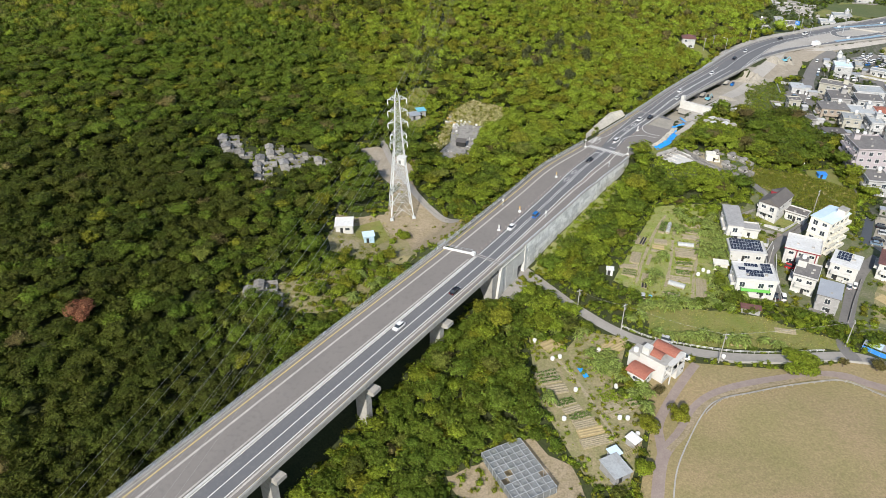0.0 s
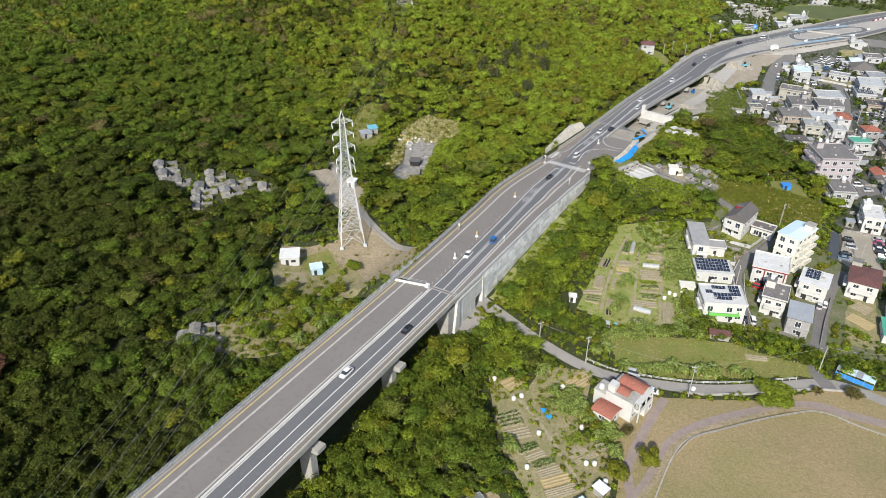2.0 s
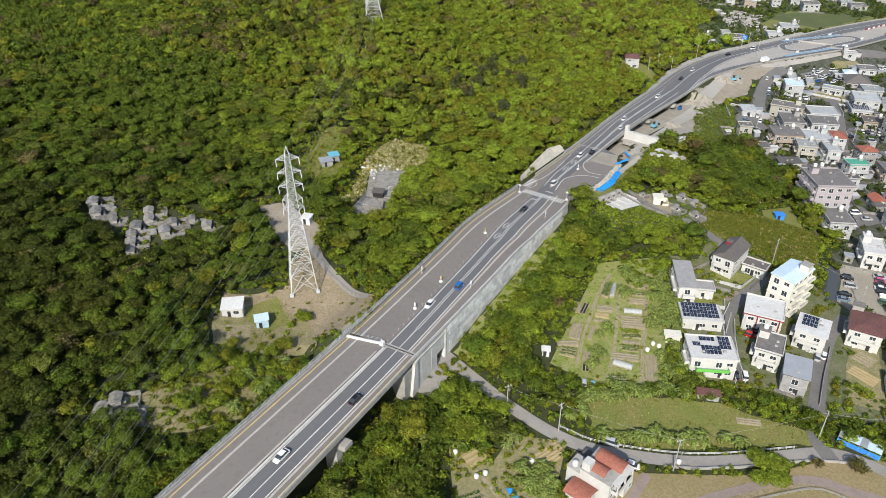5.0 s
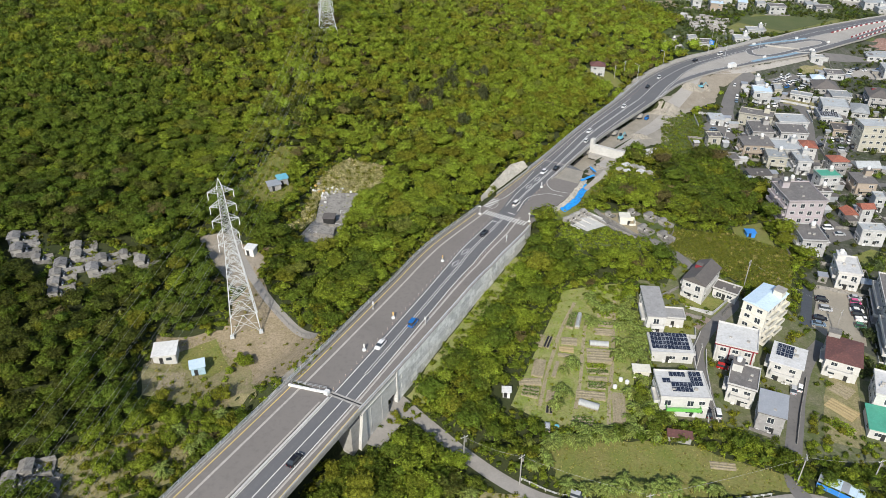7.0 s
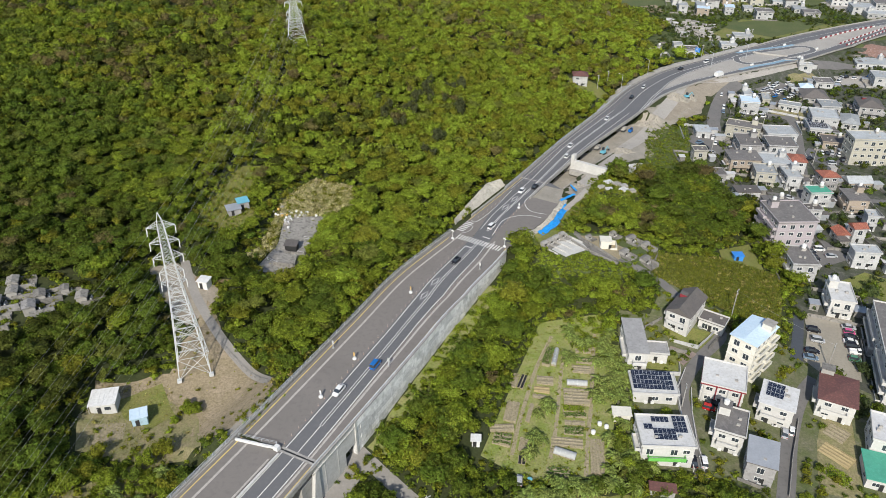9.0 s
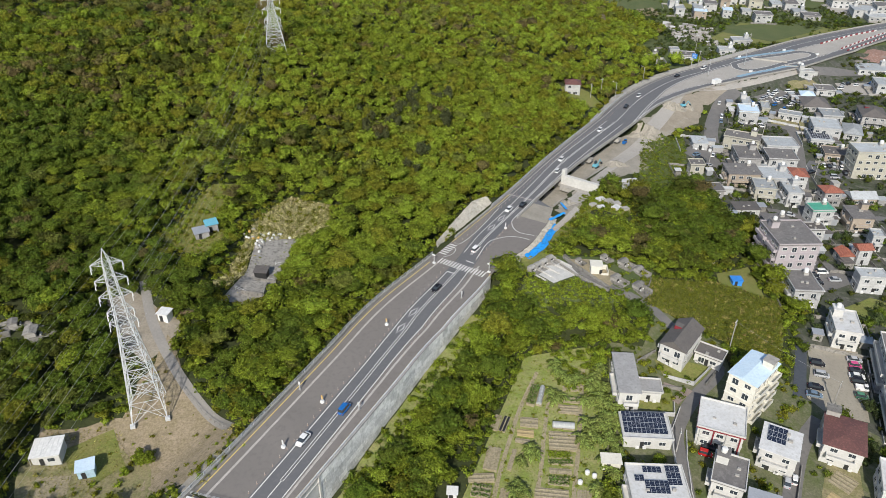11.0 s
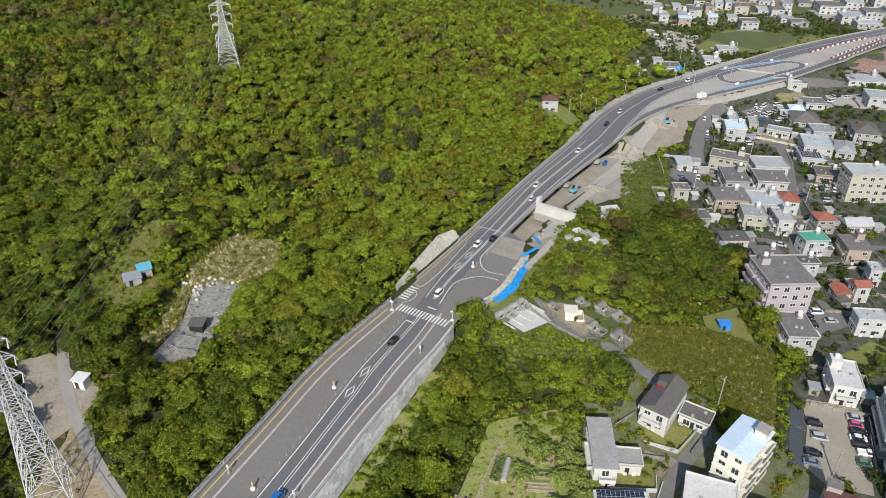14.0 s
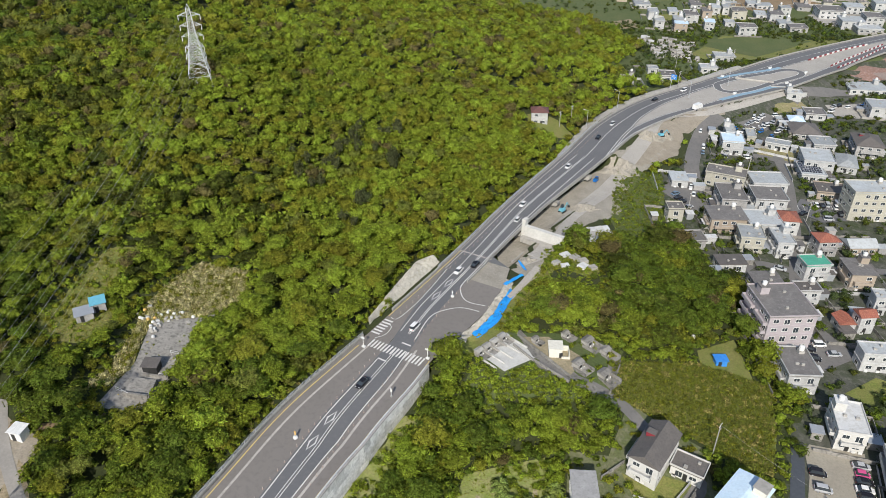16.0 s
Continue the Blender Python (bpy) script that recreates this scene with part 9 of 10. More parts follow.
_spots += [(92.4, 181.4), (94.2, 179.8), (15.7, 158.2), (15.2, 161.8), (19.9, 161.3), (25.9, 161.4), (28.2, 161.1), (32.9, 164.1), (34.7, 162.3), (37.0, 164.2), (43.7, 148.9), (46.9, 149.3), (42.5, 145.9), (46.5, 144.1), (45.3, 151.1), (48.8, 143.2), (51.6, 131.3), (50.7, 137.8), (70.5, 160.8), (72.3, 160.0), (75.8, 160.7), (79.6, 159.9), (82.9, 159.6), (84.7, 159.2), (86.9, 158.8), (60.4, 169.2), (56.8, 168.5), (66.6, 174.4), (70.9, 174.5), (76.4, 174.2), (53.5, 136.9), (27.2, 135.9), (17.2, 125.9)]
_spots += [(97.5, 218.4), (97.1, 221.4), (92.5, 213.7), (94.9, 212.6), (96.0, 209.7), (88.2, 202.0), (94.2, 198.8), (90.6, 183.2), (90.7, 180.2), (85.0, 179.2), (89.2, 223.6), (87.4, 224.7)]
_spots += [(44.6, 147.2), (48.2, 146.4), (47.4, 152.2), (41.4, 151.8), (29.4, 163.6), (22.8, 159.6), (39.6, 160.4), (63.4, 161.2), (67.2, 160.2), (53.6, 140.4), (78.4, 174.0), (61.5, 173.0), (92.6, 158.4), (97.0, 157.6)]
_spots += [(-26.6, 169.4), (-24.4, 181.1), (-20.4, 176.4), (-16.8, 183.6), (86.6, 226.0), (91.4, 221.6), (99.2, 224.4), (98.6, 212.6), (97.0, 206.4), (95.4, 201.8), (93.4, 193.0), (91.8, 196.0)]
_r = random.Random(11)
for x0, y0 in _spots:
    for _ in range(3):
        x_, y_ = x0 + _r.uniform(-1.4, 1.4), y0 + _r.uniform(-1.4, 1.4)
        k = _r.uniform(0.8, 1.25)
        o_ = copy_thing(_r.choice(BANANAS), pose(x_, y_, float(G(x_, y_)), 0, 0, _r.uniform(0, 360)))
        o_.scale = (k, k, k)
for (x_, y_), b_ in zip(((95.5, 209.0), (98.5, 215.0), (62.5, 172.6), (40.2, 149.0)), BANANAS):
    b_.matrix_basis = pose(x_, y_, float(G(x_, y_)))


RUSTY = leaf("rusty_leaf", (0.24, 0.105, 0.06), (0.20, 0.09, 0.05), (0.26, 0.15, 0.09))


def tree(x, y, r, mat, label, trunk=2.2, flat=0.75, seed=0, cards=420):
    """A single tree: tapered trunk with limbs, and a lumpy crown of leaf clumps."""
    z = float(G(x, y))
    ob = thing("tree", x, y, z, 0, label, "tree")
    t = Solid().lathe(0, 0, [(0.10 * r, -0.4), (0.07 * r, trunk * 0.6), (0.05 * r, trunk + r * 0.3)], 8)
    for k in range(5):
        a = k * 1.26 + seed
        t.bar((0, 0, trunk * 0.7), (math.cos(a) * r * 0.5, math.sin(a) * r * 0.5, trunk + r * 0.35), 0.03 * r, 5)
    part("trunk", t, BARK, ob)
    v, f = crown(cards * 2, 900 + seed, 16, 6, flat, 0.13)
    part("crown", tri_mesh("crown", v * r + (0, 0, trunk), f, mat), None, ob, smooth=True)


tree(99.2, 147.6, 5.6, L_MID, "broad dark green shade tree beside the lane", 1.2, 0.55, 1, 700)
tree(59.8, 127.8, 3.3, L_OLIVE, "round olive-green tree beside the park path", 1.6, 1.0, 2, 500)
tree(51.2, 125.2, 3.0, L_OLIVE, "rounded olive-green tree at the garden's edge", 1.0, 0.9, 3)
tree(57.4, 137.4, 1.9, L_BROWN, "small brownish bare-looking tree by the path", 1.2, 0.9, 4, 160)
tree(120.4, 147.4, 2.6, L_BROWN, "small brownish tree beside the lane", 1.2, 0.8, 5, 200)
tree(111.6, 149.0, 1.6, L_BROWN, "small brownish tree beside the lane", 1.2, 0.8, 6, 200)
tree(47.0, 112.0, 3.2, L_MID, "bushy green tree beside the shed", 0.8, 0.9, 7)
tree(-13.6, 204.4, 2.6, L_MID, "dense green shrub tree on the bare earth", 0.3, 1.0, 8)
tree(-16.8, 201.4, 1.4, L_BRIGHT, "bright yellow-green shrub on the bare earth", 0.2, 1.0, 9)
tree(104.0, 195.4, 1.8, L_BRIGHT, "yellowish garden shrub beside a house", 0.4, 0.9, 10, 220)
for k, (x_, y_, r_) in enumerate(((-38.5, 169.6, 2.0), (-36.0, 171.4, 1.6), (-31.0, 170.6, 1.9), (-29.2, 173.8, 1.7), (-43.1, 178.4, 2.2), (-39.4, 180.6, 1.8), (-34.6, 181.6, 2.1), (-31.6, 185.2, 1.7), (-27.4, 183.4, 1.9), (-22.6, 184.6, 1.5), (-20.8, 188.6, 1.8), (-17.6, 191.6, 1.9), (-26.8, 177.4, 1.6), (-33.6, 165.4, 1.2), (-22.0, 177.0, 1.3), (-30.6, 191.4, 1.5), (-19.0, 180.8, 1.1))):
    tree(x_, y_, r_ * 1.55, (L_MID, L_DARK, L_MID, L_OLIVE)[k % 4], "rounded green shrub tree in the roadside garden", 0.8, 0.9, 20 + k, 150)
tree(-95.4, 147.5, 4.6, RUSTY, "tree with reddish brown dry foliage in the wood", 3.0, 0.8, 12)


def bushes(name, poly, step, lo, hi, mats, label, seed, keep=1.0, forms=None, avoid=(), homes=(), lanes=()):
    """Low scrub over an area, as one mesh."""
    global rng
    rng = np.random.default_rng(seed)
    xs, ys = [p[0] for p in poly], [p[1] for p in poly]
    x, y = scatter(min(xs), max(xs), min(ys), max(ys), step)
    k = inside(x, y, poly) & (rng.random(len(x)) < keep)
    for q in avoid:
        k &= ~inside(x, y, q)
    if homes:
        hm = np.array(homes)
        k &= (((x[:, None] - hm[None, :, 0]) ** 2 + (y[:, None] - hm[None, :, 1]) ** 2) > hm[None, :, 2] ** 2).all(1)
    for pts, half in lanes:
        c = spline(pts, 2.0)
        k &= (((x[:, None] - c[None, :, 0]) ** 2 + (y[:, None] - c[None, :, 1]) ** 2).min(1) > half**2)
    x, y = x[k], y[k]
    r = rng.uniform(lo, hi, len(x))
    wood(name, x, y, G(x, y) - 0.1, r, rng.integers(0, len(mats), len(x)), forms or FAR, label, mats)


bushes("scrub", [(-44, 182), (-30, 196), (-16, 187), (-8, 186), (-6, 182), (-22, 160), (-34, 160), (-46, 172)], 2.6, 0.7, 1.9, (L_MID, L_OLIVE, L_BRIGHT), "low mixed scrub beside the road", 41, 0.75, MIDDLE, ([(-31, 188), (-17, 188), (-17, 204), (-31, 204)],))
bushes("scrub", GLADE, 1.9, 0.6, 1.5, (L_MID, L_OLIVE, L_DARK, L_MID), "green scrub over a roadside garden", 75, 0.6, MIDDLE, ([(-58, 163), (-54, 173), (-46, 170), (-49, 160)],))
bushes("scrub", [(-2, 193), (6, 202), (12, 202), (2, 188)], 1.6, 0.6, 1.2, (L_OLIVE, L_BRIGHT, L_REED), "low roadside scrub", 42, 0.8)
bushes("scrub", PYLONYARD, 2.4, 0.25, 0.75, (L_OLIVE, L_REED, L_MID), "scattered weeds on bare earth", 43, 0.34)
bushes("scrub", PLOTS, 2.2, 0.3, 0.7, (L_MID, L_BRIGHT, L_OLIVE), "weeds and low plants between the beds", 44, 0.45)
bushes("scrub", GARDENS, 1.5, 0.3, 1.05, (L_MID, L_OLIVE, L_BRIGHT), "weeds and shrubs round the gardens", 45, 0.62, None, ([(26, 150), (31, 152), (42, 119), (36, 114), (29, 135)],))
bushes("scrub", NETYARD, 2.0, 0.4, 1.3, (L_OLIVE, L_MID, L_MID), "weeds and shrubs round the net house", 46, 0.6, None, ([(13, 106), (24, 101), (33, 119), (20, 124)],))
bushes("scrub", LOWFIELD, 3.0, 0.3, 0.6, (L_OLIVE, L_REED), "tufts in a mown field", 47, 0.2)
bushes("hedge", [(98, 172), (104, 176), (122, 166), (116, 160), (108, 165)], 1.8, 0.8, 1.7, (L_MID, L_DARK), "thick green hedge bank below the houses", 48, 0.85, MIDDLE)
bushes("scrub", [(-38, 200), (-26, 190), (-17, 189), (-16, 206), (-21, 199), (-29, 200)], 2.1, 0.4, 1.2, (L_MID, L_OLIVE, L_MID), "rough scrub below two huts", 71, 0.5)
bushes("scrub", HUTYARD, 2.4, 0.5, 1.6, (L_MID, L_BRIGHT, L_OLIVE), "overgrown weeds round a hut", 49, 0.6)
bushes("scrub", TOMBS, 2.1, 0.6, 1.7, (L_DARK, L_MID, L_OLIVE), "shrubs and weeds between the tombs", 50, 0.62, MIDDLE)
bushes("scrub", TOMB_UP, 2.1, 0.6, 1.7, (L_DARK, L_MID, L_OLIVE), "shrubs and weeds between the tombs", 56, 0.62, MIDDLE)
bushes("scrub", [(112, 273), (129, 265), (121, 250), (114, 249), (111, 256), (116, 262)], 1.9, 0.5, 1.4, (L_MID, L_OLIVE, L_DARK), "shrubs between the tombs", 51, 0.42)
bushes("scrub", [(95, 278), (104, 289), (112, 300), (118, 300), (108, 284), (100, 272)], 1.6, 0.6, 1.5, (L_MID, L_DARK, L_OLIVE), "scrub on the slope below a tarpaulin", 57, 0.85, TINY)
bushes("scrub", [(119, 316), (139, 337), (136, 320), (150, 324), (150, 316), (137, 304), (134, 293), (119, 297)], 1.5, 0.5, 1.1, (L_MID, L_DARK, L_OLIVE), "low scrub round broken slabs", 58, 0.8)
bushes("scrub", SCRAP, 2.0, 0.2, 0.5, (L_OLIVE, L_MID, L_REED), "weeds in the cracks of a paved yard", 59, 0.35)
bushes("pampas_tufts", DRY, 1.2, 0.6, 1.3, (L_PAMPAS, L_PAMPAS, L_OLIVE, L_PAMPAS), "pale plumes of tall dry grass", 60, 0.9, TINY)
bushes("scrub", HUTYARD, 1.8, 0.4, 1.0, (L_BRIGHT, L_MID, L_OLIVE), "bright weeds round a hut", 70, 0.4)
bushes("scrub", MEADOW, 1.7, 0.5, 1.3, (L_MID, L_DARK, L_GREY), "low green growth on a meadow", 52, 0.85, TINY)
bushes("scrub", [(86, 222), (86, 235), (100, 236), (98, 214), (93, 217)], 1.7, 0.7, 1.6, (L_MID, L_DARK, L_BRIGHT), "thick growth at the edge of the allotments", 74, 0.85, MIDDLE)
bushes("bank_growth", GREENBANK, 1.3, 0.7, 1.5, (L_BRIGHT, L_MID, L_MID, L_BRIGHT), "bright low growth on the bank below the new tombs", 73, 0.95, TINY)
bushes("reed_heads", REEDS, 1.2, 0.6, 1.0, (L_OLIVE, L_GREY, L_GREY, L_REED), "leafy tops of tall reeds", 72, 0.95, TINY)


STREETS = (([(116.5, 151), (116.3, 158), (120.5, 166), (126.3, 175.3), (133, 186), (142, 197.6), (155, 208.4), (166, 212)], 3.0),
           ([(105.5, 176), (107, 184), (109.5, 194), (112.3, 203.9), (121.2, 214.2), (132.5, 224), (128, 233), (122, 246), (112, 254), (104, 262)], 2.7))
NEAR_HOMES = [(103.5, 222, 5.5), (103.5, 214, 5.5), (109.5, 216.5, 4.6), (123.5, 230.4, 7.2), (130.5, 227.5, 4.8), (103.5, 203.4, 7.2), (98.9, 185, 8.2), (122, 202, 8), (116.8, 187, 6.4), (119.4, 176.7, 5.8), (133.1, 194.2, 7), (149.8, 194.9, 8.2), (133.8, 211.6, 8.2), (106.5, 180.5, 3), (133.2, 187.5, 3), (117.4, 197.4, 3), (153.5, 181, 7), (147.9, 172.6, 6.5), (142, 180, 8), (178.3, 207, 20), (167, 215, 12)]
bushes("garden_shrubs", HOUSES, 1.7, 0.5, 1.5, (L_DARK, L_MID, L_DARK, L_OLIVE), "shrubs and hedges in the yards between houses", 53, 0.5, MIDDLE, (), NEAR_HOMES, STREETS)
bushes("roadside_growth", [(6, 201), (14, 213), (22, 226), (36, 249), (55, 275), (52, 277), (32, 250), (18, 228), (4, 206)], 1.5, 0.5, 1.1, (L_OLIVE, L_MID, L_REED), "low growth along the road fence", 54, 0.9)
bushes("wall_foot_growth", [(20, 181), (30, 190), (44, 208), (58, 228), (74, 248), (78, 245), (62, 222), (48, 203), (32, 184)], 1.7, 0.6, 1.5, (L_MID, L_DARK, L_OLIVE), "green growth at the wall's foot", 55, 0.9, MIDDLE)
for pts in ([(106.9, 178), (108.6, 187), (111.4, 196), (114.5, 203.5)], [(104.2, 178), (107.8, 194), (110.2, 203), (116, 211)], [(112, 219.5), (119, 217)], [(126, 218), (131, 222.5)], [(123, 169), (129.5, 179), (138, 191)], [(119, 171), (113.5, 175)], [(126, 180.5), (128.5, 184.5)]):
    wall_run("yard_wall", pts, 0.18, 1.1, CONCRETE_OLD if pts[0][0] > 110 else WALL_WHITE, "low block wall along a village yard", "wall", 0.6, "yard walls")


for pts, mat in (([(116.0, 222.5), (122.9, 218.6), (134.2, 227.2)], WALL_AGED_DIM), ([(103.4, 210.7), (113.6, 208.8), (115.0, 212.7)], WALL_AGED_DIM), ([(110.3, 227.4), (117.0, 231.0)], CONCRETE_OLD), ([(100.6, 219.5), (98.8, 211.7)], CONCRETE_OLD)):
    wall_run("yard_wall", pts, 0.2, 1.2, mat, "low rendered wall round a garden", "wall", 0.8, "yard walls")
_st = tagged(new("garden_stairs"), "brown brick garden stairs between low walls", "stairs")
for k in range(9):
    t_ = k / 8
    x_, y_ = 116.0 + 5.0 * t_, 213.6 + 3.6 * t_
    part("step", Solid().box(x_, y_, float(G(x_, y_)) - 0.4, 0.7, 2.0, 0.55 + 0.17 * (8 - k) * 0.3, radians(36)), BRICKPATH, _st)


def reeds(name, poly, step, tall, mats, label, seed):
    """Upright blades over an area, as one mesh."""
    r = np.random.default_rng(seed)
    xs, ys = [p[0] for p in poly], [p[1] for p in poly]
    gx, gy = np.meshgrid(np.arange(min(xs), max(xs), step), np.arange(min(ys), max(ys), step))
    x, y = gx.ravel() + r.uniform(-0.5, 0.5, gx.size) * step, gy.ravel() + r.uniform(-0.5, 0.5, gx.size) * step
    k = inside(x, y, poly)
    x, y = x[k], y[k]
    z = G(x, y)
    n = len(x)
    out = []
    for j in range(5):
        a, h = r.uniform(0, 6.28, n), tall * r.uniform(0.6, 1.15, n)
        lx, ly = r.normal(0, 0.55, n), r.normal(0, 0.55, n)
        bx, by = x + r.normal(0, 0.25, n), y + r.normal(0, 0.25, n)
        p0 = np.stack([bx + np.cos(a) * 0.16, by + np.sin(a) * 0.16, z - 0.1], 1)
        p1 = np.stack([bx - np.cos(a) * 0.16, by - np.sin(a) * 0.16, z - 0.1], 1)
        p2 = np.stack([bx + lx, by + ly, z + h], 1)
        out.append(np.stack([p0, p1, p2], 1).reshape(-1, 3))
    v = np.concatenate(out)
    f = np.arange(len(v)).reshape(-1, 3)
    tagged(new(name, tri_mesh(name, v, f, mats, r.integers(0, len(mats), len(f)))), label, "grass", kind="stuff")


reeds("reeds", REEDS, 0.55, 0.9, (L_OLIVE, L_OLIVE, L_GREY, L_MID, L_GREY), "field of tall yellowish reeds", 61)
reeds("reeds", DRY, 0.48, 0.9, (L_PAMPAS, L_PAMPAS, L_REED, L_MID), "patch of tall dry grass", 62)
reeds("grass_tufts", PLOTS, 1.1, 0.5, (L_MID, L_OLIVE, L_BRIGHT), "uneven green grass between the beds", 63)
reeds("grass_tufts", LOWFIELD, 1.1, 0.45, (L_OLIVE, L_REED), "uneven dry grass", 64)
reeds("grass_tufts", [(112, 300), (122, 316), (131, 314), (136, 304), (131, 299), (122, 306), (110, 290), (100, 278)], 0.9, 0.8, (L_MID, L_OLIVE, L_BRIGHT), "rough grass beside the works", 69)
reeds("grass_tufts", GLADE, 1.0, 0.6, (L_OLIVE, L_REED, L_MID), "uneven grass in a glade", 65)
reeds("grass_tufts", MEADOW, 1.0, 0.6, (L_MID, L_DARK), "rough green grass", 66)
reeds("grass_tufts", [(-36, 212), (-35, 193), (-26, 190), (-17, 206), (-22, 214)], 0.9, 0.5, (L_REED, L_OLIVE), "dry grass tufts round two huts", 67)
reeds("grass_tufts", HUTYARD, 0.9, 0.7, (L_OLIVE, L_MID, L_REED), "overgrown grass round a hut", 68)


# ---- yard walls of the town ----
_r = random.Random(31)
for o in [q for q in scene.collection.objects if q.name.split(".")[0] == "house" and q.matrix_basis.translation.x > 165]:
    m_ = o.matrix_basis
    a_, b_ = _r.uniform(8.0, 10.0), _r.uniform(7.5, 9.5)
    run = [(-a_, b_), (-a_, -b_), (a_, -b_), (a_, b_)]
    k_ = _r.randrange(4)
    run = (run[k_:] + run[:k_])[: _r.choice((3, 3, 4))]
    w_ = Solid()
    for (x0, y0), (x1, y1) in zip(run, run[1:]):
        n_ = 4
        for i in range(n_):
            p, q = m_ @ Vector((x0 + (x1 - x0) * i / n_, y0 + (y1 - y0) * i / n_, 0)), m_ @ Vector((x0 + (x1 - x0) * (i + 1) / n_, y0 + (y1 - y0) * (i + 1) / n_, 0))
            c_ = (p + q) / 2
            w_.box(c_.x, c_.y, float(G(c_.x, c_.y)) - 0.5, (q - p).length + 0.16, 0.16, 1.7, math.atan2(q.y - p.y, q.x - p.x))
    tagged(part("yard_wall", w_, _r.choice((CONCRETE_OLD, CONCRETE_OLD, WALL_AGED_DIM, CONCRETE))), "low block wall round a house yard", "wall", "yard walls")


# ---- sheds and parked cars of the town ----
_r = random.Random(44)
_homes = [q.matrix_basis.copy() for q in scene.collection.objects if q.name.split(".")[0] == "house" and q.matrix_basis.translation.x > 165 and q.matrix_basis.translation.y < 520]
for m_ in _homes[::1]:
    for e_ in range(2):
        p = m_ @ Vector((_r.choice((-1, 1)) * _r.uniform(6.4, 8.0), _r.uniform(-6, 6), 0))
        a_, b_, h_ = _r.uniform(2.2, 4.6), _r.uniform(2.0, 3.4), _r.uniform(2.1, 2.8)
        if float(road_frame(np.array([p.x]), np.array([p.y]))[1][0]) < 40 and p.y > 420:
            continue
        z_ = float(G(p.x, p.y))
        o_ = part("shed", Solid().box(0, 0, -0.5, a_, b_, h_ + 0.5), _r.choice((WALL_AGED_DIM, WALL_GREY, CONCRETE_OLD, ROOF_METAL)))
        o_.matrix_basis = pose(p.x, p.y, z_, 0, 0, math.degrees(m_.to_euler().z) + _r.choice((0, 90)))
        tagged(o_, "small flat-roofed outbuilding beside a house", "shed", "outbuildings of the town")
        part("roof", Solid().box(0, 0, h_ + 0.004, a_ + 0.5, b_ + 0.5, 0.12), _r.choice((ROOF_METAL, ROOF_GREY, ROOF_AGED_DIM, ROOF_DARK, ROOF_WHITE)), o_)
for k_, (x_, y_) in enumerate(((246, 424), (249, 421), (252, 418), (255, 424), (258, 421), (244, 417), (262, 427), (259, 414), (266, 420), (270, 424), (282, 433), (290, 438), (300, 443), (312, 446), (326, 452), (338, 455), (230, 404), (233, 410), (226, 396), (256, 430), (259, 432), (262, 434), (265, 436), (268, 438), (262, 427), (266, 429), (270, 432), (274, 434), (277, 437), (318, 453), (322, 454), (334, 452), (330, 441))):
    if min(((x_ - m_.translation.x) ** 2 + (y_ - m_.translation.y) ** 2) for m_ in _homes) > 24:
        park_car(x_, y_, _r.choice((20, 110, 200)) + _r.uniform(-8, 8), _r.choice(("white", "white", "silver", "black", "blue")), _r.choice(("sedan", "van", "kei")))


# ---- trees of the town ----
rng = np.random.default_rng(77)
x, y = scatter(150, 420, 190, 640, 3.5)
HOMES = [(o.matrix_basis.translation.x, o.matrix_basis.translation.y) for o in scene.collection.objects if o.name.split(".")[0] == "house"]
k = inside(x, y, TOWN) | inside(x, y, FARTOWN)
k &= rng.random(len(x)) < np.where(wave(x, y, 22, 2.0) > 0.5, 0.92, 0.6)
h_ = np.array(HOMES)
k &= (((x[:, None] - h_[None, :, 0]) ** 2 + (y[:, None] - h_[None, :, 1]) ** 2).min(1) > 5.8**2)
c_ = np.array([(o.matrix_basis.translation.x, o.matrix_basis.translation.y) for o in scene.collection.objects if o.name.split(".")[0] in ("car", "truck")])
k &= (((x[:, None] - c_[None, :, 0]) ** 2 + (y[:, None] - c_[None, :, 1]) ** 2).min(1) > 3.4**2)
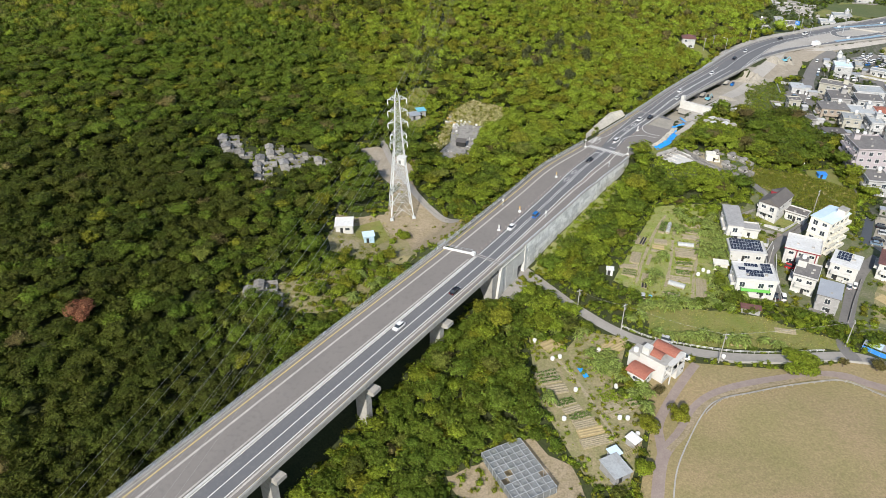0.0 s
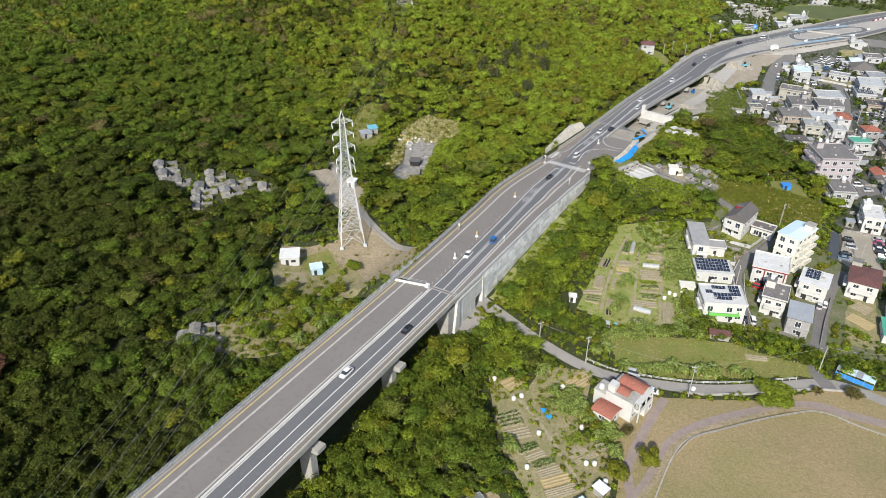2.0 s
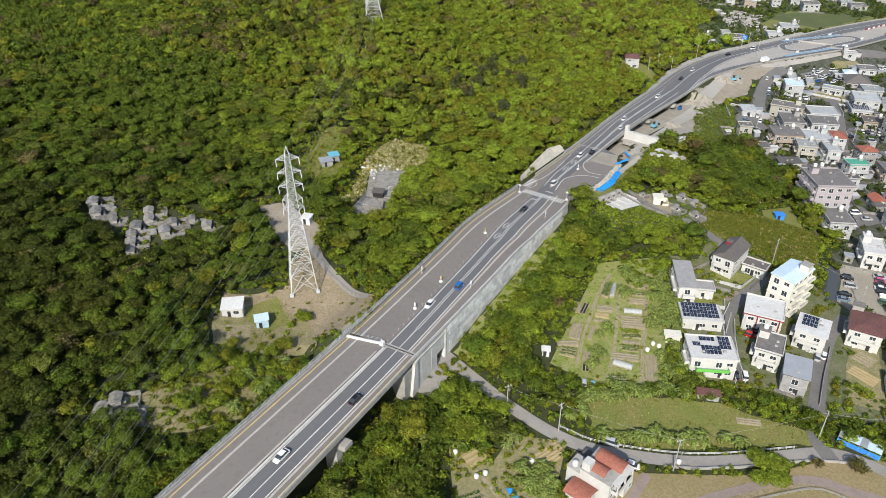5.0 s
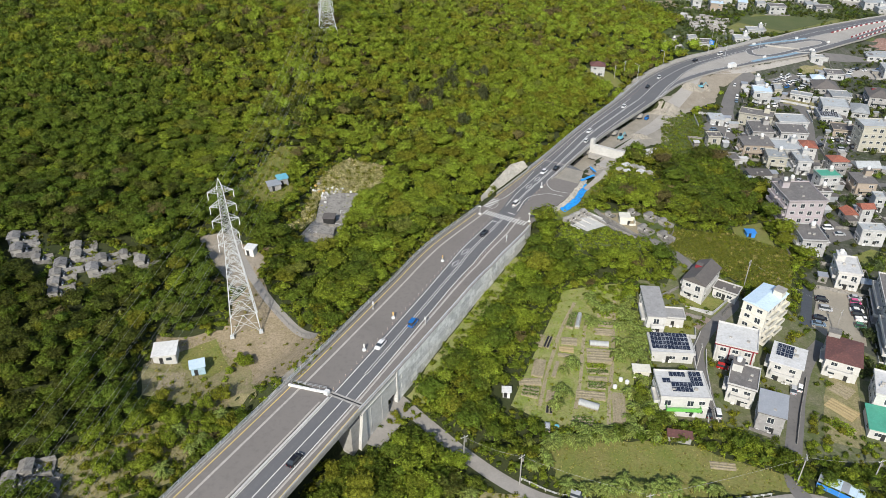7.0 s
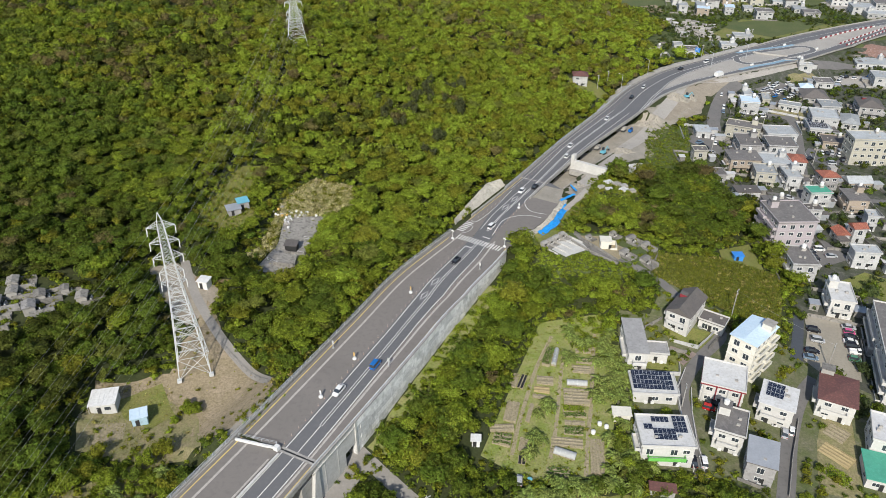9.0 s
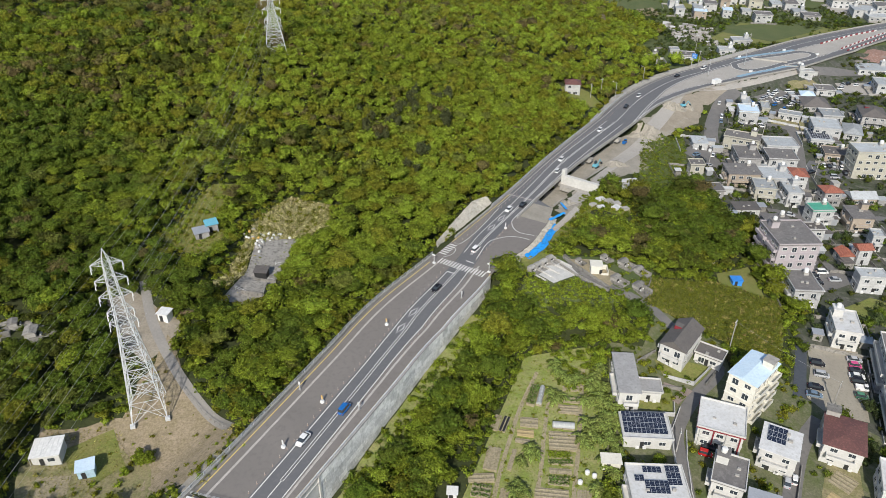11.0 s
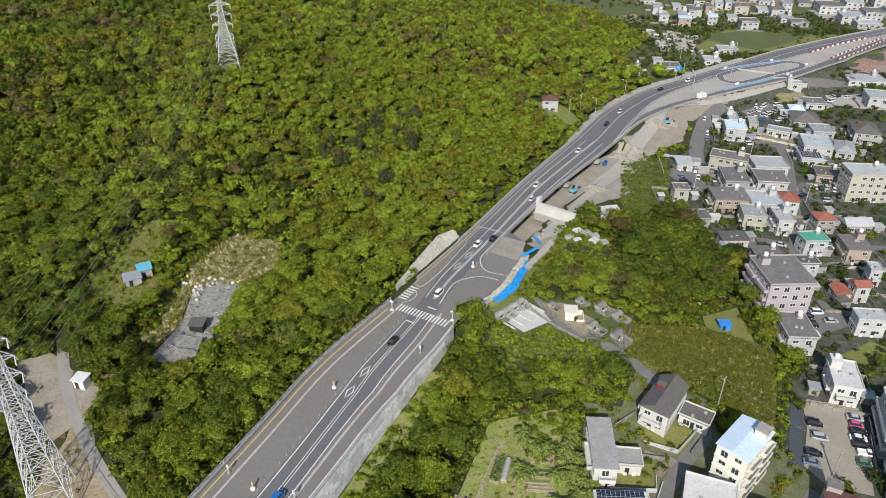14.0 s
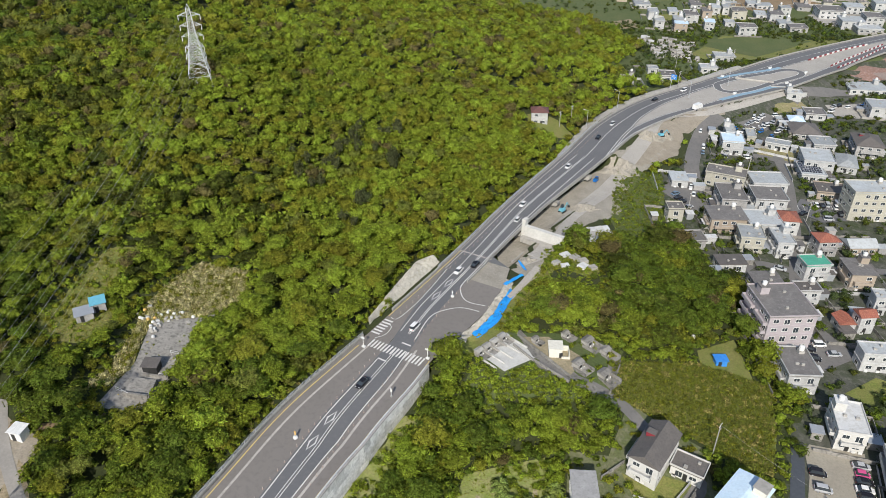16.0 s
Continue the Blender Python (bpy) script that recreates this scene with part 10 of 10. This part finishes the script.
for pts, half in (([(252, 395), (243, 372), (232, 350), (221, 330), (207, 306), (194, 285)], 4), ([(182, 303), (195, 312), (208, 307), (226, 306), (250, 300)], 4), ([(203, 378), (209.6, 393), (225.5, 418), (243.7, 435)], 5), ([(110, 312), (121, 318), (136, 342), (163.8, 370.8), (192.8, 407), (210, 428.6), (241, 438), (296, 463)], 6), ([(142, 197), (155, 208.4), (166, 212)], 4), ([(294, 455), (303, 463), (318, 468), (345, 473), (380, 480), (420, 486)], 5)):
    c = spline(pts, 3.0)
    k &= (((x[:, None] - c[None, :, 0]) ** 2 + (y[:, None] - c[None, :, 1]) ** 2).min(1) > half**2)
for q in ([(163.4, 231.5), (165.7, 233.2), (177.8, 229.0), (163.5, 202.6), (154.2, 206.7), (152.0, 212.5)], [(275, 545), (330, 600), (410, 570), (330, 532)], [(350, 489), (398, 522), (424, 520), (378, 489)], [(314, 458), (339, 460), (342, 444), (322, 436), (310, 441)], [(248, 431), (272, 443), (285, 438), (262, 422)], [(280, 451), (301, 457), (304, 448), (280, 442)], [(247, 407), (267, 400), (254, 386), (242, 396)]):
    k &= ~inside(x, y, q)
s_, o_, _, w_ = road_frame(x, y)
k &= (o_ < -3) | (o_ > w_ + 4)
x, y = x[k], y[k]
for px_, py_, n_, sp_ in ((400, 575, 60, 16), (242, 502, 70, 12), (300, 610, 40, 18), (250, 570, 50, 16), (350, 640, 40, 22), (330, 690, 40, 30), (250, 690, 60, 26), (440, 600, 40, 22), (355, 470, 40, 14)):
    x, y = np.concatenate([x, rng.normal(px_, sp_, n_)]), np.concatenate([y, rng.normal(py_, sp_ * 0.55, n_)])
s_, o_, _, w_ = road_frame(x, y)
k = (o_ < -6) | (o_ > w_ + 4)
k &= (((x[:, None] - h_[None, :, 0]) ** 2 + (y[:, None] - h_[None, :, 1]) ** 2).min(1) > 5.8**2)
x, y = x[k], y[k]
r_ = 0.9 + 2.0 * rng.random(len(x)) ** 1.6
near_ = y < 245
wood("town_trees", x[near_], y[near_], G(x, y)[near_] + 0.2, r_[near_], rng.choice([0, 0, 1, 2], near_.sum()), MIDDLE, "small green trees and shrubs between the houses", (L_TOWN, L_DARK, L_DIM))
x, y, r_ = x[~near_], y[~near_], r_[~near_]
wood("town_trees", x, y, G(x, y) + 0.2, r_, rng.choice([0, 0, 1, 2], len(x)), TINY, "small green trees and shrubs between the houses", (L_TOWN, L_DARK, L_DIM))
